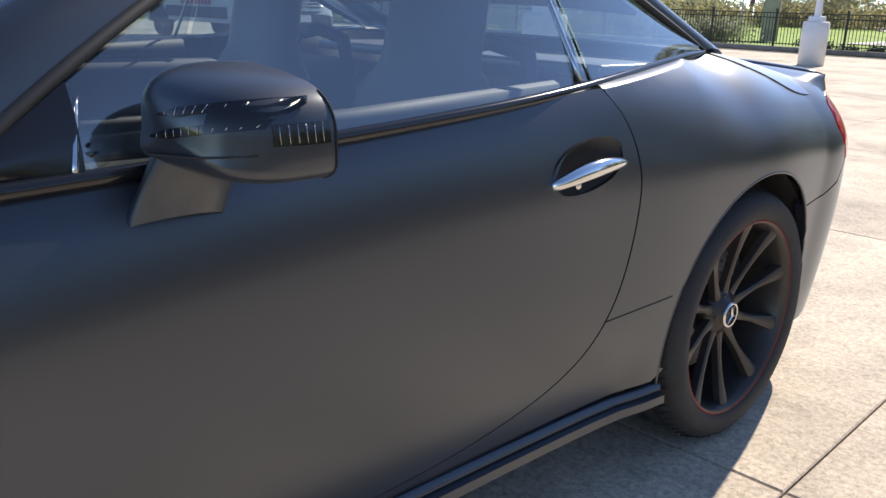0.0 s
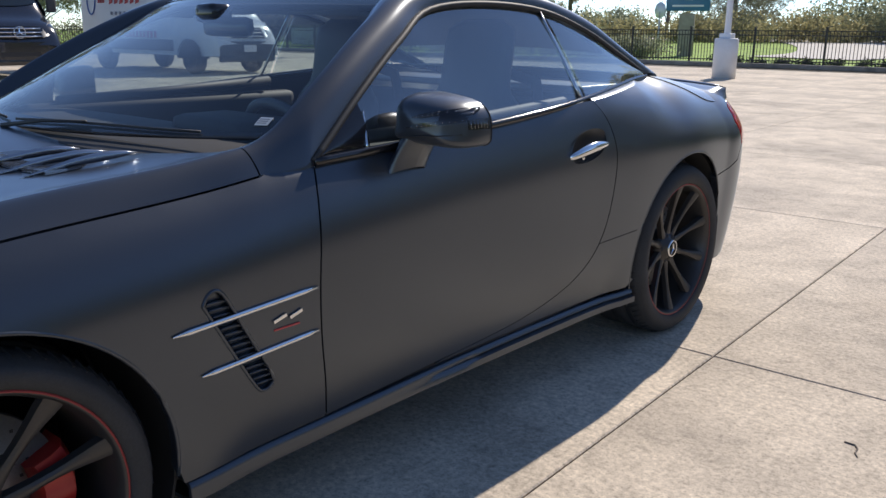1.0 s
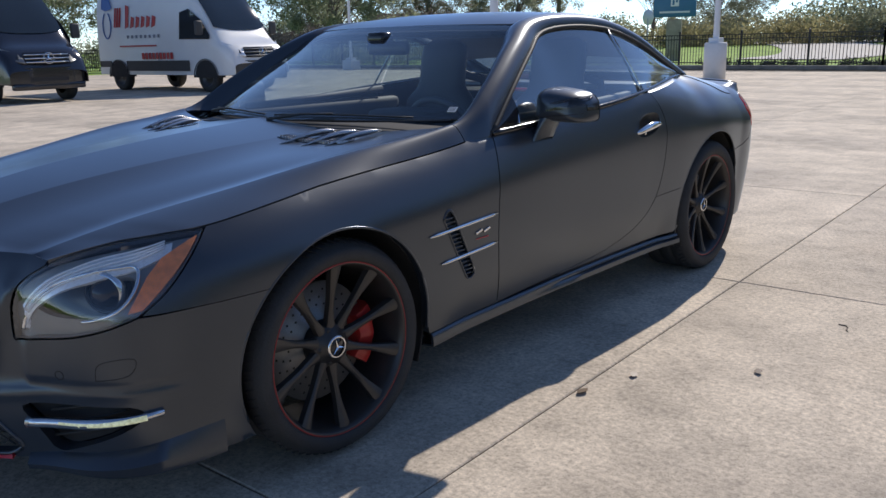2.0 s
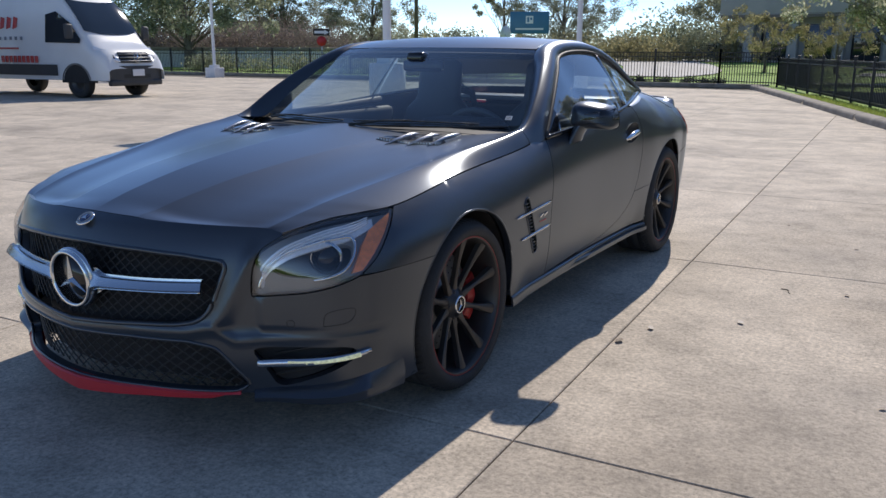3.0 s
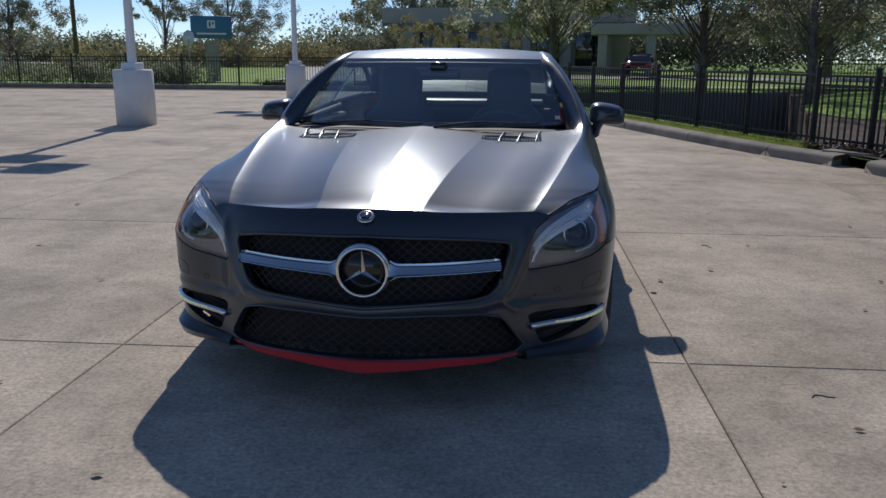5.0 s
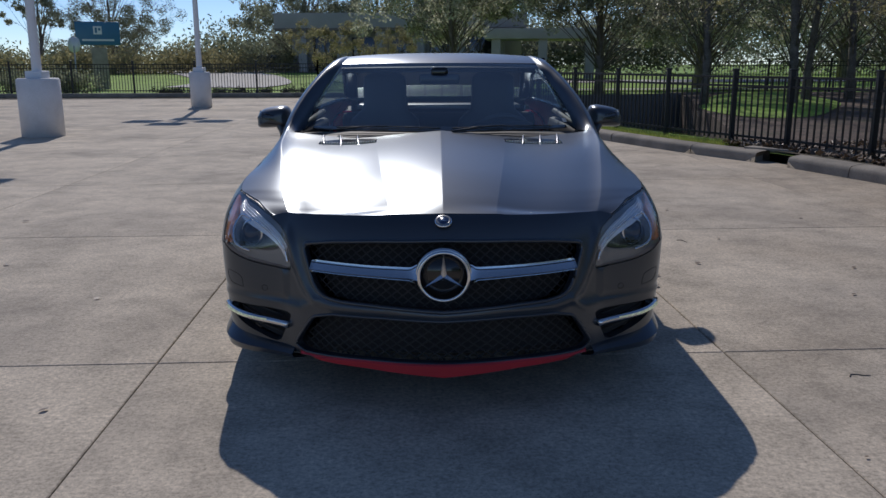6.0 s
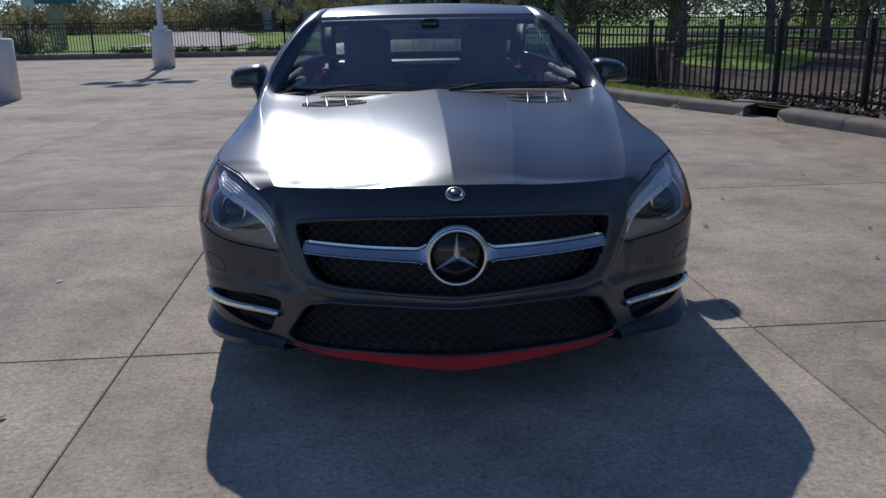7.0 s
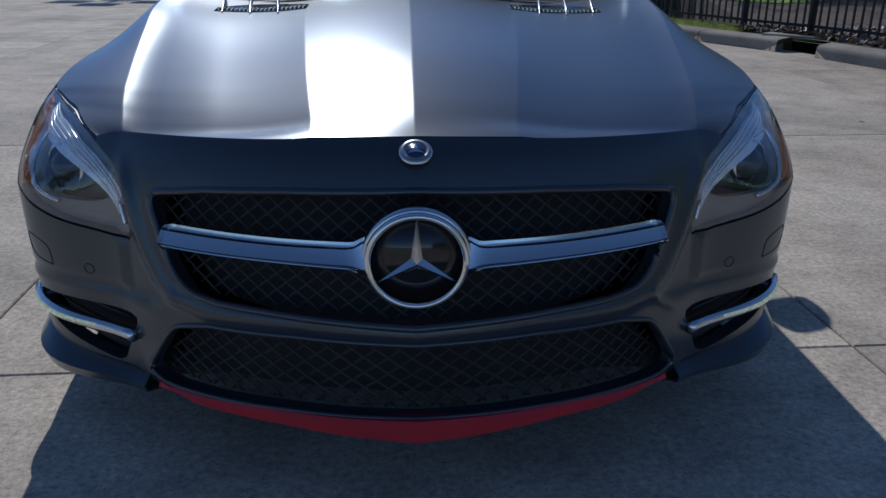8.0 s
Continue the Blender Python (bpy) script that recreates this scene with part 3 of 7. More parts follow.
def lip_at(t, out, z):
    x, y, _ = belt(t, 0.20)
    k = 1 + out / math.hypot(x, y)
    return Vector((x * k, y * k, z))


def lip(u, v):
    t = -0.555 + 1.11 * u
    w = abs(t)
    z0 = 0.206 - 0.012 * smooth(0.25, 0.52, w)
    z1 = 0.155 + 0.017 * min(1.0, w / 0.26) + 0.022 * smooth(0.46, 0.555, w)
    tip = 0.010 * max(0.0, 1 - w / 0.30)
    prof = [(-0.03, z0), (0.006 + tip, z0), (0.012 + tip, z0 - 0.006), (0.008 + tip, z1 + 0.004), (-0.04, z1)]
    i = round(v * 4)
    return lip_at(t, prof[i][0], prof[i][1])


splitter = grid(lip, 48, 4, 0.004, True)
sharpen(splitter, 40)
part("front_splitter", splitter, RED, bumper, "red painted splitter lip")
for s in (1, -1):
    def fin(u, v, s=s):
        t = 0.595 + 0.475 * u
        zt = 0.205 + 0.075 * u ** 1.3
        bulge = 0.020 + 0.018 * math.sin(math.pi * min(u * 1.02, 1))
        prof = [(-0.045, zt + 0.002), (-0.004, zt), (bulge, 0.45 * zt + 0.55 * 0.155), (bulge * 0.7, 0.162), (-0.05, 0.148)]
        i = round(v * 4)
        p = lip_at(t, prof[i][0], prof[i][1])
        return Vector((s * p.x, p.y, p.z))
    b = grid(fin, 18, 4, 0.004, s > 0)
    sharpen(b, 50)
    part("bumper_fin", b, PAINT, bumper)

# Emblem, bar and round badge
ring = lathe([(0.083, 0.0), (0.093, 0.0), (0.096, 0.008), (0.092, 0.016), (0.084, 0.014), (0.083, 0.0)], 48)
disc = lathe([(0.0, 0.004), (0.085, 0.004), (0.085, 0.0)], 40)


def star_mesh(r, inner, lift):
    bm = bmesh.new()
    top = bm.verts.new((lift, 0, 0))
    pts = []
    for k in range(6):
        a = math.pi / 2 + k * math.pi / 3
        q = r if k % 2 == 0 else inner
        pts.append(bm.verts.new((0.0, q * math.cos(a), q * math.sin(a))))
    for k in range(6):
        bm.faces.new((top, pts[k], pts[(k + 1) % 6]))
    bmesh.ops.recalc_face_normals(bm, faces=bm.faces)
    return rim(bm, 0.004)


star_at = Matrix.Translation((0, -0.974, 0.534)) @ pose(0, 0, 0, 0, 0, -90) @ pose(0, 0, 0, 0, 4, 0)
for nm, b, m, lb in (("emblem_ring", ring, CHROME, "chrome emblem ring"), ("emblem_disc", disc, GLOSS_BLACK, "black emblem disc"), ("emblem_collar", lathe([(0.092, -0.02), (0.1015, -0.016), (0.101, -0.004), (0.097, 0.003), (0.092, 0.002)], 48), SATIN_CHROME, "satin collar round the emblem"), ("emblem_star", star_mesh(0.084, 0.0125, 0.012), SATIN_CHROME, "chrome three-pointed star")):
    o = part(nm, b, m, bumper, lb, smoothed=nm != "emblem_star")
    o.matrix_world = star_at @ Matrix.Translation((0.006 if nm == "emblem_star" else 0, 0, 0))
for s in (1, -1):
    def blade(u, v, s=s):
        """A bar with a broad satin face above a narrow bright facet, drawn up round the emblem at its inner end."""
        t = 0.082 + 0.392 * u
        x, y, _ = belt(t, 0.54)
        y -= 0.018 * u * u
        h = 0.0195 - 0.0030 * smooth(0, 0.5, u) + 0.020 * (1 - smooth(0.0, 0.11, u)) ** 1.6
        prof = ((-0.010, 0.80), (0.006, 1.0), (0.012, 0.90), (0.024, -0.30), (0.026, -0.42), (0.016, -0.85), (0.006, -1.0), (-0.010, -0.90))
        d, e = prof[round(v * 7)]
        k = 1 + d / math.hypot(x, y)
        return Vector((s * x * k, y * k, 0.534 + 0.013 * u + h * e))
    b = grid(blade, 28, 7, 0.008, s < 0)
    sharpen(b, 30)
    part("grille_bar", b, SATIN_CHROME, bumper, "satin chrome grille bar")
    part("bar_facet", grid(lambda u, v: blade(0.05 + 0.945 * u, 3.99 / 7 + 0.0001) .lerp(blade(0.05 + 0.945 * u, 5 / 7), 0.08 + 0.84 * v) + Vector((0, -0.0025, -0.001)), 24, 2, 0.001, s < 0), CHROME, bumper, "polished lower edge of the grille bar")
badge_at = Matrix.Translation((0, -0.906, 0.720)) @ pose(0, 0, 0, 0, 0, -90) @ pose(0, 0, 0, 0, -59, 0)
for nm, b, m, lb in (("badge_rim", lathe([(0.0, 0.002), (0.0285, 0.002), (0.0315, 0.0), (0.0315, -0.004)], 32), CHROME, "silver round badge"), ("badge_band", lathe([(0.0195, 0.0024), (0.0200, 0.0032), (0.0275, 0.0032), (0.0280, 0.0024)], 32), SILVER_TRIM, "silver badge ring"), ("badge_face", lathe([(0.0, 0.0030), (0.018, 0.0030), (0.0185, 0.002)], 28), BADGE_FACE, "dark blue badge face"), ("badge_star", star_mesh(0.0185, 0.0042, 0.004), CHROME, "small silver star")):
    o = part(nm, b, m, bumper, lb)
    o.matrix_world = badge_at @ Matrix.Translation((0.0045 if nm == "badge_star" else 0, 0, 0))

# Headlamps
HEAD = HEAD_LOW[:-1] + HEAD_IN[:-1] + HEAD_TOP + HEAD_BACK[1:-1]
for s in (1, -1):
    lamp = part("headlamp", trimmed(belt, HEAD, (), 0.022, 0.03, side=s, inset=0.001), LENS, car, "clear headlamp cover with amber side reflector")
    lamp.visible_shadow = False
    part("lamp_bowl", trimmed(belt, HEAD, (), 0.03, 0, side=s, inset=0.085), LAMP_BOWL, lamp, "dark grey lamp bowl")
    WELL = run((0.655, 0.588), (0.70, 0.630), (0.78, 0.662), (0.86, 0.674), (0.898, 0.668), (0.892, 0.632), (0.858, 0.594), (0.80, 0.573), (0.74, 0.568), (0.69, 0.572), (0.655, 0.588), n=4)[:-1]
    part("lamp_bezel", trimmed(belt, [(x + (0.79 - x) * 0.025, y + (0.62 - y) * 0.03) for x, y in HEAD], [WELL], 0.02, 0.02, side=s, inset=0.022), LAMP_GREY, lamp, "grey lamp bezel")
    wall = bmesh.new()
    loop = dense(HEAD, 0.02)
    n = len(loop)
    o1 = [wall.verts.new((s * belt(x, y)[0] * 0.997, belt(x, y)[1] * 0.997, y)) for x, y in loop]
    o2 = [wall.verts.new((s * belt(x, y)[0] * 0.93, belt(x, y)[1] * 0.93, y)) for x, y in loop]
    for i in range(n):
        wall.faces.new((o1[i], o1[(i + 1) % n], o2[(i + 1) % n], o2[i]))
    part("lamp_wall", wall, LAMP_GREY, lamp)
    brow = run((0.618, 0.545), (0.632, 0.605), (0.70, 0.668), (0.80, 0.706), (0.90, 0.722), (0.99, 0.735))
    brow = brow + [(x, y) for x, y in reversed(run((0.625, 0.535), (0.660, 0.590), (0.73, 0.638), (0.82, 0.668), (0.90, 0.684), (0.985, 0.712)))]
    part("lamp_brow", trimmed(belt, brow[::-1], (), 0.02, 0.012, side=s, inset=0.016), LAMP_BRIGHT, lamp, "bright lamp strip")
    for k in range(4):
        q = 0.16 + 0.22 * k
        hi = run((0.622, 0.548), (0.640, 0.605), (0.705, 0.664), (0.80, 0.702), (0.90, 0.719), (0.975, 0.733))
        lo = run((0.628, 0.540), (0.660, 0.594), (0.73, 0.641), (0.82, 0.671), (0.90, 0.688), (0.97, 0.713))
        rib = bmesh.new()
        tube(rib, [Vector((s * belt(t, z)[0] * 0.986, belt(t, z)[1] * 0.986, z)) for t, z in [(a[0] + (b[0] - a[0]) * q, a[1] + (b[1] - a[1]) * q) for a, b in zip(hi, lo)][4:]], 0.0022, 5)
        part("lamp_rib", rib, LAMP_LIGHT, lamp)
    finb = bmesh.new()
    tube(finb, [Vector((s * belt(t, z)[0] * 0.982, belt(t, z)[1] * 0.982, z)) for t, z in run((0.622, 0.532), (0.645, 0.590), (0.70, 0.638), (0.78, 0.668), (0.86, 0.680), (0.906, 0.678), (0.902, 0.635), (0.868, 0.592), (0.82, 0.570), (0.78, 0.562))], 0.0055, 6)
    part("lamp_fin", finb, CHROME, lamp, "chrome fin inside the lamp")
    amber = run((0.915, 0.590), (0.975, 0.650), (1.02, 0.70), (1.052, 0.742), n=4) + [(1.028, 0.733), (0.962, 0.700), (0.928, 0.664), (0.903, 0.620), (0.884, 0.585)]
    part("amber_reflector", trimmed(belt, amber, (), 0.02, 0.02, side=s, inset=0.004), AMBER, lamp, "amber side reflector")
    proj = lathe([(0.0, 0.028), (0.018, 0.024), (0.030, 0.012), (0.036, 0.0), (0.044, -0.002), (0.047, -0.02), (0.047, -0.05)], 28)
    pr = part("projector", proj, GLOSS_BLACK, lamp, "round projector lens")
    p = Vector(belt(0.825, 0.62)) * 1.0
    pr.matrix_world = Matrix.Translation((s * p.x * 0.945, p.y * 0.945, 0.620)) @ pose(0, 0, 0, 0, 0, -62 if s > 0 else -118)
    pr2 = part("projector_ring", lathe([(0.046, 0.004), (0.053, 0.002), (0.053, -0.02)], 28), CHROME, lamp, "chrome ring")
    pr2.matrix_world = pr.matrix_world.copy()

# Wings, doors, rear quarters
DOOR_FRONT = run((AXLE + 0.792, 0.262), (AXLE + 0.775, 0.36), (AXLE + 0.757, 0.47), (AXLE + 0.750, 0.60), (AXLE + 0.756, 0.72), (AXLE + 0.771, 0.82), (AXLE + 0.788, 0.873))
DOOR_BACK = run((AXLE + 1.935, 0.955), (AXLE + 1.99, 0.89), (AXLE + 2.025, 0.80), (AXLE + 2.030, 0.70), (AXLE + 2.012, 0.57), (AXLE + 1.972, 0.475), (AXLE + 1.90, 0.40), (AXLE + 1.78, 0.342), (AXLE + 1.60, 0.300), (AXLE + 1.40, 0.282), (AXLE + 1.2, 0.274))
SLOT = run((AXLE + 0.445, 0.640), (AXLE + 0.462, 0.663), (AXLE + 0.492, 0.655), (AXLE + 0.545, 0.56), (AXLE + 0.612, 0.44), (AXLE + 0.610, 0.415), (AXLE + 0.588, 0.408), (AXLE + 0.565, 0.43), (AXLE + 0.50, 0.54), (AXLE + 0.445, 0.640), n=4)[:-1]
G = 0.0024
for s in (1, -1):
    wing = part("front_wing", trimmed(belt,
        arch(ARCH_F, 0.5775, ARCH_F[1] + 0.3619)[:-1] + list(reversed(arch(ARCH_F, 0.30, ARCH_F[1] + 0.3619, True))) + [(AXLE + 0.392, 0.262), (AXLE + 0.50, 0.262)]
        + [(x - G, y) for x, y in DOOR_FRONT] + [(AXLE + 0.70, 0.872), (AXLE + 0.665, 0.869)]
        + [(2.11 - (2.11 - 1.078) * i / 24, EDGE(2.11 - (2.11 - 1.078) * i / 24) - 0.0028) for i in range(25)]
        + [(x + 0.005, y) for x, y in HEAD_BACK[1:-2]] + [(0.914, 0.5775), (1.03, 0.5775)],
        [SLOT], 0.02, 0.03, s), PAINT, car)
    part("vent_back", trimmed(belt, SLOT, (), 0.02, 0, s, 0.012), PAINT, wing)
    lou = bmesh.new()
    for k in range(15):
        t, z = AXLE + 0.474 + 0.0085 * k, 0.640 - 0.0152 * k
        x, y, _ = belt(t, z)
        box(lou, s * (x - 0.007), y, z, 0.012, 0.046, 0.0045, 0.0, None)
    part("vent_louvre", lou, PAINT, wing)
    part("vent_surround", (lambda b: (bmesh.ops.scale(b, vec=(s, 1, 1), verts=b.verts), bmesh.ops.recalc_face_normals(b, faces=b.faces), b)[2])(ledge(SLOT, 0, 0.004)), PAINT, wing)
    for (y0, z0), (y1, z1) in (((0.375, 0.594), (0.738, 0.612)), ((0.435, 0.492), (0.742, 0.507))):
        b = bmesh.new()
        tube(b, [Vector((s * (side_x(y0 + (y1 - y0) * i / 10, z0) + 0.004), y0 + (y1 - y0) * i / 10, z0 + (z1 - z0) * i / 10)) for i in range(11)], [0.002] + [0.0065] * 9 + [0.004], 8, 0.7)
        part("vent_strip", b, CHROME, wing, "chrome side strip")
    em = bmesh.new()
    for k in range(2):
        y0 = 0.632 + 0.044 * k
        box(em, 0, 0, 0, 0.003, 0.036, 0.008, 0.001, Matrix.Translation((s * (side_x(y0, 0.575) + 0.003), y0, 0.566)) @ Matrix.Rotation(0.28, 4, "X"))
    part("side_badge", em, CHROME, wing, "small chrome model badge", False)
    b = boxed(s * (side_x(0.65, 0.53) + 0.002), 0.652, 0.541, 0.003, 0.070, 0.004, 0.001)
    part("side_badge_bar", b, PRINT_RED, wing, "thin red badge bar", False)

    door = part("door", trimmed(belt,
        [(AXLE + 0.797, 0.264), (AXLE + 1.2, 0.276)] + [(x - G, y + 0.001) for x, y in reversed(DOOR_BACK[:-1])]
        + [(AXLE + 1.935 - 1.118 * i / 30, SHOULDER(1.935 - 1.118 * i / 30) + 0.001) for i in range(1, 30)] + [(x + G, y) for x, y in reversed(DOOR_FRONT)],
        [run((AXLE + 1.765, 0.800), (AXLE + 1.80, 0.845), (AXLE + 1.87, 0.868), (AXLE + 1.945, 0.862), (AXLE + 1.968, 0.825), (AXLE + 1.935, 0.790), (AXLE + 1.86, 0.770), (AXLE + 1.79, 0.772), (AXLE + 1.765, 0.800), n=4)[:-1]],
        0.02, 0.03, s), PAINT, car)
    # The cup is body-coloured; black stands in for the shade inside it.
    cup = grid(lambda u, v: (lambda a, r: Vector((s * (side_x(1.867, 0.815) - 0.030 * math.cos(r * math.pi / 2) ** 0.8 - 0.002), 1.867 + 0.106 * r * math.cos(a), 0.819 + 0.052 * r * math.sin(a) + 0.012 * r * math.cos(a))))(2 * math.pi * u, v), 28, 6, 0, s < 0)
    part("handle_cup", cup, BLACK, door, "recess behind the handle, coloured black for its shade")
    hb = bmesh.new()
    tube(hb, [Vector((s * (side_x(1.86, 0.81) + 0.012 * math.sin(math.pi * i / 12) ** 0.5), 1.755 + 0.225 * i / 12, 0.792 + 0.024 * i / 12 + 0.012 * math.sin(math.pi * i / 12))) for i in range(13)], [0.006 + 0.012 * math.sin(math.pi * min(1, 0.08 + i / 13)) for i in range(13)], 10)
    part("handle", hb, CHROME, door, "chrome door handle")
    b = lathe([(0.0, 0.002), (0.006, 0.002), (0.007, 0.0)], 14)
    lock = part("lock", b, CHROME, door)
    lock.matrix_world = Matrix.Translation((s * (side_x(1.82, 0.78) + 0.001), 1.83, 0.786)) @ pose(0, 0, 0, 0, 0, 0 if s > 0 else 180)

    part("rear_quarter", trimmed(belt,
        [(AXLE + 1.2, 0.268), (AXLE + 2.20, 0.268), (AXLE + 2.245, 0.29)] + arch(ARCH_R, 0.300, 0.345 + 0.3819)[:-1] + list(reversed(arch(ARCH_R, 0.600, 0.345 + 0.3819, True)))
        + [(AXLE + 3.02, 0.612), (AXLE + 3.12, 0.640), (AXLE + 3.17, 0.70), (AXLE + 3.10, 0.80), (AXLE + 3.12, 0.862), (AXLE + 3.2, 0.885)]
        + [(AXLE + 3.2 - 1.26 * i / 40, SHOULDER(3.2 - 1.26 * i / 40) - 0.001) for i in range(41)] + [(x + G, y - 0.001) for x, y in DOOR_BACK[1:-1]],
        (), 0.022, 0.010, s), PAINT, car)
    part("panel_seam", tubed([Vector((s * (side_x(y, z) + 0.0002), y, z)) for y, z in [(1.978 + 0.026 * i, 0.477 + 0.0009 * i) for i in range(10)]], 0.0016, 5), DARK, car, "dark panel seam")
    part("rear_bumper", trimmed(belt,
        list(reversed(arch(ARCH_R, 0.20, 0.596, True))) + [(AXLE + 3.10, 0.20), (5.90, 0.24), (5.90, 0.70), (AXLE + 3.30, 0.70), (AXLE + 3.175, 0.695), (AXLE + 3.125, 0.634), (AXLE + 3.02, 0.607)],
        (), 0.03, 0.03, s), PAINT, car)
    tail = part("tail_lamp", trimmed(belt,
        [(AXLE + 3.175, 0.702), (AXLE + 3.30, 0.705), (5.5, 0.715), (5.5, 0.84), (AXLE + 3.35, 0.872), (AXLE + 3.2, 0.882), (AXLE + 3.125, 0.860), (AXLE + 3.108, 0.80)], (), 0.025, 0.02, s, -0.002), TAIL_RED, car, "red tail lamp")

    # Sill with its flared lower blade
    def sill(u, v, s=s):
        y = 0.400 + (2.235 - 0.400) * u
        z = 0.262 - 0.004 * u
        f = smooth(0.28, 0.62, u)
        prof = [(-0.012, z - 0.002), (0.004, z - 0.006), (0.007, z - 0.018), (0.007 - 0.008 * f, z - 0.024 + 0.002 * f), (0.009 + 0.010 * f, z - 0.034 + 0.006 * f), (0.008 + 0.012 * f, z - 0.048), (-0.10, z - 0.060)]
        i = round(v * 6)
        return Vector((s * (side_x(y, 0.27) + prof[i][0]), y, prof[i][1]))
    b = grid(sill, 24, 6, 0.01, s > 0)
    sharpen(b, 62)
    part("side_sill", b, PAINT, car)
    for a, nm in ((ARCH_F, "front"), (ARCH_R, "rear")):
        lipb = bmesh.new()
        tube(lipb, [Vector((s * (belt(q, z)[0] - 0.003), belt(q, z)[1], z)) for q, z in arc(*a, 198, -6, 44)], 0.0045, 8)
        part("arch_lip", lipb, PAINT, car)

        def liner(u, v, s=s, a=a):
            g = radians(-25 + 230 * u)
            return Vector((s * (0.885 - 0.31 * v), a[0] - AXLE + (a[2] + 0.012) * math.cos(g), a[1] + (a[2] + 0.012) * math.sin(g)))
        part("arch_liner", grid(liner, 30, 3, 0.006, s > 0), DARK, car, "black wheel arch liner")

# Bonnet
CROWN = curve((-0.866, 0.744), (-0.70, 0.790), (-0.40, 0.848), (0.0, 0.895), (0.46, 0.930))


RIDGE_X = curve((0, 0.580), (0.08, 0.600), (0.156, 0.622), (0.3, 0.657), (0.47, 0.703), (0.62, 0.742), (0.78, 0.785), (0.9, 0.806), (1, 0.817))


def RIDGE_W(v):
    te = hood_edge(v)
    return RIDGE_X(v) / belt(te, HOOD_EDGE(te))[0]


RIDGE_F = curve((0, 0.93), (0.2, 0.58), (0.4, 0.43), (0.7, 0.31), (0.9, 0.22), (1, 0.10))


def hood_edge(v):
    """Where along the belt a row of the bonnet ends; the first rows bunch up at the corner."""
    return 0.70 + 1.41 * v * v / (v + 0.03) * 1.03


def panel(u):
    """The bonnet's outer panel across, from the fold (0) to the ridge (1): it falls away, then turns up to the ridge."""
    low = 0.25 * u - 0.20 * u * u
    if u > 0.45:
        low = 0.0720 + 0.062 * (min(u, 0.84) - 0.45)
    if u > 0.84:
        low += 0.05 * (u - 0.84) - 0.66 * (u - 0.84) ** 2
    return low


def bonnet_drop(x, xf, xr, xe, d, de):
    """How far the bonnet lies below its middle: a flat panel to the fold, the outer panel to the ridge, then over to the edge."""
    if x < xf:
        return 0.075 * x + 0.04 * x * x
    if x < xr:
        h, u, a = xr - xf, (x - xf) / (xr - xf), 0.075 * xf + 0.04 * xf * xf
        return a + h * panel(u) + (d - a - h * panel(1.0)) * u
    return d + (de - d) * ((x - xr) / (xe - xr)) ** 1.8


def bonnet(x, v):
    """The bonnet: a crease in the middle, a fold on each side of it, and a ridge above the wing."""
    w = abs(x)
    te = hood_edge(v)
    ex, ey, ez = belt(te, HOOD_EDGE(te))
    xf, xr = 0.190 + 0.150 * v, RIDGE_X(v)
    cy = -0.866 + 1.326 * (0.78 * v + 0.22 * v * v)
    cz = CROWN(cy)
    d = RIDGE_F(v) * (cz - ez)
    d += (0.075 * xf + 0.04 * xf * xf + (xr - xf) * panel(1.0) - d) * 0.7 * (1 - smooth(0.3, 0.8, v))
    px = ex * w
    near = 1 - smooth(0, 0.08, v)
    drop = bonnet_drop(px, xf, xr, ex, d, cz - ez)
    p = Vector((px, cy + (ey - cy) * w ** 2.2, cz - drop))
    if near > 0:
        b0 = Vector(belt(0.70 * w, LIP_LINE(0.70 * w) + 0.0015))
        nx, ny, nz = belt(0.70, HOOD_EDGE(0.70))
        flat = Vector((nx * w, -0.866 + (ny + 0.866) * w ** 2.2, 0.744 - bonnet_drop(nx * w, 0.190, RIDGE_X(0), nx, 0.022, 0.744 - nz)))
        p += (b0 - flat) * near
    return Vector((math.copysign(p.x, x), p.y, p.z))


def hood_grid(u, v):
    """Rows of the bonnet laid so that its folds fall on mesh lines."""
    k = round(u * 96) - 48
    a = abs(k)
    te = hood_edge(v)
    c, r = (0.190 + 0.150 * v) / belt(te, HOOD_EDGE(te))[0], RIDGE_W(v)
    knots = ((0, 0.0), (1, 0.004), (15, c - 0.004), (16, c), (17, c + 0.004), (37, r - 0.004), (38, r), (39, r + 0.004), (48, 1.0))
    w = next(p + (q - p) * (a - i) / (j - i) for (i, p), (j, q) in zip(knots, knots[1:]) if a <= j)
    return bonnet(math.copysign(w, k), v)


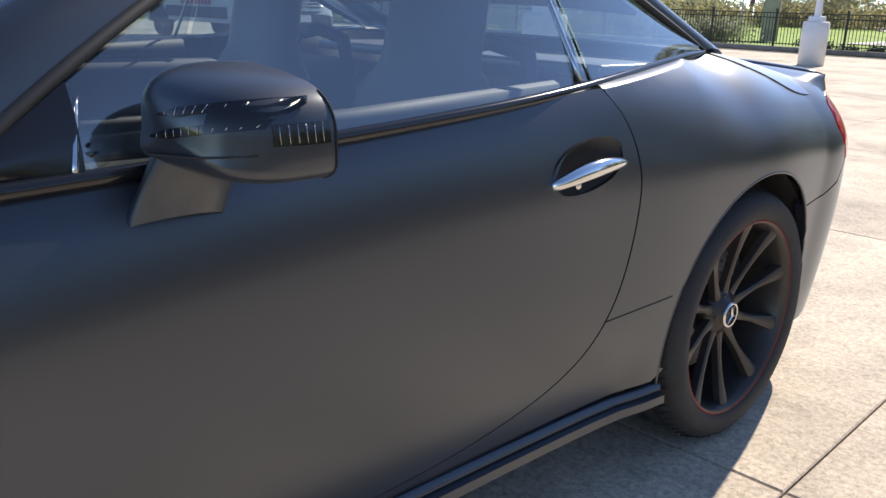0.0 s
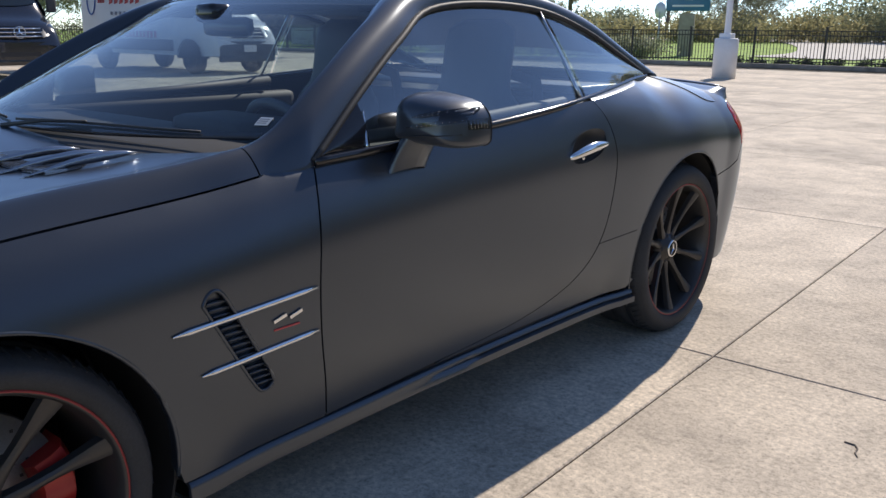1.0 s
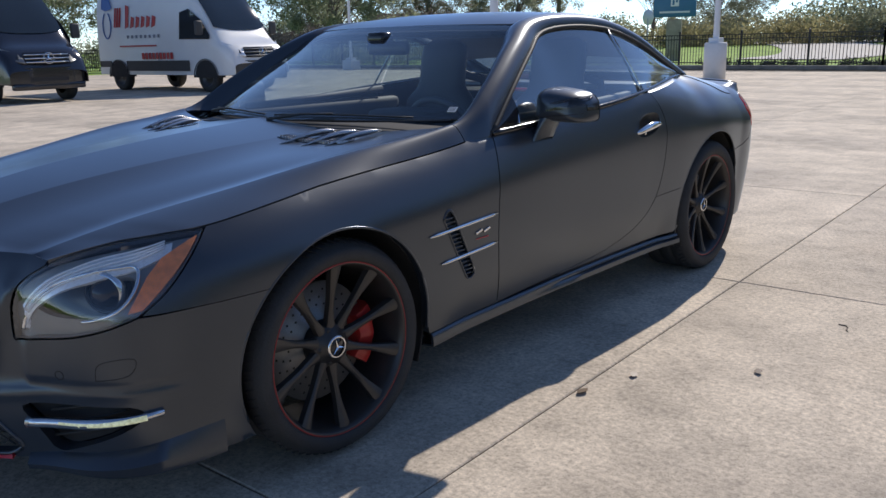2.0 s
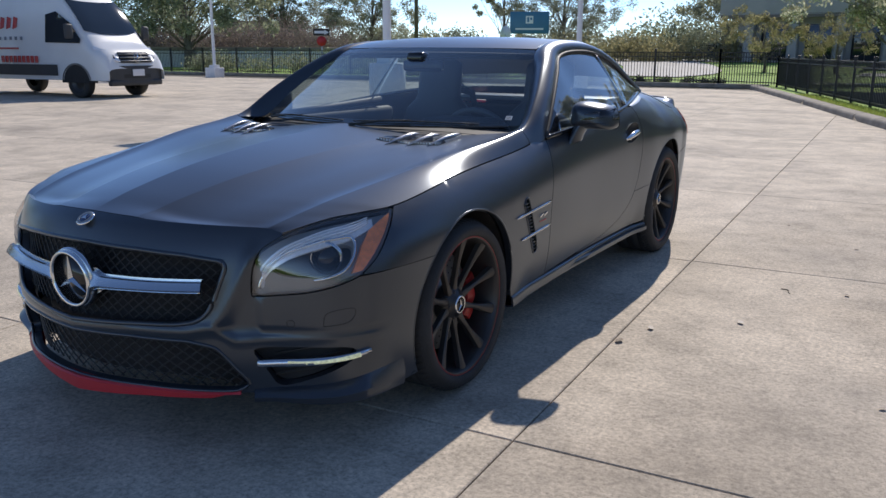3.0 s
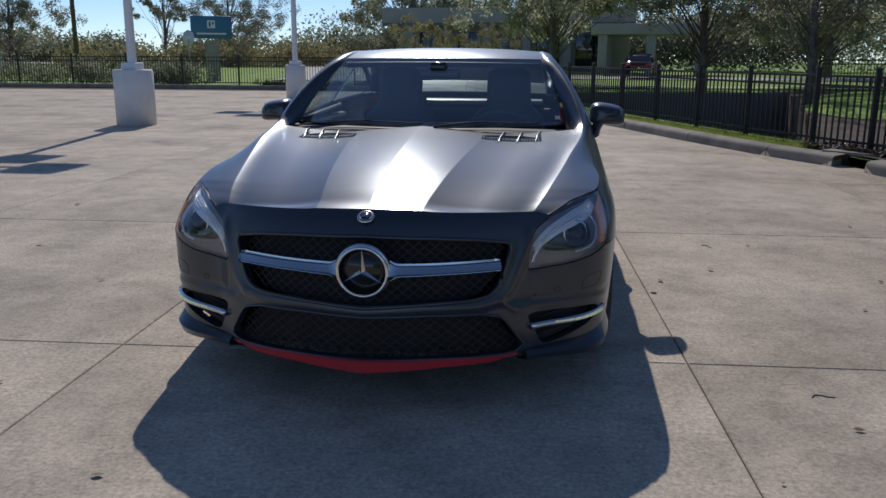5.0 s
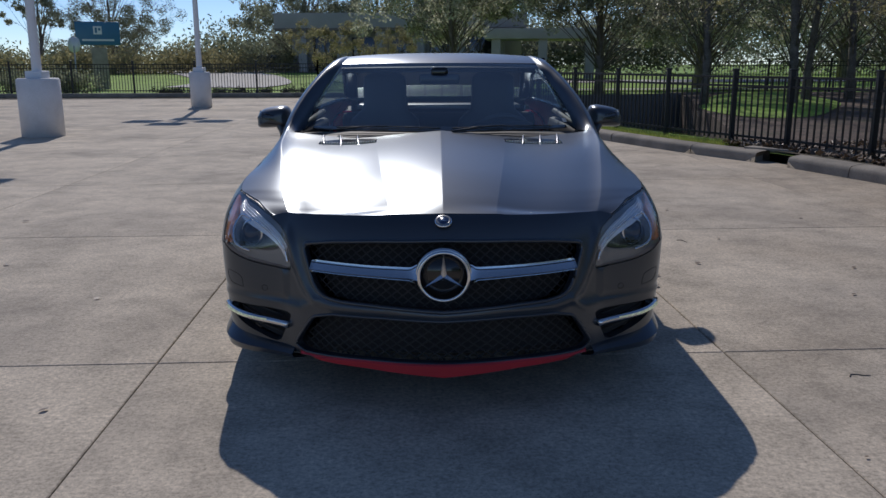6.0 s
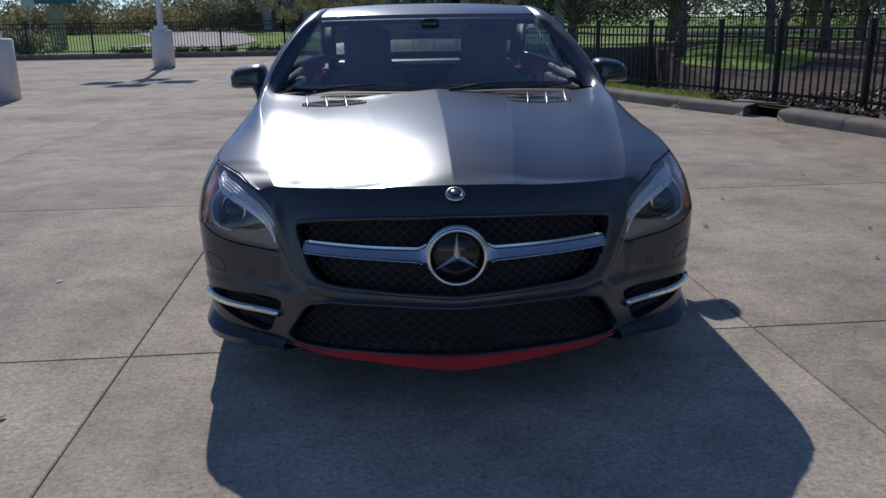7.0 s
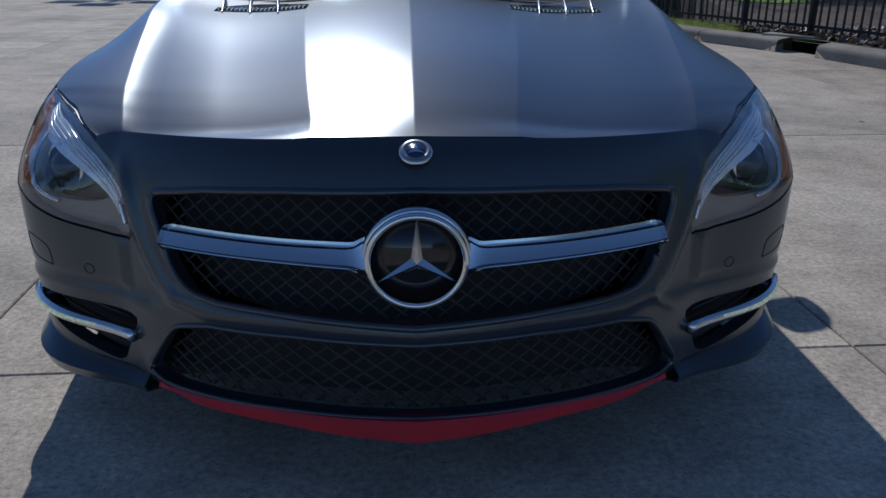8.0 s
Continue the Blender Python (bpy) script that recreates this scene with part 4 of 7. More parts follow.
hb = grid(hood_grid, 96, 64, 0.02, False)
hood = part("bonnet", hb, PAINT, car)
for s in (1, -1):
    def on_hood(y, x, lift=0.0):
        best = min((abs(bonnet(wv, vv).x - x) + abs(bonnet(wv, vv).y - y), vv, wv) for vv in [0.6 + 0.012 * i for i in range(33)] for wv in [x / 0.9 + 0.02 * j for j in range(-2, 5)])
        p = bonnet(best[2], best[1])
        return Vector((s * x, y, p.z + lift))
    slot = grid(lambda u, v: on_hood(0.280 + 0.03 * u + 0.150 * v * math.sin(math.pi * min(1.0, 0.12 + 0.80 * u)) ** 0.6, 0.318 + 0.288 * u, 0.0022), 14, 4, 0.002, s < 0)
    part("vent_slot", slot, GLOSS_BLACK, hood, "black bonnet vent slot")
    for k in range(3):
        b = bmesh.new()
        q = [on_hood(0.225 + 0.022 * k + 0.024 * i, 0.398 + 0.088 * k + 0.0030 * i, 0.000 + 0.016 * math.sin(math.pi * min(1.0, (i / 10) ** 1.2 * 0.80))) for i in range(11)]
        tube(b, q, [0.001, 0.003, 0.005, 0.007, 0.008, 0.009, 0.010, 0.010, 0.009, 0.006, 0.002], 8, 0.6)
        part("vent_fin", b, BLADE_METAL, hood, "satin metal vent blade")
    lv = bmesh.new()
    for k in range(21):
        p = on_hood(0.307 + 0.0014 * k, 0.328 + 0.0132 * k, 0.004)
        box(lv, p.x, p.y, p.z - 0.002, 0.0045, 0.046, 0.010)
    part("vent_louvre", lv, SATIN_CHROME, hood, "", False)

# Cowl, windscreen, pillars, roof
GLASS_LINE = line((0.742, 0.800, 0.926), (0.705, 0.955, 1.040), (0.645, 1.135, 1.160), (0.585, 1.300, 1.258), (0.568, 1.60, 1.303), (0.568, 1.95, 1.290), (0.588, 2.25, 1.215), (0.612, 2.55, 1.086), (0.632, 2.85, 0.972))
CREST = line((0.822, 0.675, 0.928), (0.770, 0.900, 1.070), (0.695, 1.125, 1.195), (0.630, 1.33, 1.278), (0.612, 1.62, 1.303), (0.614, 1.95, 1.286), (0.634, 2.25, 1.212), (0.658, 2.52, 1.092), (0.672, 2.76, 0.990))
FRAME = line((0.868, 0.790, 0.888), (0.810, 0.990, 1.030), (0.738, 1.20, 1.152), (0.672, 1.38, 1.230), (0.655, 1.65, 1.254), (0.657, 1.95, 1.238), (0.672, 2.20, 1.175), (0.692, 2.42, 1.085), (0.708, 2.60, 1.012))
SILL_LINE = line((0.868, 0.790, 0.886), (0.874, 1.10, 0.902), (0.878, 1.40, 0.921), (0.874, 1.70, 0.943), (0.850, 1.95, 0.964), (0.800, 2.20, 0.985), (0.750, 2.42, 1.001), (0.708, 2.60, 1.012))


def screen(u, v):
    w = 2 * u - 1
    e = GLASS_LINE(v * 3 / 8)
    cy, cz = 0.465 + (1.215 - 0.465) * v, 0.928 + (1.268 - 0.928) * (v ** 0.93)
    return Vector((e.x * w, cy + (e.y - cy) * abs(w) ** 2.3, cz + (e.z - cz) * abs(w) ** 2.3))


glass = part("windscreen", grid(screen, 40, 24, 0.004, False), SCREEN_GLASS, car, "tinted windscreen with a white sticker")
glass.visible_shadow = False
band = part("screen_border", grid(lambda u, v: screen(u, 0.945 + 0.10 * v) + Vector((0, 0.004, -0.008)), 40, 2, 0.003), BLACK, glass)
part("screen_border", grid(lambda u, v: screen(0.03 + 0.94 * u, 0.055 * v) + Vector((0, 0.006, -0.006)), 40, 2, 0.003), GLOSS_BLACK, glass, "black lower border of the windscreen")
sticker = part("sticker", grid(lambda u, v: screen(0.960 + 0.016 * u, 0.080 + 0.048 * v) + Vector((0, -0.003, 0.003)), 3, 3, 0.001), STICKER, glass, "small white sticker")
for k in range(3):
    part("print_bar", grid(lambda u, v: screen(0.962 + 0.012 * u, 0.088 + 0.012 * k + 0.005 * v) + Vector((0, -0.0045, 0.0045)), 3, 1, 0.0005), PRINT_GREY, sticker, "unreadable grey print")
part("cowl", grid(lambda u, v: (lambda w: Vector((0.80 * w, (0.44 + 0.055 * v) + (0.645 + 0.15 * v - 0.44 - 0.055 * v) * abs(w) ** 2.2, 0.905 + 0.012 * v - 0.055 * abs(w) ** 3)))(2 * u - 1), 30, 4, 0.02), BLACK, car, "black plastic cowl")
for s in (1, -1):
    def pillar(u, v, s=s):
        a, b, c = GLASS_LINE(u), CREST(u), FRAME(u)
        if v < 0.5:
            q = v * 2
            p = a.lerp(b, q) + Vector((0.0, -0.004, 0.006)) * math.sin(math.pi * q)
        else:
            q = v * 2 - 1
            p = b.lerp(c, q) + Vector((0.012, -0.004, 0.010)) * math.sin(math.pi * q)
        return Vector((s * p.x, p.y, p.z))

    def pillar_start(v):
        return 0.085 * math.sin(math.pi * v) ** 0.8

    def whole_pillar(u, v, s=s):
        """From the bonnet's shut line it sweeps up into the windscreen pillar and on along the roof."""
        u0 = pillar_start(v)
        if u >= 0.2:
            return pillar(u0 + (1 - u0) * (u - 0.2) / 0.8, v, s)
        q = u / 0.2
        w = 0.905 + 0.095 * v
        p0, p1 = bonnet(s * w, 1.0) + Vector((0, 0.0045, 0)), pillar(u0, v, s)
        far = (p1 - p0).length
        m0 = (bonnet(s * w, 1.0) - bonnet(s * w, 0.96)).normalized() * far
        m1 = (pillar(u0 + 0.01, v, s) - p1).normalized() * far
        return p0 * (2 * q ** 3 - 3 * q * q + 1) + m0 * (q ** 3 - 2 * q * q + q) + p1 * (3 * q * q - 2 * q ** 3) + m1 * (q ** 3 - q * q)
    part("roof_pillar", grid(whole_pillar, 80, 16, 0.014, s > 0), PAINT, car)
    part("pillar_foot", grid(lambda u, v: whole_pillar(0.2 * u, 1.0) + Vector((s * 0.004 * v, 0, -0.026 * v)), 10, 3, 0.006, s > 0), PAINT, car)
    for nm, f, r, m, d in (("window_seal", FRAME, 0.009, BLACK, Vector((0.003, 0, -0.004))), ("belt_trim", SILL_LINE, 0.011, GLOSS_BLACK, Vector((0.004, 0, -0.004)))):
        part(nm, tubed([Vector((s * (f(i / 40) + d).x, (f(i / 40) + d).y, (f(i / 40) + d).z)) for i in range(41)], [r] * 36 + [r * q for q in (0.9, 0.75, 0.55, 0.35, 0.2)], 8), m, car, "black window seal")

    def by_y(f, y):
        lo, hi = 0.0, 1.0
        for _ in range(24):
            md = (lo + hi) / 2
            lo, hi = (md, hi) if f(md).y < y else (lo, md)
        return f(lo)

    def pane(u, v, s=s, y0=0.80, y1=1.94):
        y = y0 + (y1 - y0) * u
        a, b = by_y(SILL_LINE, y), by_y(FRAME, y)
        p = a.lerp(b, v) + Vector((0.010 * math.sin(math.pi * v) - 0.008, 0, 0))
        return Vector((s * p.x, p.y, p.z))
    o = part("side_window", grid(lambda u, v: pane(u, v), 30, 10, 0.004, s < 0), GLASS, car, "tinted side window")
    o.visible_shadow = False
    o = part("quarter_window", grid(lambda u, v: pane(u, v, y0=1.955, y1=2.56), 16, 10, 0.004, s < 0), GLASS, car, "tinted quarter window")
    o.visible_shadow = False
    a, b2 = by_y(SILL_LINE, 1.905), by_y(FRAME, 1.93)
    part("window_post", tubed([Vector((s * a.lerp(b2, i / 6).x, a.lerp(b2, i / 6).y, a.lerp(b2, i / 6).z)) for i in range(7)], 0.0055, 8), SATIN_CHROME, car, "slim satin window post")
    part("mirror_triangle", grid(lambda u, v: pane(u * 0.999, v * 0.96, y0=0.80, y1=0.965) + Vector((s * 0.006, 0, 0)), 8, 8, 0.006, s < 0), GLOSS_BLACK, car)
    a, b2 = by_y(SILL_LINE, 0.950), by_y(FRAME, 0.985)
    part("triangle_trim", tubed([Vector((s * (a.lerp(b2, i / 9).x + 0.004), a.lerp(b2, i / 9).y, a.lerp(b2, i / 9).z)) for i in range(7)], [0.0045, 0.0045, 0.004, 0.0035, 0.003, 0.0025, 0.002], 6), CHROME, car)

    # Door mirror: rings from the rounded front to the flat rear edge
    MX, MZ, MY0, MY1 = 0.972, 0.945, 1.018, 1.158

    def bulge(cz):
        """How square the housing is in depth: round above, a flat-fronted tray below."""
        return 3.0 + 0.7 * smooth(0.0, 0.9, -cz)

    def shell(u, v, s=s):
        a = 2 * math.pi * u
        e = lambda q, n: math.copysign(abs(q) ** n, q)
        n = 0.62 if math.sin(a) > 0 else 0.44
        cx, cz = e(math.cos(a), n), e(math.sin(a), n)
        g = bulge(cz)
        k = (1 - (1 - v) ** g) ** (1 / g) * (1 - 0.02 * v ** 6)
        tilt = 0.016 - 0.010 * min(1.0, max(0.0, -cz) * 1.6)
        z = MZ + (0.076 if cz > 0 else 0.045) * cz * k - tilt * cx * k + 0.006 * (1 - k)
        return Vector((s * (MX + 0.101 * cx * k), MY0 + (MY1 - MY0) * v + 0.020 * cx * k, z))

    def front_of(x, z):
        """How far forward the housing reaches at a place of its face."""
        X, k, cz = (x - MX) / 0.101, 0.8, 0.0
        for _ in range(12):
            tilt = 0.016 - 0.010 * min(1.0, max(0.0, -cz) * 1.6)
            Z = z - MZ + tilt * X - 0.006 * (1 - k)
            Z /= 0.076 if Z > 0 else 0.045
            n = 3.226 if Z > 0 else 4.545
            k = min(0.995, (abs(X) ** n + abs(Z) ** n) ** (1 / n))
            cz = Z / max(k, 0.05)
        g = bulge(cz)
        return MY0 + (MY1 - MY0) * (1 - (1 - k ** g) ** (1 / g)) + 0.020 * X
    b = grid(shell, 40, 22, 0, s > 0)
    bmesh.ops.remove_doubles(b, verts=b.verts, dist=1e-5)
    rim(b, 0.012)
    mirror = part("door_mirror", b, PAINT, car)

    def stalk(u, v, s=s):
        a = 2 * math.pi * u
        c = Vector((0.886, 1.058, 0.826)).lerp(Vector((0.936, 1.082, 0.935)), v)
        return Vector((s * (c.x + (0.044 - 0.012 * math.sin(math.pi * v)) * math.cos(a)), c.y + (0.066 - 0.008 * v) * math.sin(a), c.z + 0.02 * math.cos(a) * (1 - v)))
    part("mirror_arm", grid(stalk, 24, 8, 0, s < 0), PAINT, mirror)
    seam = bmesh.new()
    tube(seam, [Vector((s * x, front_of(x, 0.919 + 0.09 * (x - 0.88)) - 0.0005, 0.919 + 0.09 * (x - 0.88))) for x in [0.885 + 0.0176 * i for i in range(11)]], 0.0016, 5)
    part("mirror_seam", seam, DARK, mirror)
    for x0, x1, z0, hh, ribs in ((0.944, 1.024, -0.0115, 0.011, 6), (0.958, 1.024, 0.0115, 0.010, 5), (1.024, 1.062, 0.0, 0.034, 4)):
        def sig(u, v, s=s, x0=x0, x1=x1, z0=z0, hh=hh):
            x = x0 + (x1 - x0) * u ** 0.7
            z = 0.950 + 0.19 * (x - 0.90) + z0 + hh * (v - 0.5) * (1.0 if x0 > 1 else min(1.0, 0.3 + 3 * u))
            return Vector((s * x, front_of(x, z) - 0.0015, z))
        part("mirror_signal", grid(sig, 16, 4, 0.003, s < 0), GLOSS_BLACK, mirror, "dark clear turn signal strip")
        for j in range(ribs):
            q0, q1 = sig((0.5 + j) / ribs, 0.08), sig((0.5 + j) / ribs, 0.92)
            part("signal_rib", tubed([q0 + Vector((0, -0.001, 0)), q1 + Vector((0, -0.001, 0))], 0.0004, 4), SATIN_CHROME, mirror)
    side_sig = lambda u, v, s=s: shell(0.012 + 0.045 * v, 0.42 + 0.50 * u) + Vector((s * 0.0016, 0, 0))
    part("mirror_signal", grid(side_sig, 10, 4, 0.002, s < 0), GLOSS_BLACK, mirror, "dark clear turn signal strip")
    for j in range(6):
        part("signal_rib", tubed([side_sig(0.1 + 0.15 * j, 0.06) + Vector((s * 0.001, 0, 0)), side_sig(0.1 + 0.15 * j, 0.94) + Vector((s * 0.001, 0, 0))], 0.0004, 4), SATIN_CHROME, mirror)
    part("mirror_lip", tubed([shell(-0.155 + 0.31 * i / 24, 0.985) + Vector((s * 0.0008, 0, 0)) for i in range(25)], 0.0014, 5), DARK, mirror)
    part("mirror_glass", grid(lambda u, v: Vector((s * (MX + 0.076 * (2 * u - 1)), MY1 - 0.010 + 0.015 * (2 * u - 1), 0.918 + 0.068 * v - 0.012 * (2 * u - 1))), 4, 4, 0.004, s > 0), CHROME, mirror, "mirror glass")


def roof(u, v):
    w = 2 * u - 1
    e = GLASS_LINE(3 / 8 + (6.6 - 3) / 8 * v)
    y = e.y - 0.085 * (1 - abs(w) ** 2.3) * (1 - v)
    return Vector((e.x * w, y, e.z + 0.004 + (0.006 + 0.014 * smooth(0, 0.4, v)) * (1 - abs(w) ** 2.4)))


part("roof", grid(roof, 30, 26, 0.015), PAINT, car, "satin black folding hardtop")
part("headliner", grid(lambda u, v: roof(u, v) - Vector((0, 0, 0.055)), 20, 16, 0.01, True), CABIN, car, "dark headliner")
part("sun_visor", boxed(0.30, 1.36, 1.228, 0.36, 0.14, 0.02, 0.008), CABIN, car)
part("sun_visor", boxed(-0.30, 1.36, 1.228, 0.36, 0.14, 0.02, 0.008), CABIN, car)


def rear_glass(u, v):
    w = 2 * u - 1
    e = GLASS_LINE((6.63 + 1.15 * v) / 8)
    return Vector((e.x * w, e.y - 0.06 * (1 - abs(w) ** 2) * (1 - v) + 0.05 * (1 - abs(w) ** 2), e.z + 0.012 * (1 - w * w)))


o = part("rear_window", grid(rear_glass, 24, 14, 0.004), GLASS, car, "tinted rear window")
o.visible_shadow = False


BOOT_LINE = curve((2.62, 0.004), (2.80, 0.035), (2.93, 0.062), (3.05, 0.050), (3.24, 0.008))


def deck(u, v):
    """The boot lid: flat in the middle, folded down over the shoulder to its shut line."""
    w = 2 * u - 1
    ys = 2.62 + 0.62 * v
    a = min(1.0, abs(w) / 0.8)
    y = ys + 0.20 * (1 - a * a) * v
    z = SHOULDER(ys)
    if abs(w) <= 0.8:
        x = side_x(ys, z - 0.002) * a
        z += 0.016 * (1 - a * a) + 0.038 * smooth(0.76, 1.0, v)
    else:
        q = (abs(w) - 0.8) / 0.2
        zz = z - BOOT_LINE(ys) * q
        x = side_x(ys, zz) + 0.003
        z = zz + 0.002 + 0.038 * smooth(0.76, 1.0, v) * (1 - q)
    return Vector((math.copysign(x, w), y, z))


boot = part("boot_lid", grid(deck, 40, 30, 0.006), PAINT, car)
for s in (1, -1):
    part("quarter_top", grid(lambda u, v: (lambda y: (lambda a, b: Vector((s * (a[0] + (b.x - a[0]) * v), y, a[1] + (b.z - 0.004 - a[1]) * v + 0.004 * math.sin(math.pi * v))))((side_x(y, SHOULDER(y) - 0.002), SHOULDER(y) - 0.002), by_y(SILL_LINE, y)))(1.94 + 0.655 * u), 24, 5, 0.004, s < 0), PAINT, car)
part("boot_spoiler", tubed([Vector((-0.735 + 1.47 * i / 24, 3.262 + 0.20 * (1 - (1 - 2 * i / 24) ** 2), 0.932 + 0.016 * (1 - (1 - 2 * i / 24) ** 2))) for i in range(25)], [0.004] + [0.010] * 23 + [0.004], 8, 1.8), PAINT, boot)
part("boot_panel", grid(lambda u, v: (lambda w: Vector((0.73 * w, 3.27 + 0.20 * (1 - w * w) + 0.02 * v, 0.93 - 0.23 * v + 0.014 * (1 - w * w))))(2 * u - 1), 16, 4, 0.02, True), PAINT, boot)
b = bmesh.new()
box(b, 0, 1.27, 0.185, 1.50, 3.94, 0.07, 0.03)
part("underbody", b, DARK, car, "black underbody")
for s in (1, -1):
    part("inner_sill", boxed(s * 0.83, 1.30, 0.40, 0.06, 1.70, 0.36, 0.01), DARK, car)
    part("inner_quarter", boxed(s * 0.60, 2.90, 0.52, 0.36, 0.60, 0.5, 0.02), DARK, car)
    part("inner_wing", boxed(s * 0.60, 0.12, 0.66, 0.30, 0.9, 0.05, 0.01), DARK, car)
part("firewall", boxed(0, 0.55, 0.55, 1.5, 0.04, 0.62, 0.01), DARK, car)
part("tail_panel", boxed(0, 3.40, 0.55, 1.2, 0.05, 0.5, 0.02), DARK, car)

# Cabin
part("cabin_floor", boxed(0, 1.45, 0.26, 1.56, 1.9, 0.05, 0.01), CABIN, car)
part("dashboard", grid(lambda u, v: (lambda w: Vector((0.78 * w, 0.50 + 0.60 * v + (0.22 * (1 - v)) * abs(w) ** 2.2, 0.885 + 0.02 * math.sin(math.pi * min(1, v * 1.1)) - 0.10 * smooth(0.75, 1, v) - 0.02 * w * w)))(2 * u - 1), 30, 14, 0.25), CABIN, car, "dark dashboard")
part("binnacle", boxed(0.36, 0.93, 0.905, 0.34, 0.20, 0.07, 0.03), CABIN, car)
part("centre_console", boxed(0, 1.30, 0.48, 0.26, 1.0, 0.36, 0.05), CABIN, car)
for s in (1, -1):
    part("door_card", boxed(s * 0.80, 1.42, 0.62, 0.07, 1.22, 0.56, 0.03), CABIN, car)
    part("armrest", boxed(s * 0.755, 1.55, 0.70, 0.08, 0.5, 0.06, 0.02), LEATHER, car)
    part("door_sill_trim", tubed([(s * 0.79, 0.95, 0.905), (s * 0.80, 1.4, 0.92), (s * 0.79, 1.9, 0.945)], 0.02, 8), CABIN, car)
wheel = part("steering_wheel", lathe([(0.185 + 0.016 * math.cos(a * math.pi / 4), 0.016 * math.sin(a * math.pi / 4)) for a in range(9)], 36, "z"), LEATHER, car, "black steering wheel")
wheel.matrix_world = Matrix.Translation((0.37, 1.12, 0.80)) @ pose(0, 0, 0, -65)
part("wheel_hub", boxed(0, 0, 0, 0.34, 0.06, 0.03, 0.012), CABIN, wheel)


def seat(cx):
    st = bmesh.new()
    box(st, 0, 0, 0.36, 0.50, 0.52, 0.16, 0.05)
    ob = part("seat", st, LEATHER, car, "black leather bucket seat")
    ob.matrix_world = Matrix.Translation((cx, 1.62, 0.04))

    def back(u, v):
        a, b = 2 * math.pi * u, v
        h = 0.40 + 0.77 * b
        wd = 0.25 * (1 - 0.05 * smooth(0, 0.5, b) - 0.36 * smooth(0.56, 0.70, b) - 0.25 * smooth(0.93, 1.0, b) ** 2)
        th = 0.075 * (1 - 0.35 * b - 0.4 * smooth(0.95, 1, b))
        e = lambda q, n: math.copysign(abs(q) ** n, q)
        return Vector((wd * e(math.cos(a), 0.6), 0.24 + 0.13 * b + th * e(math.sin(a), 0.7), h))
    bk = grid(back, 28, 24)
    bmesh.ops.remove_doubles(bk, verts=bk.verts, dist=1e-5)
    bmesh.ops.holes_fill(bk, edges=[e for e in bk.edges if e.is_boundary])
    bmesh.ops.recalc_face_normals(bk, faces=bk.faces)
    o = part("backrest", bk, LEATHER, ob)
    for q in (-1, 1):
        part("side_bolster", tubed([Vector((q * 0.215, 0.17, 0.42)), Vector((q * 0.235, 0.20, 0.55)), Vector((q * 0.235, 0.26, 0.70)), Vector((q * 0.20, 0.34, 0.82))], [0.03, 0.05, 0.05, 0.02], 10), LEATHER, ob)


seat(0.37)
seat(-0.37)
part("rear_bulkhead", boxed(0, 2.28, 0.66, 1.40, 0.12, 0.52, 0.05), CABIN, car)
part("rear_shelf", boxed(0, 2.52, 0.955, 1.20, 0.42, 0.03, 0.01), SILVER_TRIM, car, "pale rear shelf")
for s in (1, -1):
    part("roll_hoop", tubed([(s * 0.52, 2.16, 0.88), (s * 0.50, 2.15, 0.99), (s * 0.37, 2.15, 1.015), (s * 0.24, 2.15, 0.99), (s * 0.22, 2.16, 0.88)], 0.022, 8), CABIN, car)
mir = part("rear_view_mirror", boxed(0, 1.17, 1.175, 0.24, 0.04, 0.06, 0.02), GLOSS_BLACK, car)
part("mirror_foot", boxed(0, 1.12, 1.215, 0.10, 0.08, 0.06, 0.02), GLOSS_BLACK, mir)
for x0, x1 in ((0.06, 0.60), (-0.55, 0.00)):
    b = bmesh.new()
    tube(b, [screen(0.5 + (x0 + (x1 - x0) * i / 8) / 1.48, 0.018 + 0.018 * math.sin(math.pi * i / 8)) + Vector((0, -0.006, 0.004)) for i in range(9)], 0.0035, 6)
    wp = part("wiper", b, BLACK, car, "black wiper blade")
    part("wiper_arm", tubed([screen(0.5 + x0 / 1.48, 0.0) + Vector((0, -0.03, -0.002)), screen(0.5 + (x0 * 0.75 + x1 * 0.25) / 1.48, 0.022) + Vector((0, -0.014, 0.008)), screen(0.5 + (x0 * 0.5 + x1 * 0.5) / 1.48, 0.034) + Vector((0, -0.010, 0.008))], [0.007, 0.005, 0.004], 6), BLACK, wp)

# Wheels
def spoke_mesh():
    bm = bmesh.new()
    rows = []
    for i in range(9):
        u = i / 8
        r = 0.050 + 0.203 * u
        w = 0.020 - 0.009 * math.sin(math.pi * min(1, u * 1.2)) - 0.001 * u + 0.005 * smooth(0.8, 1, u)
        x = -0.028 + 0.040 * u ** 1.6
        rows.append([bm.verts.new(p) for p in ((x - 0.022, -w, r), (x - 0.004, -w * 0.85, r), (x, -w * 0.3, r), (x, w * 0.3, r), (x - 0.004, w * 0.85, r), (x - 0.022, w, r))])
    for a, b in zip(rows, rows[1:]):
        for k in range(5):
            bm.faces.new((a[k], a[k + 1], b[k + 1], b[k]))
    bmesh.ops.recalc_face_normals(bm, faces=bm.faces)
    sharpen(bm, 30)
    return bm


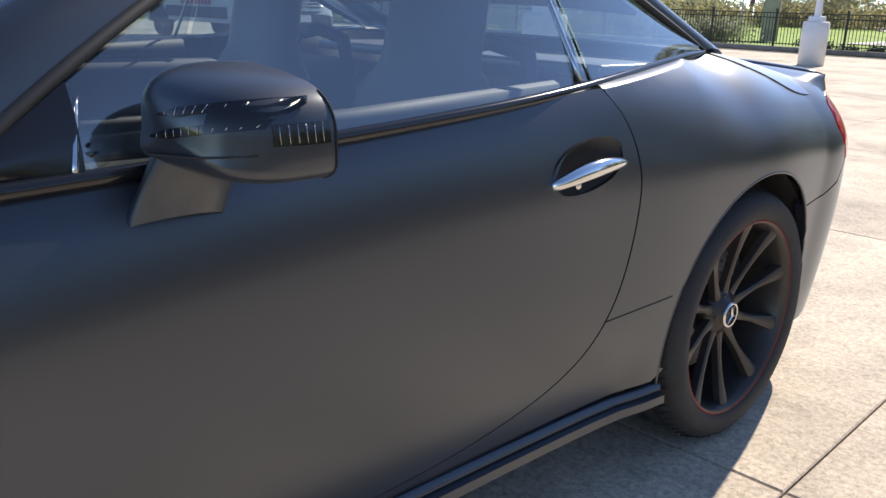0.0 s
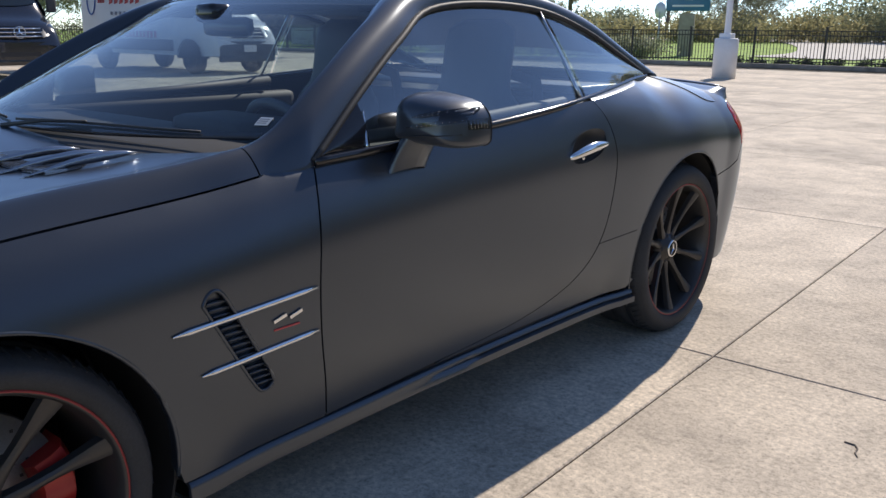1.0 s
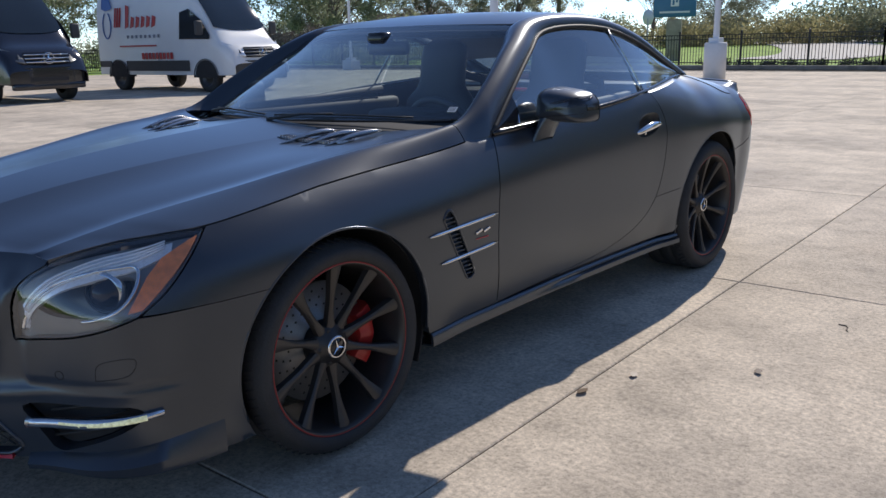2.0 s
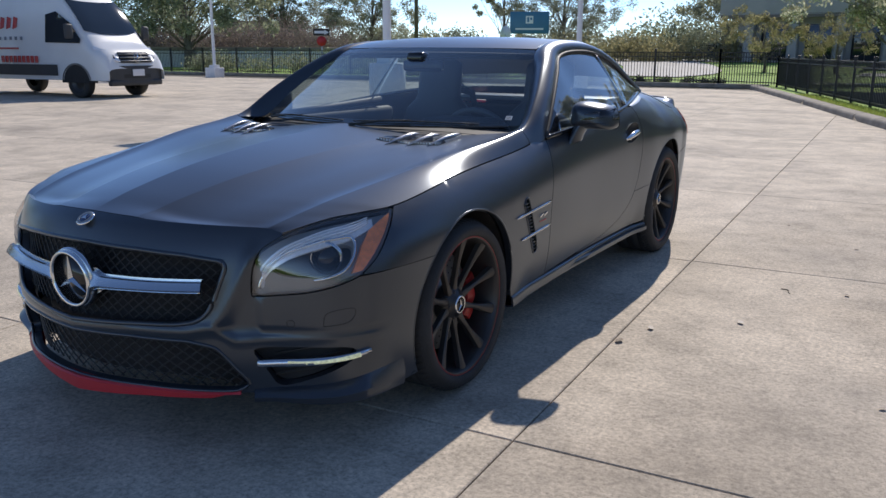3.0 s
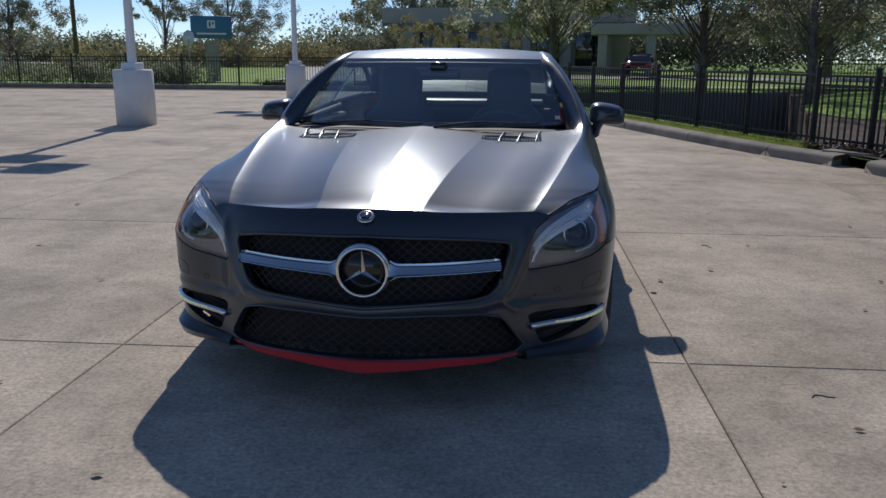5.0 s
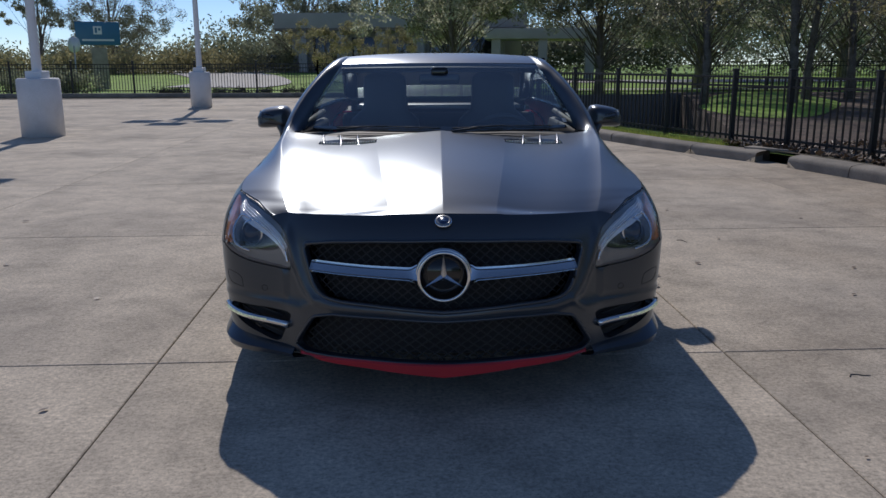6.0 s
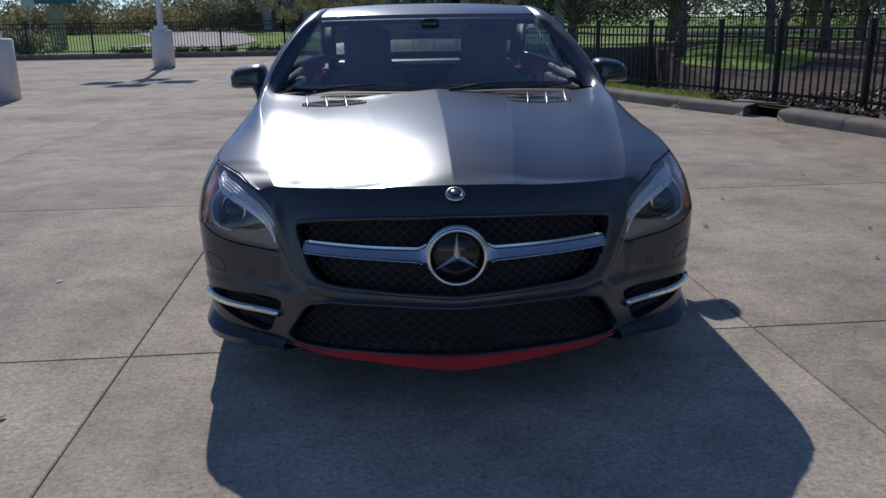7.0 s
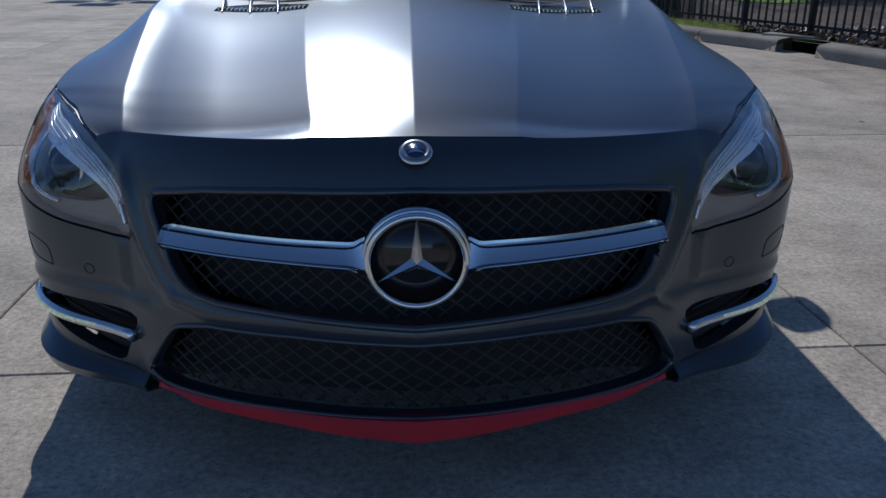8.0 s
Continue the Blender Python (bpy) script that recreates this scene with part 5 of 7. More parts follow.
def car_wheel(y, s, rad):
    w = holder("wheel", s * 0.893, y, rad, 0 if s > 0 else 180, car)
    k = rad - 0.260
    tyre = lathe([(0.260, 0.012), (0.265, 0.026), (0.273, 0.032), (0.273 + k * 0.4, 0.036), (rad - 0.018, 0.026), (rad - 0.005, 0.006), (rad, -0.02), (rad, -0.045), (rad - 0.007, -0.047), (rad - 0.007, -0.055), (rad, -0.057), (rad, -0.12), (rad - 0.007, -0.122), (rad - 0.007, -0.130), (rad, -0.132), (rad, -0.20), (rad - 0.03, -0.235), (0.263, -0.24)], 64)
    t = part("tyre", tyre, RUBBER, w, "black low-profile tyre")
    grooves = bmesh.new()
    for i in range(72):
        a = 2 * math.pi * i / 72
        m = Matrix.Rotation(a, 4, "X") @ Matrix.Translation((-0.006, 0, rad - 0.0055)) @ Matrix.Rotation(0.35, 4, "Y") @ Matrix.Rotation(0.4, 4, "Z")
        box(grooves, 0, 0, 0, 0.034, 0.004, 0.012, 0, m)
    part("tread", grooves, DARK, t, "", False)
    barrel = lathe([(0.264, 0.020), (0.259, 0.024), (0.254, 0.018), (0.246, 0.0), (0.240, -0.05), (0.236, -0.12), (0.240, -0.22), (0.254, -0.236)], 64)
    r = part("rim", barrel, RIM, w, "satin black alloy rim")
    part("rim_line", lathe([(0.2642, 0.0222), (0.2625, 0.0246), (0.2605, 0.0252), (0.2592, 0.0244)], 64), RED_LINE, w, "thin red line round the rim")
    sp = None
    for i in range(10):
        m = pose(0, 0, 0, 36 * i)
        if sp is None:
            sp = part("spoke", spoke_mesh(), RIM, w)
            sp.matrix_local = m
        else:
            o = new("spoke", sp.data)
            o.parent = w
            o.matrix_local = m
    part("hub", lathe([(0.0, -0.012), (0.034, -0.012), (0.037, -0.018), (0.062, -0.030), (0.072, -0.050), (0.072, -0.08)], 32), RIM, w)
    part("hub_cap", lathe([(0.0, -0.008), (0.030, -0.008), (0.033, -0.013)], 28), GLOSS_BLACK, w)
    part("hub_ring", lathe([(0.029, -0.0075), (0.033, -0.0065), (0.035, -0.011)], 28), CHROME, w)
    st = part("hub_star", star_mesh(0.028, 0.005, 0.004), CHROME, w, "chrome star on the hub cap", False)
    st.matrix_local = Matrix.Translation((-0.005, 0, 0)) @ pose(0, 0, 0, 15)
    bolts = None
    for i in range(5):
        a = 2 * math.pi * (i + 0.5) / 5
        if bolts is None:
            bolts = part("wheel_bolt", lathe([(0.0, 0.0), (0.008, 0.0), (0.010, -0.012)], 6), BLACK, w)
            bolts.matrix_local = Matrix.Translation((-0.024, 0.052 * math.cos(a), 0.052 * math.sin(a)))
        else:
            o = new("wheel_bolt", bolts.data)
            o.parent = w
            o.matrix_local = Matrix.Translation((-0.024, 0.052 * math.cos(a), 0.052 * math.sin(a)))
    dr = 0.185 if y < 1 else 0.170
    disc = part("brake_disc", lathe([(0.0, -0.085), (0.09, -0.085), (0.095, -0.095), (dr, -0.095), (dr, -0.125), (0.1, -0.125)], 48), STEEL, w, "drilled steel brake disc")
    holes = bmesh.new()
    for i in range(48):
        for j, q in enumerate((0.115, 0.138, 0.161)):
            a = 2 * math.pi * (i + j / 3) / 48
            if (i + j) % 2 == 0:
                box(holes, -0.0945, q * math.cos(a), q * math.sin(a), 0.002, 0.006, 0.006)
    part("disc_holes", holes, DARK, disc, "", False)["kind"] = "stuff"
    g0 = -5 if y < 1 else 175
    cb = bmesh.new()
    rows = []
    for i in range(15):
        a = radians(g0 - 30 + 60 * i / 14)
        c, q = math.cos(a), math.sin(a)
        fat = 0.006 * math.sin(math.pi * i / 14 * 3) ** 2
        rows.append([cb.verts.new((x, rr * c * (1 if s > 0 else -1), rr * q)) for x, rr in ((-0.14, dr + 0.014), (-0.075, dr + 0.016), (-0.055 + fat, dr + 0.006), (-0.050 + fat, dr - 0.02), (-0.056 + fat, dr - 0.05), (-0.075, dr - 0.062), (-0.095, dr - 0.062))])
    for a, b in zip(rows, rows[1:]):
        for k2 in range(6):
            cb.faces.new((a[k2], a[k2 + 1], b[k2 + 1], b[k2]))
    cb.faces.new(rows[0])
    cb.faces.new(rows[-1][::-1])
    bmesh.ops.recalc_face_normals(cb, faces=cb.faces)
    sharpen(cb, 40)
    part("caliper", cb, CALIPER, w, "red brake caliper")
    return w


for s in (1, -1):
    car_wheel(0.010, s, 0.324)
    car_wheel(2.585, s, 0.338)


# ---- ground, slabs, kerb ----
lot = tagged(holder("pavement", 1.262, -0.305, 0, 2.25), "worn tan concrete slabs with dark joints", "pavement", kind="structure")
SLAB_X, SLAB_Y = 2.505, 2.74

KERB_LINE = line((-3.3, 28.0), (-1.95, 24.0), (-0.60, 20.0), (0.95, 15.2), (2.05, 12.0), (2.85, 9.7), (3.60, 7.8), (4.10, 6.75), (4.50, 5.5), (4.85, 4.2), (5.20, 2.5), (5.45, 0.0), (5.6, -4.0), (5.6, -12.5))


def kerb_at(u):
    p, q = KERB_LINE(u), KERB_LINE(min(u + 0.002, 1.0)) - KERB_LINE(max(u - 0.002, 0.0))
    d = q.normalized()
    return p, Vector((-d.y, d.x, 0))


LOT_EDGE = [kerb_at(i / 90) for i in range(91)]
tagged(finish("pavement_bed", trimmed(lambda x, y: (x, y, -0.02), [((p + n * 0.24).x, (p + n * 0.24).y) for p, n in LOT_EDGE] + [(5.7, -13), (-37.5, -13), (-37.5, 29), (-3.4, 29)], (), 3.0, 0), JOINT, None, "", False), "dark dirt in the joints under the concrete slabs", "ground", kind="structure")
kerb = tagged(holder("kerb"), "weathered rolled concrete kerb along the lot", "kerb", kind="structure")
KERB_CUTS = (0.0, 0.08, 0.16, 0.235, 0.31, 0.385, 0.46, 0.538, 0.572, 0.63, 0.70, 0.78, 0.86, 0.93, 1.0)
for i in range(len(KERB_CUTS) - 1):
    if i == 7:
        continue
    u0, u1 = KERB_CUTS[i] + 0.0003, KERB_CUTS[i + 1] - 0.0003
    prof = ((-0.01, -0.03), (0.0, 0.075), (0.008, 0.108), (0.028, 0.126), (0.06, 0.134), (0.19, 0.150), (0.235, 0.142), (0.25, -0.03))

    def stone(u, v, u0=u0, u1=u1):
        p, n = kerb_at(u0 + (u1 - u0) * u)
        a, h = prof[round(v * 7)]
        return p + n * a + Vector((0, 0, h + 0.004 * math.sin(23 * (u0 + (u1 - u0) * u))))
    bm = grid(stone, 10, 7)
    bmesh.ops.holes_fill(bm, edges=[e for e in bm.edges if e.is_boundary])
    bmesh.ops.recalc_face_normals(bm, faces=bm.faces)
    sharpen(bm, 45)
    part("kerb_stone", bm, KERB, kerb)
inlet = tagged(holder("drain_inlet", 4.42, 6.60, 0, -46), "dark concrete drain inlet set in the kerb", "drain")
part("lid", boxed(-0.10, 0.34, 0.14, 1.05, 0.42, 0.05, 0.008), KERB, inlet, "flat concrete lid")
part("cheek", boxed(-0.40, 0.10, 0.045, 0.10, 0.36, 0.13, 0.008), KERB, inlet)
part("cheek", boxed(0.36, 0.10, 0.045, 0.10, 0.36, 0.13, 0.008), KERB, inlet)
part("inlet_mouth", boxed(-0.02, 0.40, 0.05, 0.70, 0.04, 0.13), DARK, inlet, "dark opening")


# A pond behind the fence, with a wall on its far side
NEAR = [kerb_at(0.05 + 0.42 * i / 12) for i in range(13)]
POND = [((p + n * 1.0).x, (p + n * 1.0).y) for p, n in NEAR] + [(4.9, 9.6), (5.8, 13.0), (7.0, 18.0), (8.2, 22.5), (9.3, 27.8), (4.6, 26.4), (0.5, 25.3)]
KERB_PTS = [kerb_at(i / 120)[0] for i in range(121)]


def lawn_z(x, y):
    d = min(math.hypot(x - q.x, y - q.y) for q in KERB_PTS)
    return x, y, 0.115 - 0.10 * smooth(0.95, 1.7, d)


ground = tagged(finish("ground", trimmed(lambda x, y: (x, y, -0.16), [(-400, -400), (400, -400), (400, 400), (-400, 400)], [POND], 40, 0)  , GRASS_SOIL), "dull green open ground reaching the horizon", "ground", kind="structure")
EDGE_OUT = [((p + n * 0.22).x, (p + n * 0.22).y) for p, n in [kerb_at(1 - i / 70) for i in range(71)]]
tagged(finish("lawn", trimmed(lawn_z, EDGE_OUT + [(-3.1, 40), (-3.1, 100), (100, 100), (100, -12.5)], [POND], 1.6, 0), GRASS_SOIL), "lawn beyond the kerb, sunlit green", "lawn", kind="structure")


def drop(pts, z0, z1, closed):
    n = len(pts) - 1
    return grid(lambda u, v: Vector((pts[round(u * n)][0], pts[round(u * n)][1], z0 + (z1 - z0) * v)), n, 2, 0, closed)


WALL_LINE = dense(POND, 0.5)
k0 = min(range(len(WALL_LINE)), key=lambda i: math.hypot(WALL_LINE[i][0] - 9.3, WALL_LINE[i][1] - 27.8))
tagged(finish("retaining_wall", drop(WALL_LINE[k0:] + WALL_LINE[:1], 0.10, -2.1, True), WALL_DARK), "concrete wall of the pond, its shade put into a dark colour", "wall", kind="structure")
tagged(finish("pond_bank", drop(WALL_LINE[:k0 + 1], 0.05, -2.1, True), MULCH), "dark leaf-covered bank of the pond", "bank", kind="structure")
tagged(finish("water", trimmed(lambda x, y: (x, y, -1.95), POND, (), 1.5, 0), WATER), "dark still water of a small pond behind the fence", "water", kind="structure")
LITTER = [((p + n * w).x, (p + n * w).y) for w, (p, n) in [(0.9 - 0.64 * smooth(0, 4, i), kerb_at(0.47 + 0.50 * i / 40)) for i in range(41)]] + [(26.0, 2.0), (30.0, 30.0), (9.6, 30.6), (9.2, 27.9)]


def litter(x, y):
    return x, y, lawn_z(x, y)[2] + 0.022 + 0.012 * math.sin(2.3 * x + 0.7 * y) * math.sin(1.1 * y)


tagged(finish("leaf_bed", trimmed(litter, LITTER, [POND], 0.7, 0), MULCH), "brown leaf litter under the trees", "ground", kind="structure")
def oval(u, v):
    g = 2 * math.pi * u
    along, across = 8.3 * v * math.cos(g), (1.95 + 0.12 * math.sin(5 * g)) * v * math.sin(g)
    return Vector((10.4 + 0.36 * along + 0.93 * across, 22.3 + 0.93 * along - 0.36 * across, 0.20 - 0.15 * v ** 4))


tagged(finish("lawn_patch", grid(oval, 48, 10, 0, True), GRASS_SOIL), "sunlit oval of lawn amid the leaf litter", "lawn", kind="structure")
rng = random.Random(77)
fb = bmesh.new()
while len(fb.verts) < 4 * 11000:
    p, n = kerb_at(rng.uniform(0.47, 0.80))
    q = p + n * (0.40 + 16 * rng.random() ** 1.5)
    if inside(POND, q.x, q.y):
        continue
    s, m = rng.uniform(0.03, 0.075), pose(q.x, q.y, litter(q.x, q.y)[2] + 0.018, rng.uniform(-40, 40), rng.uniform(-40, 40), rng.uniform(0, 360))
    fb.faces.new([fb.verts.new(m @ Vector((s * i, s * 0.6 * j, 0.25 * s * i * j))) for i, j in ((-1, -1), (1, -0.7), (1, 1), (-1, 0.8))])
tagged(finish("fallen_leaves", fb, DRY_LEAF, None, "", False), "curled brown leaves fallen under the trees", "leaves", kind="stuff")

def rise(y):
    """The land behind the lot climbs a little towards the far car park."""
    return 0.45 * smooth(48, 68, y) if y > 48 else 0.0


back = tagged(finish("back_lawn", grid(lambda u, v: Vector((-70 + 68 * u, 28.9 + 60 * v, -0.02 + rise(28.9 + 60 * v))), 12, 24), GRASS_SOIL), "lawn behind the rear fence", "lawn", kind="structure")
tagged(finish("road", grid(lambda u, v: Vector((-60 + 58 * u, 67 + 20 * v, 0.05 + rise(67 + 20 * v))), 20, 8), PATH_CONC), "pale sunlit car park beyond the lawn", "road", kind="structure")
tagged(finish("drive", grid(lambda u, v: Vector((-14.5 - 9 * u * u + (5.5 + 3 * u) * v, 41 + 27 * u - 1.5 * v, 0.03 + rise(41 + 27 * u - 1.5 * v))), 16, 4), PATH_CONC), "pale concrete drive leading to the car park", "road", kind="structure")
tagged(finish("far_road", grid(lambda u, v: Vector((-1.5 + 60 * u, 46 + 7 * v + 4 * u, 0.06)), 20, 3), PATH_CONC), "pale sunlit road beyond the lawn", "road", kind="structure")
tagged(finish("footpath", grid(lambda u, v: Vector((-3 + 60 * u, 31.5 + 1.6 * v + 1.5 * math.sin(2 * u), 0.10)), 20, 2), PATH_CONC), "pale concrete footpath across the lawn", "path", kind="structure")
tagged(finish("back_kerb", boxed(-21.0, 28.35, 0.07, 36.5, 0.28, 0.16, 0.03), KERB), "low dirty kerb under the rear fence", "kerb", kind="structure")

# ---- fences ----
POST = boxed(0, 0, 0.62, 0.065, 0.065, 1.24, 0.004)
post_me = bpy.data.meshes.new("post")
box(POST, 0, 0, 1.25, 0.085, 0.085, 0.03, 0.008)
POST.to_mesh(post_me)
post_me.materials.append(IRON)
PICK = boxed(0, 0, 0.60, 0.019, 0.019, 1.06, 0)
pick_me = bpy.data.meshes.new("picket")
PICK.to_mesh(pick_me)
pick_me.materials.append(IRON)


def fence(pts, z, label, single, tall=1.0):
    """Iron fence along points: posts, rails, and pickets that are parts of their own where they stand near."""
    f = tagged(holder("fence", pts[0].x, pts[0].y, z), label, "fence")
    o = pts[0]
    rest = bmesh.new()
    for i, p in enumerate(pts):
        q = new("post", post_me)
        q.parent = f
        q.matrix_local = Matrix.Translation((p.x - o.x, p.y - o.y, 0)) @ Matrix.Diagonal((1, 1, tall, 1))
        if i == len(pts) - 1:
            break
        n = pts[i + 1]
        d = n - p
        ang = math.degrees(math.atan2(d.y, d.x))
        for h in (1.13, 0.98, 0.14):
            part("rail", boxed(0, 0, h * tall, d.length, 0.028, 0.032, 0.0, pose((p.x + n.x) / 2 - o.x, (p.y + n.y) / 2 - o.y, 0, 0, 0, ang)), IRON, f, "", False)
        k = int(d.length / 0.108)
        for j in range(1, k):
            w = p.lerp(n, j / k)
            if single:
                q = new("picket", pick_me)
                q.parent = f
                q.matrix_local = pose(w.x - o.x, w.y - o.y, 0, 0, 0, ang) @ Matrix.Diagonal((1, 1, tall, 1))
            else:
                box(rest, 0, 0, 0.60 * tall, 0.019, 0.019, 1.06 * tall, 0, pose(w.x - o.x, w.y - o.y, 0, 0, 0, ang))
    if not single:
        ob = part("picket_run", rest, IRON, f, "thin black pickets", False)
        ob["kind"] = "stuff"
    else:
        rest.free()
    return f


def beside(u):
    p, n = kerb_at(u)
    return p + n * 0.72


def spaced(us, gap):
    """Places along the fence line that lie a gap apart."""
    out = []
    for u in us:
        q = beside(u)
        if not out or (q - out[-1]).length >= gap:
            out.append(q)
    return out


side_pts = spaced([0.350 - 0.001 * i for i in range(351)], 1.56)[::-1] + [beside(u) for u in (0.401, 0.460, 0.526)] + spaced([0.604 + 0.001 * i for i in range(396)], 1.56)
cut = [i for i, p in enumerate(side_pts) if p.y < 2.5][0]
fence(side_pts[:cut], 0.12, "black iron picket fence along the kerb", True, 0.83)
fence(side_pts[cut - 1:], 0.12, "black iron picket fence along the kerb", False, 0.83)
fence([Vector((10.6 + 2.3 * i, 28.9 - 0.25 * i, 0)) for i in range(9)], 0.12, "black iron picket fence on the far side of the pond", False)
fence([Vector((-4.5 - 2.35 * i, 28.5 + 0.0 * i, 0)) for i in range(15)], 0.10, "black iron picket fence at the rear of the lot", False)
fence([Vector((-37.4, 28.5, 0))] + [Vector((-37.4, 28.5 - 2.35 * i, 0)) for i in range(1, 14)], 0.05, "black iron picket fence at the far end of the lot", False)
fence([Vector((-4.5, 28.5, 0)), side_pts[0]], 0.10, "short run of black iron fence at the corner", False)


# ---- foliage ----
def leaves(bm, centre, radius, count, size, rng, flat=0.8):
    for _ in range(count):
        d = Vector((rng.gauss(0, 1), rng.gauss(0, 1), rng.gauss(0, 1) * flat)).normalized() * radius * rng.random() ** 0.45
        p = centre + d
        a = Vector((rng.gauss(0, 1), rng.gauss(0, 1), rng.gauss(0, 1))).normalized()
        b = a.orthogonal().normalized()
        s = size * rng.uniform(0.6, 1.4)
        bm.faces.new([bm.verts.new(p + a * s), bm.verts.new(p + b * s * 0.45), bm.verts.new(p - a * s), bm.verts.new(p - b * s * 0.45)])


def tree_parts(seed, height, spread, trunk_r, clumps, per, size, bare=False, low=0.28):
    """Trunk with limbs, and a crown of leaves in uneven clumps at the limbs' ends."""
    rng = random.Random(seed)
    tr, cr = bmesh.new(), bmesh.new()
    top = Vector((rng.uniform(-0.4, 0.4), rng.uniform(-0.4, 0.4), height * 0.72))
    stem = [Vector((0, 0, -0.1)), Vector((0.03, 0.02, height * 0.12)), top * 0.45 + Vector((rng.uniform(-0.2, 0.2), 0, 0)), top * 0.75, top]
    tube(tr, stem, [trunk_r * 1.35, trunk_r, trunk_r * 0.75, trunk_r * 0.5, trunk_r * 0.15], 8)
    for k in range(clumps):
        a = 2 * math.pi * (k * 0.382 + rng.uniform(-0.1, 0.1))
        h = height * rng.uniform(low, 0.98)
        e = math.sin(math.pi * min(1.0, max(0.12, (h / height - low * 0.6) / (1.08 - low * 0.6)))) ** 0.6
        r = spread * e * rng.uniform(0.45, 1.0)
        c = Vector((r * math.cos(a), r * math.sin(a), h))
        w = min(0.92, max(0.2, (h / height) * 0.62))
        f = line(*stem)(w)
        mid = f.lerp(c, 0.5) + Vector((rng.uniform(-0.6, 0.6), rng.uniform(-0.6, 0.6), rng.uniform(-0.1, 0.7)))
        tube(tr, [f, mid, c], [trunk_r * 0.16, trunk_r * 0.09, trunk_r * 0.025], 5)
        for _ in range(3):
            e2 = c + Vector((rng.gauss(0, 1), rng.gauss(0, 1), rng.gauss(0, 0.7))) * spread * 0.16
            tube(tr, [mid.lerp(c, 0.6), e2], [trunk_r * 0.09, trunk_r * 0.03], 4)
            if bare:
                for _ in range(5):
                    e3 = e2 + Vector((rng.gauss(0, 1), rng.gauss(0, 1), rng.gauss(0, 0.8))) * spread * 0.12
                    tube(tr, [c.lerp(e2, 0.6), e3], [trunk_r * 0.04, trunk_r * 0.015], 3)
            leaves(cr, e2, spread * rng.uniform(0.07, 0.16), int(per * rng.uniform(0.15, 0.34)), size, rng)
    return tr, cr


def tree(seed, x, y, height, spread, trunk_r, clumps, per, size, foliage, label, bare=False, low=0.28, z=0.0):
    t = tagged(holder("tree", x, y, z), label, "tree", "trees round the lot")
    a, b = tree_parts(seed, height, spread, trunk_r, clumps, per, size, bare, low)
    part("trunk", a, BARK, t)
    part("crown", b, foliage, t, "", False)
    return t


oak = tree(1, 6.4, 29.0, 9.5, 4.6, 0.16, 62, 760, 0.078, LEAF_OAK, "broad oak with dull green leaves on the lawn")
copy_thing(oak, pose(0.9, 38.0, 0, 0, 0, 130) @ Matrix.Scale(1.12, 4))
copy_thing(oak, pose(12.5, 36.0, 0, 0, 0, 250) @ Matrix.Scale(1.1, 4))
copy_thing(oak, pose(20.0, 33.0, 0, 0, 0, 60) @ Matrix.Scale(1.15, 4))
bare = tree(2, 7.6, 19.8, 8.5, 3.4, 0.11, 30, 90, 0.06, LEAF_YELLOW, "slim tree with thin yellowing leaves in leaf litter", True, 0.3)
copy_thing(bare, pose(9.6, 18.6, 0, 0, 0, 100) @ Matrix.Scale(1.1, 4))
copy_thing(bare, pose(10.8, 20.5, 0, 0, 0, 200))
copy_thing(bare, pose(12.6, 17.0, 0, 0, 0, 300) @ Matrix.Scale(1.05, 4))
copy_thing(bare, pose(13.8, 24.0, 0, 0, 0, 20) @ Matrix.Scale(1.15, 4))
yel = tree(3, -7.0, 52.0, 3.9, 2.4, 0.09, 26, 300, 0.07, LEAF_YELLOW, "small tree with yellow-green leaves beside the drive", False, 0.3)
copy_thing(yel, pose(-3.0, 52.0, 0, 0, 0, 90) @ Matrix.Scale(0.9, 4))
big = tree(4, -46.0, 42.0, 13.0, 7.5, 0.30, 60, 620, 0.13, LEAF_DARK, "large dark live oak behind the fence", False, 0.25)
copy_thing(big, pose(-31.0, 78.0, 0, 0, 0, 40) @ Matrix.Scale(0.82, 4))
copy_thing(big, pose(-13.0, 80.0, 0, 0, 0, 140) @ Matrix.Scale(0.98, 4))
copy_thing(big, pose(-6.5, 92.0, 0, 0, 0, 200) @ Matrix.Scale(1.05, 4))
copy_thing(big, pose(-66.0, 60.0, 0, 0, 0, 260) @ Matrix.Scale(1.05, 4))
copy_thing(big, pose(32.0, 62.0, 0, 0, 0, 300) @ Matrix.Scale(1.1, 4))
copy_thing(big, pose(20.0, 58.0, 0, 0, 0, 330) @ Matrix.Scale(1.0, 4))
copy_thing(big, pose(-58.0, 66.5, 0, 0, 0, 75) @ Matrix.Scale(0.80, 4))
copy_thing(big, pose(-50.0, 71.0, 0, 0, 0, 190) @ Matrix.Scale(0.78, 4))
copy_thing(big, pose(-52.0, 22.0, 0, 0, 0, 80) @ Matrix.Scale(0.9, 4))
copy_thing(big, pose(-58.0, 6.0, 0, 0, 0, 170) @ Matrix.Scale(1.0, 4))
copy_thing(big, pose(-62.0, -14.0, 0, 0, 0, 230) @ Matrix.Scale(1.1, 4))
tall = tree(5, -37.0, 76.0, 11.0, 3.2, 0.2, 26, 300, 0.13, LEAF_DARK, "slender dark tree with an open crown", False, 0.45)
copy_thing(tall, pose(-58.0, 66.0, 0, 0, 0, 50) @ Matrix.Scale(0.9, 4))
copy_thing(tall, pose(-72.0, 50.0, 0, 0, 0, 120) @ Matrix.Scale(0.95, 4))


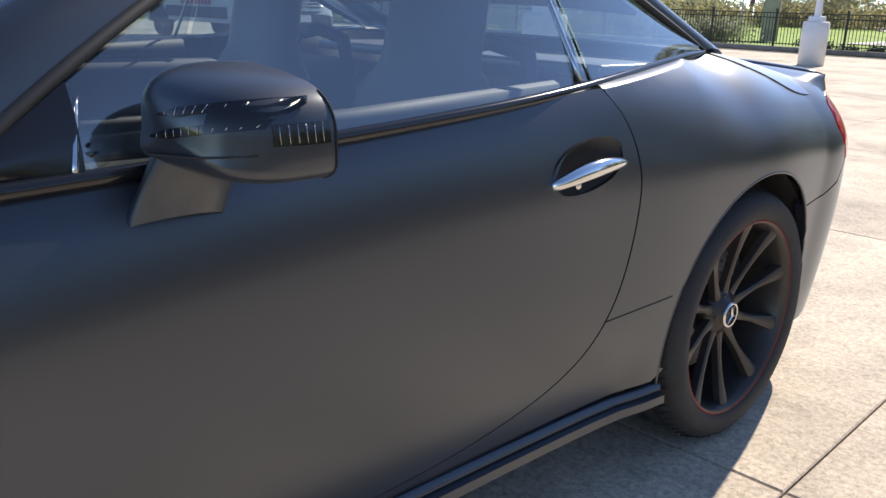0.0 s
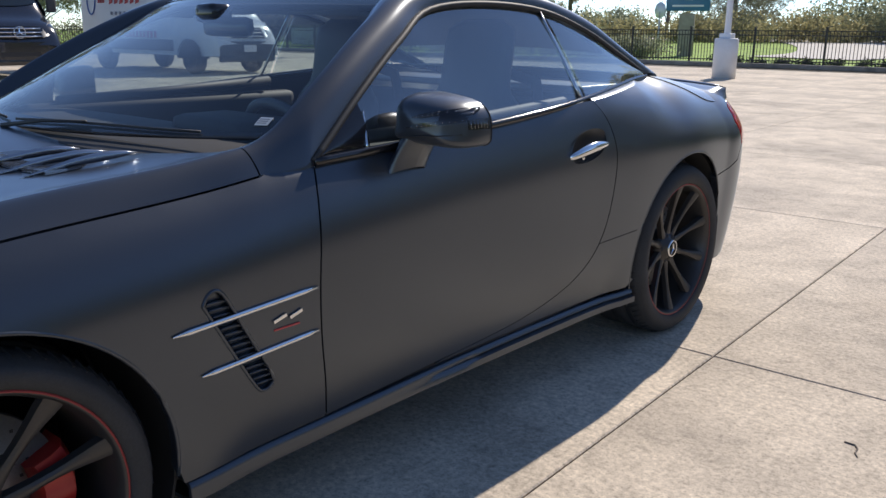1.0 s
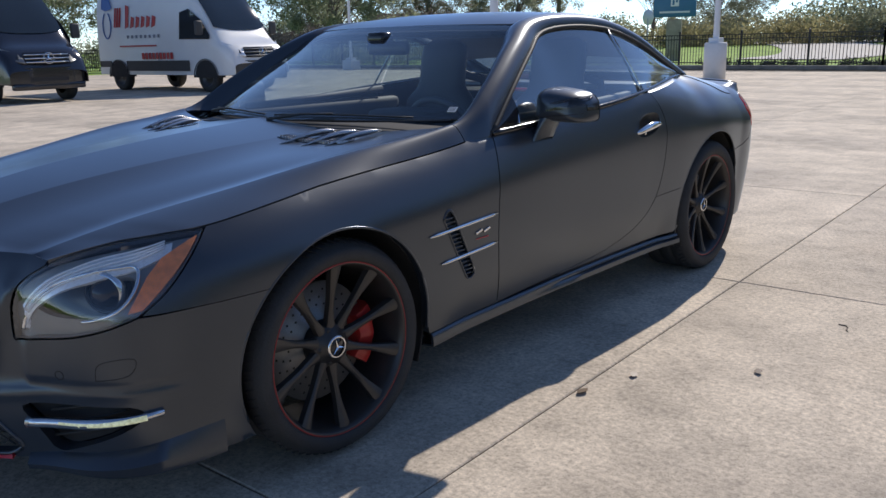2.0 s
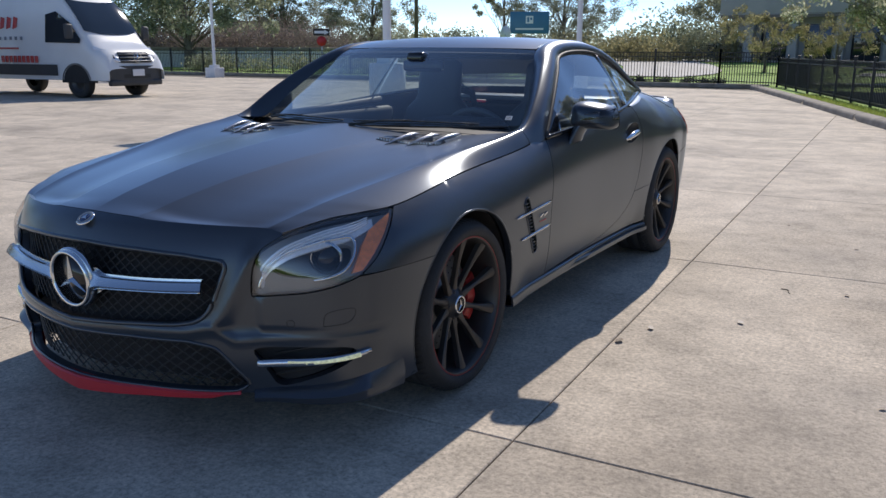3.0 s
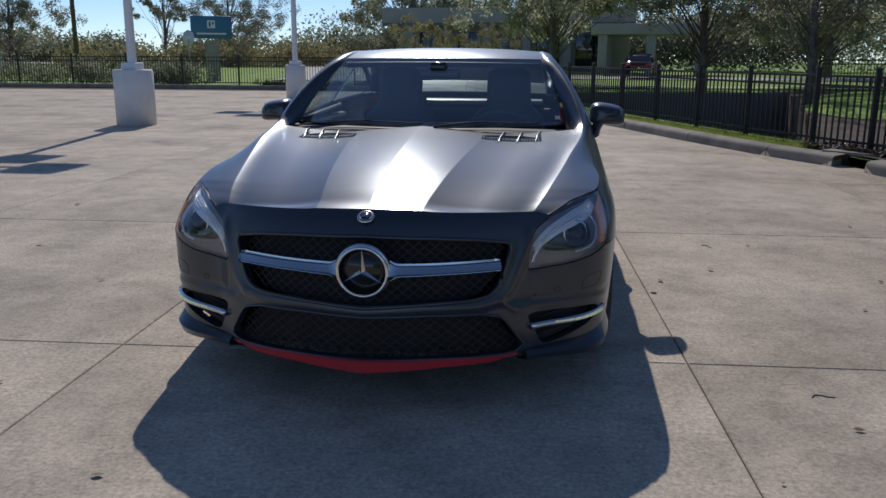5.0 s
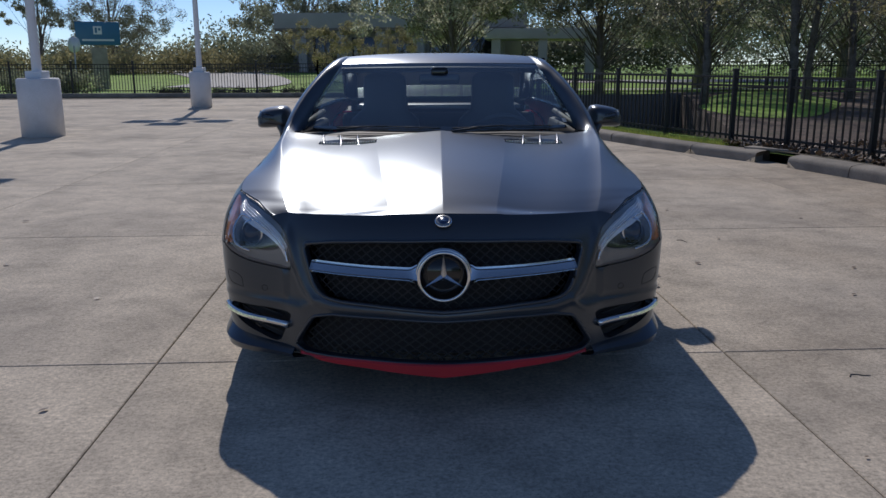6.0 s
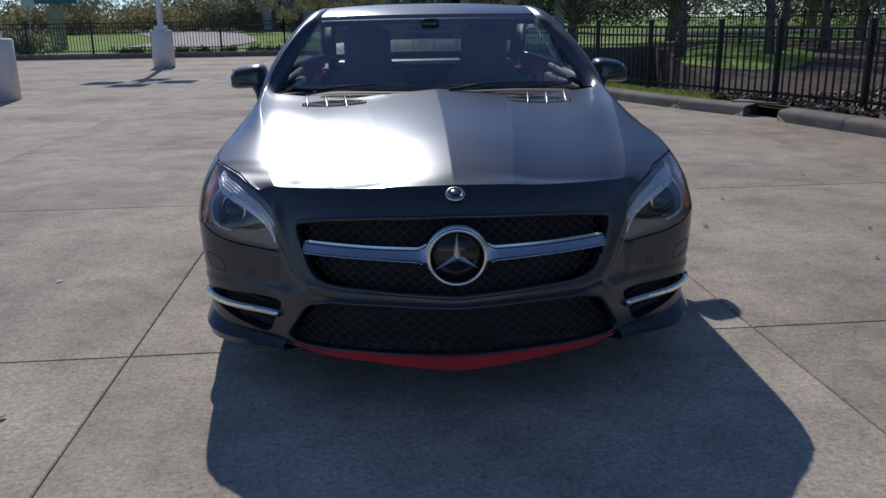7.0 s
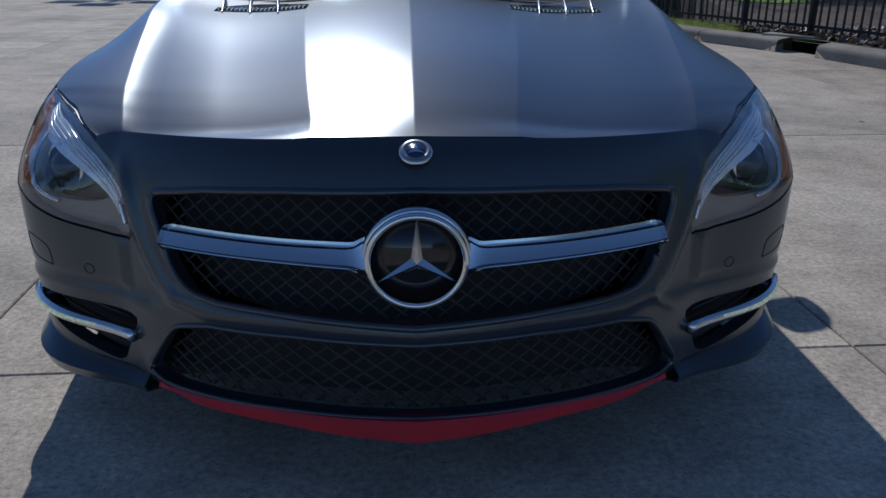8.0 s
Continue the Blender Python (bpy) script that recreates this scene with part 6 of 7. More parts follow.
def thicket(seed, pts, label, foliage, clumps, radius, per, size, height):
    """A band of shrubs: uneven leaf clumps along points."""
    rng = random.Random(seed)
    bm = bmesh.new()
    f = line(*[(x, y, 0) for x, y in pts])
    for k in range(clumps):
        c = f(rng.random())
        h = height * rng.uniform(0.35, 1.0)
        leaves(bm, c + Vector((rng.gauss(0, radius * 0.5), rng.gauss(0, radius * 0.5), h * 0.5)), max(h * 0.5, radius * rng.uniform(0.5, 1)), per, size, rng, 0.7)
    for v in bm.verts:
        v.co.z = max(v.co.z, 0.0)
    return tagged(finish("shrubs", bm, foliage, None, "", False), label, "shrubs", kind="stuff")


thicket(11, [(-34, 31), (-26, 31), (-18, 31.5), (-15, 32)], "dark shrubs behind the rear fence", LEAF_DARK, 110, 0.8, 170, 0.06, 1.5)
thicket(12, [(-84, 52), (-64, 50), (-52, 52), (-43, 57)], "brown bare brushwood behind the fence", LEAF_BARE, 210, 2.2, 420, 0.075, 5.0)
thicket(13, [(-38, 62), (-25, 66), (-14, 70), (-6, 76)], "distant mixed green scrub", LEAF_YELLOW, 130, 2.0, 220, 0.13, 3.2)
thicket(14, [(-24, 92), (-12, 96), (2, 92), (20, 84), (44, 72)], "distant dark woods", LEAF_DARK, 170, 4.0, 260, 0.22, 7.5)
thicket(15, [(-120, 70), (-90, 80), (-60, 90), (-30, 98)], "distant dark woods", LEAF_DARK, 200, 3.0, 220, 0.24, 4.6)
thicket(16, [(6, 92), (30, 84), (56, 66), (78, 36), (84, 0)], "dark trees behind the lawn", LEAF_DARK, 220, 4.0, 280, 0.22, 9.5)
thicket(19, [(24, 24), (19, 12), (18, 0), (19, -12), (17, -26)], "leafy trees standing on past the pond", LEAF_DARK, 130, 2.6, 200, 0.16, 8.5)
thicket(18, [(-46, 30), (-46, 15), (-47, 0), (-48, -20)], "dark shrubs beyond the far fence", LEAF_DARK, 130, 1.4, 170, 0.09, 2.6)
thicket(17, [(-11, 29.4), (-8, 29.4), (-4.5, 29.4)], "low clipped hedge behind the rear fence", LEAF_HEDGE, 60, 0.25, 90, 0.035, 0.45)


rng = random.Random(31)
bm = bmesh.new()
for k in range(14000):
    p, n = kerb_at(0.12 + 0.36 * rng.random())
    q = p + n * (0.22 + 0.55 * rng.random() ** 1.5) + Vector((0, 0, 0.115))
    a = rng.uniform(0, 6.28)
    w = Vector((math.cos(a), math.sin(a), 0)) * 0.004
    tip = q + Vector((rng.gauss(0, 0.025), rng.gauss(0, 0.025), rng.uniform(0.03, 0.085)))
    bm.faces.new([bm.verts.new(q - w), bm.verts.new(q + w), bm.verts.new(tip)])
tagged(finish("grass", bm, BLADE, None, "", False), "sunlit grass blades along the kerb", "grass", kind="stuff")


# ---- light poles ----
def light_pole(x, y, base_r, base_h, pole_r, height, heads, square=False, turn=0.0):
    t = tagged(holder("light_pole", x, y, 0, turn), "white light pole on a white painted concrete pedestal", "light pole", "light poles of the lot")
    if square:
        part("pedestal", box(boxed(0, 0, 0.22, 0.62, 0.62, 0.46, 0.03), 0, 0, 0.50, 0.34, 0.34, 0.14, 0.02), POLE_WHITE, t)
    else:
        part("pedestal", lathe([(0.0, -0.05), (base_r, -0.05), (base_r, base_h - 0.03), (base_r - 0.03, base_h), (0.0, base_h)], 40, "z"), POLE_WHITE, t)
        part("base_cover", boxed(0, 0, base_h + 0.06, pole_r * 3.6, pole_r * 3.6, 0.13, 0.02), POLE_METAL, t)
    part("pole", lathe([(pole_r, base_h if not square else 0.5), (pole_r * 0.7, height)], 20, "z"), POLE_METAL, t)
    for k, (dx, dy) in enumerate(heads):
        a = math.degrees(math.atan2(dy, dx))
        m = pose(0, 0, height - 0.15, 0, 0, a)
        part("arm", boxed(0.25, 0, 0, 0.5, 0.07, 0.07, 0.01, m), POLE_METAL, t)
        hd = part("lamp_head", boxed(0.80, 0, 0.02, 0.72, 0.74, 0.16, 0.03, m), LAMP_HEAD, t)
        part("lamp_glass", boxed(0.80, 0, -0.068, 0.58, 0.60, 0.02, 0.005, m), SIGN_WHITE, hd)
    return t


light_pole(-7.05, 11.15, 0.36, 1.02, 0.085, 5.0, [(1, 0), (-1, 0), (0, 1), (0, -1)])
light_pole(-6.9, 20.9, 0.30, 1.02, 0.085, 5.0, [(1, 0), (-1, 0), (0, 1), (0, -1)])
light_pole(-27.0, 26.0, 0.3, 0.5, 0.075, 5.0, [(1, 0), (-1, 0), (0, 1), (0, -1)], True)
up = tagged(holder("utility_pole", -31.0, 50.0), "tall brown utility pole behind the fence", "utility pole")
part("pole", tubed([(0, 0, 0), (0, 0, 11)], [0.16, 0.12], 10), WOOD_POLE, up)


# ---- vans ----
def van(x, y, rz, paint, label, dark):
    """A high-roofed delivery van, nose along +x, standing on its wheels."""
    t = tagged(holder("van", x, y, 0, rz), label, "van", "parked vans")
    L0, L1, W = -4.55, 0.95, 0.97
    ROOF = curve((L0, 2.62), (-4.3, 2.70), (-1.2, 2.72), (-0.75, 2.60), (-0.35, 2.25), (0.05, 1.80), (0.28, 1.48), (0.45, 1.30), (0.75, 1.12), (0.92, 0.86), (0.95, 0.70))

    def skin(u, v):
        px = L0 + (L1 - L0) * u
        top = ROOF(px)
        fr = smooth(0.35, 0.97, px)
        w = W * (1 - 0.10 * fr ** 2)
        ang = math.pi * v
        n = 0.22 if px < -0.5 else 0.22 + 0.14 * smooth(-0.5, 0.3, px)
        cy = math.copysign(abs(math.cos(ang)) ** n, math.cos(ang)) * w
        cz = 0.42 + (top - 0.42) * abs(math.sin(ang)) ** 0.30
        taper = 1 - 0.10 * max(0.0, (cz - 1.1) / 1.6)
        return Vector((px, cy * taper, cz))
    body = part("body", grid(skin, 60, 40, 0.02, True), paint, t)
    part("nose", grid(lambda u, v: Vector((0.955 - 0.10 * abs(2 * u - 1) ** 3, (2 * u - 1) * 0.86, 0.40 + 0.36 * v)), 20, 4, 0.05, False), VAN_PLASTIC if not dark else paint, t, "front bumper")
    part("floor", boxed(-1.8, 0, 0.46, 5.3, 1.75, 0.10, 0.02), DARK, t)

    def flank(s, outline, lift, name, m, label=""):
        pts = [(a, b) for a, b in outline]
        surf = lambda a, b: (a, (W * (1 - 0.10 * max(0.0, (b - 1.1) / 1.6)) + lift) * (1 - 0.10 * smooth(0.35, 0.97, a) ** 2), b)
        return part(name, trimmed(lambda a, b: surf(a, b), pts, (), 0.15, 0.01, 1 if s > 0 else 1) if s > 0 else (lambda bb: (bmesh.ops.scale(bb, vec=(1, -1, 1), verts=bb.verts), bmesh.ops.reverse_faces(bb, faces=bb.faces), bb)[2])(trimmed(lambda a, b: surf(a, b), pts, (), 0.15, 0.01)), m, t, label)
    for s in (-1, 1):
        flank(s, [(-0.95, 1.30), (-0.90, 1.95), (-0.55, 2.02), (-0.10, 1.75), (0.22, 1.38), (0.20, 1.28)], 0.006, "cab_window", DARK_GLASS, "dark cab window")
        flank(s, [(-3.25, 0.52), (-3.25, 0.78), (-0.60, 0.78), (-0.60, 0.52)], 0.014, "side_moulding", VAN_PLASTIC, "grey side moulding")
        flank(s, [(-4.5, 0.62), (-4.5, 0.78), (-3.95, 0.78), (-3.95, 0.62)], 0.014, "side_moulding", VAN_PLASTIC)
        part("van_mirror", boxed(0.10, s * 1.17, 1.55, 0.10, 0.20, 0.34, 0.04), VAN_PLASTIC, t)
        def lampf(u, v, s=s):
            """A lamp that sweeps from beside the grille up round the corner of the nose."""
            q = 0.50 + 0.34 * u
            px = 0.955 - 0.34 * max(0.0, (q - 0.42) / 0.42) ** 2.2 - 0.13 * v
            return Vector((px + 0.012, s * (q + 0.05 * u), 0.86 + 0.10 * u + (0.20 + 0.06 * u) * v * (0.75 + 0.25 * u)))
        hl = part("headlamp", grid(lampf, 12, 8, 0.03, s < 0), LAMP_BRIGHT if not dark else LAMP_GREY, t, "headlamp")
        part("lamp_eye", grid(lambda u, v: lampf(0.25 + 0.4 * u, 0.22 + 0.45 * v) + Vector((0.006, 0, 0)), 6, 5, 0.004, s < 0), DARK_GLASS, hl)
        for wx in (0.0, -3.66 if not dark else -3.66):
            wh = part("wheel", lathe([(0.21, 0.10), (0.24, 0.115), (0.33, 0.11), (0.352, 0.08), (0.352, -0.08), (0.30, -0.11), (0.20, -0.10)], 32, "x"), RUBBER, t, "van wheel")
            wh.matrix_world = pose(x, y, 0, 0, 0, rz) @ pose(wx, s * 0.84, 0.352, 0, 0, s * 90)
            part("rim", lathe([(0.0, 0.05), (0.06, 0.06), (0.09, 0.03), (0.17, 0.06), (0.21, 0.10)], 24, "x"), LAMP_GREY if dark else RIM, wh)
            part("wheel_arch", grid(lambda u, v: Vector((wx + 0.46 * math.cos(math.pi * u) * (1 - 0.0 * v), s * (0.985 - 0.2 * v), 0.36 + 0.44 * math.sin(math.pi * u))), 16, 2, 0.02, s > 0), VAN_PLASTIC, t)
            # A flat dark half-disc on the flank stands in for the arch's shade.
            part("arch_shadow", trimmed(lambda a, b: (a, 0.978, b), arc(wx, 0.36, 0.43, 0, 180) , (), 0.15, 0.0) if s > 0 else (lambda bb: (bmesh.ops.scale(bb, vec=(1, -1, 1), verts=bb.verts), bmesh.ops.reverse_faces(bb, faces=bb.faces), bb)[2])(trimmed(lambda a, b: (a, 0.978, b), arc(wx, 0.36, 0.43, 0, 180), (), 0.15, 0.0)), DARK, t, "dark sheet for the shade in the wheel arch")

    def glassf(u, v):
        w = 2 * u - 1
        px = 0.28 - 0.63 * v - 0.10 * abs(w) ** 3
        return Vector((px + 0.012, 0.80 * w * (1 - 0.07 * v), ROOF(px) + 0.016 - 0.05 * abs(w) ** 4))
    part("windscreen", grid(glassf, 16, 10, 0.01, False), DARK_GLASS, t, "dark windscreen")
    part("grille", grid(lambda u, v: Vector((0.955 - 0.03 * abs(2 * u - 1) ** 2 - 0.10 * v, 0.50 * (2 * u - 1) * (1 - 0.08 * v), 0.84 + 0.24 * v)), 14, 4, 0.03, False), GLOSS_BLACK, t, "black grille")
    for k in range(3):
        part("grille_bar", tubed([(0.975 - 0.033 * k - 0.03 * q * q, 0.48 * q, 0.875 + 0.08 * k) for q in (-1, -0.5, 0, 0.5, 1)], 0.014, 6), CHROME if dark else LAMP_GREY, t)
    st = part("emblem", star_mesh(0.11, 0.02, 0.02), CHROME, t, "chrome star emblem", False)
    st.matrix_world = pose(x, y, 0, 0, 0, rz) @ pose(0.985, 0, 0.955)
    rg = part("emblem_ring", lathe([(0.105, 0.0), (0.125, 0.004), (0.115, 0.016), (0.105, 0.0)], 28), CHROME, t)
    rg.matrix_world = pose(x, y, 0, 0, 0, rz) @ pose(0.985, 0, 0.955)
    if not dark:
        part("plate", boxed(0.985, 0, 0.60, 0.02, 0.36, 0.16, 0.005), SIGN_WHITE, t, "pale number plate")
    part("skirt", boxed(0.88, 0, 0.36, 0.14, 1.6, 0.14, 0.04), paint if dark else VAN_PLASTIC, t)
    part("lower_grille", grid(lambda u, v: Vector((0.966 - 0.05 * abs(2 * u - 1) ** 2, 0.62 * (2 * u - 1), 0.47 + 0.09 * v)), 12, 2, 0.02, False), BLACK, t, "black lower grille")
    return t, flank


white, side_of = van(-17.25, 12.6, 4, VAN_WHITE, "white high-roof delivery van with red and blue lettering", False)
side_of(-1, [(-4.28, 2.16), (-4.24, 2.42), (-4.08, 2.50), (-3.92, 2.44), (-3.84, 2.24), (-3.78, 2.18), (-3.90, 2.12), (-4.10, 2.10)], 0.008, "side_picture", PRINT_BLUE, "blue printed cap shape")
ring_out = arc(-4.06, 1.72, 1.0, 115, 425, 26)
side_of(-1, [(-4.06 + (x + 4.06) * 0.20, 1.72 + (z - 1.72) * 0.36) for x, z in ring_out] + [(-4.06 + (x + 4.06) * 0.165, 1.72 + (z - 1.72) * 0.325) for x, z in reversed(ring_out)], 0.008, "side_picture", PRINT_BLUE, "blue printed oval outline")
for k in range(3):
    side_of(-1, [(-3.74 + 0.11 * k, 1.66), (-3.66 + 0.11 * k, 2.16), (-3.60 + 0.11 * k, 2.16), (-3.67 + 0.11 * k, 1.66)], 0.008, "lettering_bar", PRINT_RED, "red lettering bar")
for k in range(6):
    h = 2.22 if k == 0 else 1.92
    side_of(-1, [(-3.22 + 0.23 * k, 1.62), (-3.16 + 0.23 * k, h), (-3.03 + 0.23 * k, h - 0.04), (-3.08 + 0.23 * k, 1.66)], 0.008, "lettering_bar", PRINT_RED, "red lettering bar")
for k in range(8):
    side_of(-1, [(-3.15 + 0.19 * k, 1.36), (-3.15 + 0.19 * k, 1.44), (-3.08 + 0.19 * k, 1.44), (-3.08 + 0.19 * k, 1.36)], 0.008, "lettering_bar", PRINT_GREY, "small grey lettering bar")
side_of(-1, [(-3.5, 1.14), (-3.5, 1.18), (-1.9, 1.18), (-1.9, 1.14)], 0.008, "lettering_line", PRINT_RED, "thin red line")
for k in range(9):
    side_of(-1, [(-2.55 + 0.15 * k, 0.82), (-2.55 + 0.15 * k, 0.98), (-2.45 + 0.15 * k, 0.98), (-2.45 + 0.15 * k, 0.82)], 0.008, "number_bar", PRINT_RED, "red bar")
white.scale = (1.13, 1.10, 1.10)
black_van, _ = van(-18.45, 7.35, 4, VAN_BLACK, "glossy black delivery van with chrome star", True)
black_van.scale = (1.10, 1.10, 1.08)


# ---- far cars, signs, buildings ----
def far_car(x, y, rz, paint, label):
    t = tagged(holder("parked_car", x, y, rise(y) + 0.08, rz), label, "car", "parked cars far off")
    TOP = curve((-2.2, 0.75), (-2.1, 0.95), (-1.5, 1.0), (-0.9, 1.40), (0.4, 1.43), (1.1, 1.0), (2.0, 0.85), (2.2, 0.6))

    def skin(u, v):
        px = -2.2 + 4.4 * u
        a = math.pi * v
        w = 0.88 * (1 - 0.12 * abs(px / 2.2) ** 4)
        z = 0.28 + (TOP(px) - 0.28) * abs(math.sin(a)) ** 0.4
        return Vector((px, math.copysign(abs(math.cos(a)) ** 0.35, math.cos(a)) * w * (1 - 0.22 * max(0, z - 0.9) / 0.5), z))
    part("body", grid(skin, 36, 20, 0.02, True), paint, t)
    for s in (-1, 1):
        part("window", (lambda bb: (bmesh.ops.scale(bb, vec=(1, s, 1), verts=bb.verts), bb)[1])(trimmed(lambda a, b: (a, 0.89 * (1 - 0.22 * max(0, b - 0.9) / 0.5) + 0.004, b), [(-1.35, 0.98), (-0.85, 1.33), (0.35, 1.35), (0.95, 1.0)], (), 0.2, 0.01)), DARK_GLASS, t, "dark side windows")
        for wx in (-1.35, 1.35):
            w = part("wheel", lathe([(0.0, 0.06), (0.2, 0.08), (0.32, 0.09), (0.33, 0.0), (0.32, -0.1)], 20), RUBBER, t)
            w.matrix_world = pose(x, y, rise(y) + 0.08, 0, 0, rz) @ pose(wx, s * 0.82, 0.33, 0, 0, s * 90)
        part("tail_lamp", boxed(-2.16, s * 0.62, 0.80, 0.06, 0.34, 0.14, 0.02), TAIL_RED, t, "red tail lamp")
    part("rear_window", grid(lambda u, v: Vector((-1.52 + 0.60 * v, (2 * u - 1) * (0.68 - 0.12 * v), 1.02 + 0.385 * v)), 6, 4, 0.01), DARK_GLASS, t)
    part("front_window", grid(lambda u, v: Vector((1.12 - 0.68 * v, (2 * u - 1) * (0.70 - 0.12 * v), 1.02 + 0.41 * v)), 6, 4, 0.01, True), DARK_GLASS, t)
    return t


far_car(-15.0, 72.0, 175, CAR_BLUE, "blue saloon parked beyond the drive")
far_car(-11.2, 75.5, 170, CAR_GREY, "silver saloon parked beyond the drive")
far_car(-8.6, 79.0, 170, SIGN_WHITE, "white saloon parked beyond the drive")
far_car(6.4, 50.0, 80, CAR_RED, "dark red saloon seen from behind on the road")

sg = tagged(holder("monument_sign", -17.1, 39.5, 0, 22), "blue sign panel with a white mark on a stone base", "sign")
part("base", boxed(0, 0, 1.0, 0.75, 0.4, 2.1, 0.03), SIGN_STONE, sg)
pn = part("panel", boxed(0, 0, 2.75, 2.1, 0.3, 1.15, 0.04), SIGN_BLUE, sg)
part("mark", box(boxed(0.0, -0.156, 2.90, 0.40, 0.012, 0.40, 0), 0, 0, 2.9, 0.01, 0.01, 0.01), SIGN_WHITE, pn, "white square mark", False)
part("mark_inset", box(boxed(-0.07, -0.164, 2.90, 0.10, 0.008, 0.26, 0), 0.09, -0.164, 2.95, 0.10, 0.008, 0.12), SIGN_BLUE, pn, "", False)
part("lettering_bar", boxed(0, -0.156, 2.42, 1.5, 0.012, 0.09, 0), SIGN_WHITE, pn, "white lettering bar", False)

ow = tagged(holder("one_way_sign", -24.1, 30.4, 0, 35), "black and white arrow sign above a red sign on a post", "sign")
part("post", boxed(0, 0, 1.1, 0.06, 0.06, 2.3), LAMP_HEAD, ow)
pl = part("arrow_plate", boxed(0, -0.04, 2.12, 0.80, 0.02, 0.32, 0.004), SIGN_BLACK, ow)
b = bmesh.new()
f = [b.verts.new((px, -0.053, pz)) for px, pz in ((-0.34, 2.06), (0.14, 2.06), (0.14, 2.00), (0.36, 2.12), (0.14, 2.24), (0.14, 2.18), (-0.34, 2.18))]
b.faces.new(f)
rim(b, -0.004)
part("arrow", b, SIGN_WHITE, pl, "white arrow", False)
part("red_plate", lathe([(0.0, 0.0), (0.25, 0.0), (0.25, 0.02)], 8, "x"), SIGN_RED, ow, "red plate").matrix_world = pose(-24.1, 30.4, 0, 0, 0, 35) @ pose(0, -0.05, 1.70, 0, 0, 90)
sp = tagged(holder("stop_sign", -17.3, 37.0, 0, 160), "white back of an octagonal road sign on a post", "sign")
part("post", boxed(0, 0, 1.05, 0.05, 0.05, 2.1), LAMP_HEAD, sp)
part("plate", lathe([(0.0, 0.0), (0.40, 0.0), (0.40, 0.02), (0.0, 0.02)], 8, "x"), SIGN_WHITE, sp).matrix_world = pose(-17.3, 37.0, 0, 0, 0, 70) @ pose(0, 0, 2.15)
s2 = tagged(holder("road_sign", 17.6, 27.5, 0, 20), "small red and white sign on a slim post", "sign")
part("post", boxed(0, 0, 1.3, 0.05, 0.05, 2.6), LAMP_HEAD, s2)
part("red_plate", boxed(0, -0.04, 2.75, 0.6, 0.02, 0.5, 0.05), SIGN_RED, s2)
part("white_plate", boxed(0, -0.04, 2.2, 0.42, 0.02, 0.55, 0.01), SIGN_WHITE, s2)


def building():
    t = tagged(holder("bank_building", -4.5, 70.0, 0, -4), "low beige stucco building with dark windows and a portico", "building")
    part("wall", boxed(2.0, 4.0, 2.6, 20.0, 8.0, 5.2, 0.03), STUCCO, t)
    part("roof_band", boxed(1.6, 3.4, 4.75, 21.6, 9.6, 1.3, 0.05), STUCCO, t)
    part("upper_wall", boxed(6.5, 5.0, 5.9, 8.0, 5.0, 1.7, 0.05), STUCCO_DARK, t)
    part("fascia", boxed(1.6, -1.46, 4.02, 21.4, 0.1, 0.25, 0.02), STUCCO_DARK, t)
    for k in range(6):
        part("column", boxed(-6.8 + 3.4 * k, -1.0, 2.05, 0.7, 0.7, 4.1, 0.03), STUCCO, t)
    for k in range(5):
        w = part("window", boxed(-5.1 + 3.4 * k, -0.03, 2.0, 2.0, 0.12, 2.8, 0.02), DARK_GLASS, t, "dark window")
        part("window_frame", boxed(-5.1 + 3.4 * k, -0.10, 2.0, 0.08, 0.06, 2.8), STUCCO_DARK, w)
    return t


building()
port = tagged(holder("carport", 8.6, 64.0, 0, -6), "beige drive-through canopy beside the building", "building")
part("roof", boxed(0, 0, 3.4, 9.0, 6.0, 0.8, 0.05), STUCCO, port)
for px in (-3.6, 0.0, 3.6):
    part("column", boxed(px, -2.4, 1.5, 0.7, 0.7, 3.0, 0.03), STUCCO, port)
wb = tagged(holder("warehouse", -66.0, 72.0, 0, 35), "white windowless warehouse behind the trees", "building")
part("wall", boxed(0, 0, 2.1, 9, 8, 4.2, 0.03), WHITE_WALL, wb)
part("roof", boxed(0, 0, 4.3, 9.3, 8.3, 0.25, 0.03), STUCCO_DARK, wb)
lw = tagged(holder("low_building", -44.0, 46.0, 0, 12), "long low pale building behind the fence", "building")
part("wall", boxed(0, 0, 0.6, 16, 6, 1.3, 0.03), WHITE_WALL, lw)
part("roof", boxed(0, 0, 1.35, 16.4, 6.4, 0.2, 0.03), STUCCO_DARK, lw)

# ---- small litter on the slabs ----
rng = random.Random(77)


def dry_leaf(x, y, size, turn):
    bm = bmesh.new()
    a, b = [], []
    for i in range(7):
        u = i / 6
        w = size * 0.28 * math.sin(math.pi * u) + 0.0005
        z = 0.003 + size * 0.16 * (u - 0.5) ** 2 + 0.002
        a.append(bm.verts.new((size * (u - 0.5), -w, z + 0.3 * w)))
        b.append(bm.verts.new((size * (u - 0.5), w, z)))
    for i in range(6):
        bm.faces.new((a[i], a[i + 1], b[i + 1], b[i]))
    o = tagged(finish("dry_leaf", bm, DRY_LEAF), "small dry brown leaf lying on the concrete", "leaf", "dry leaves on the lot")
    o.matrix_world = pose(x, y, 0.002, 0, 0, turn)


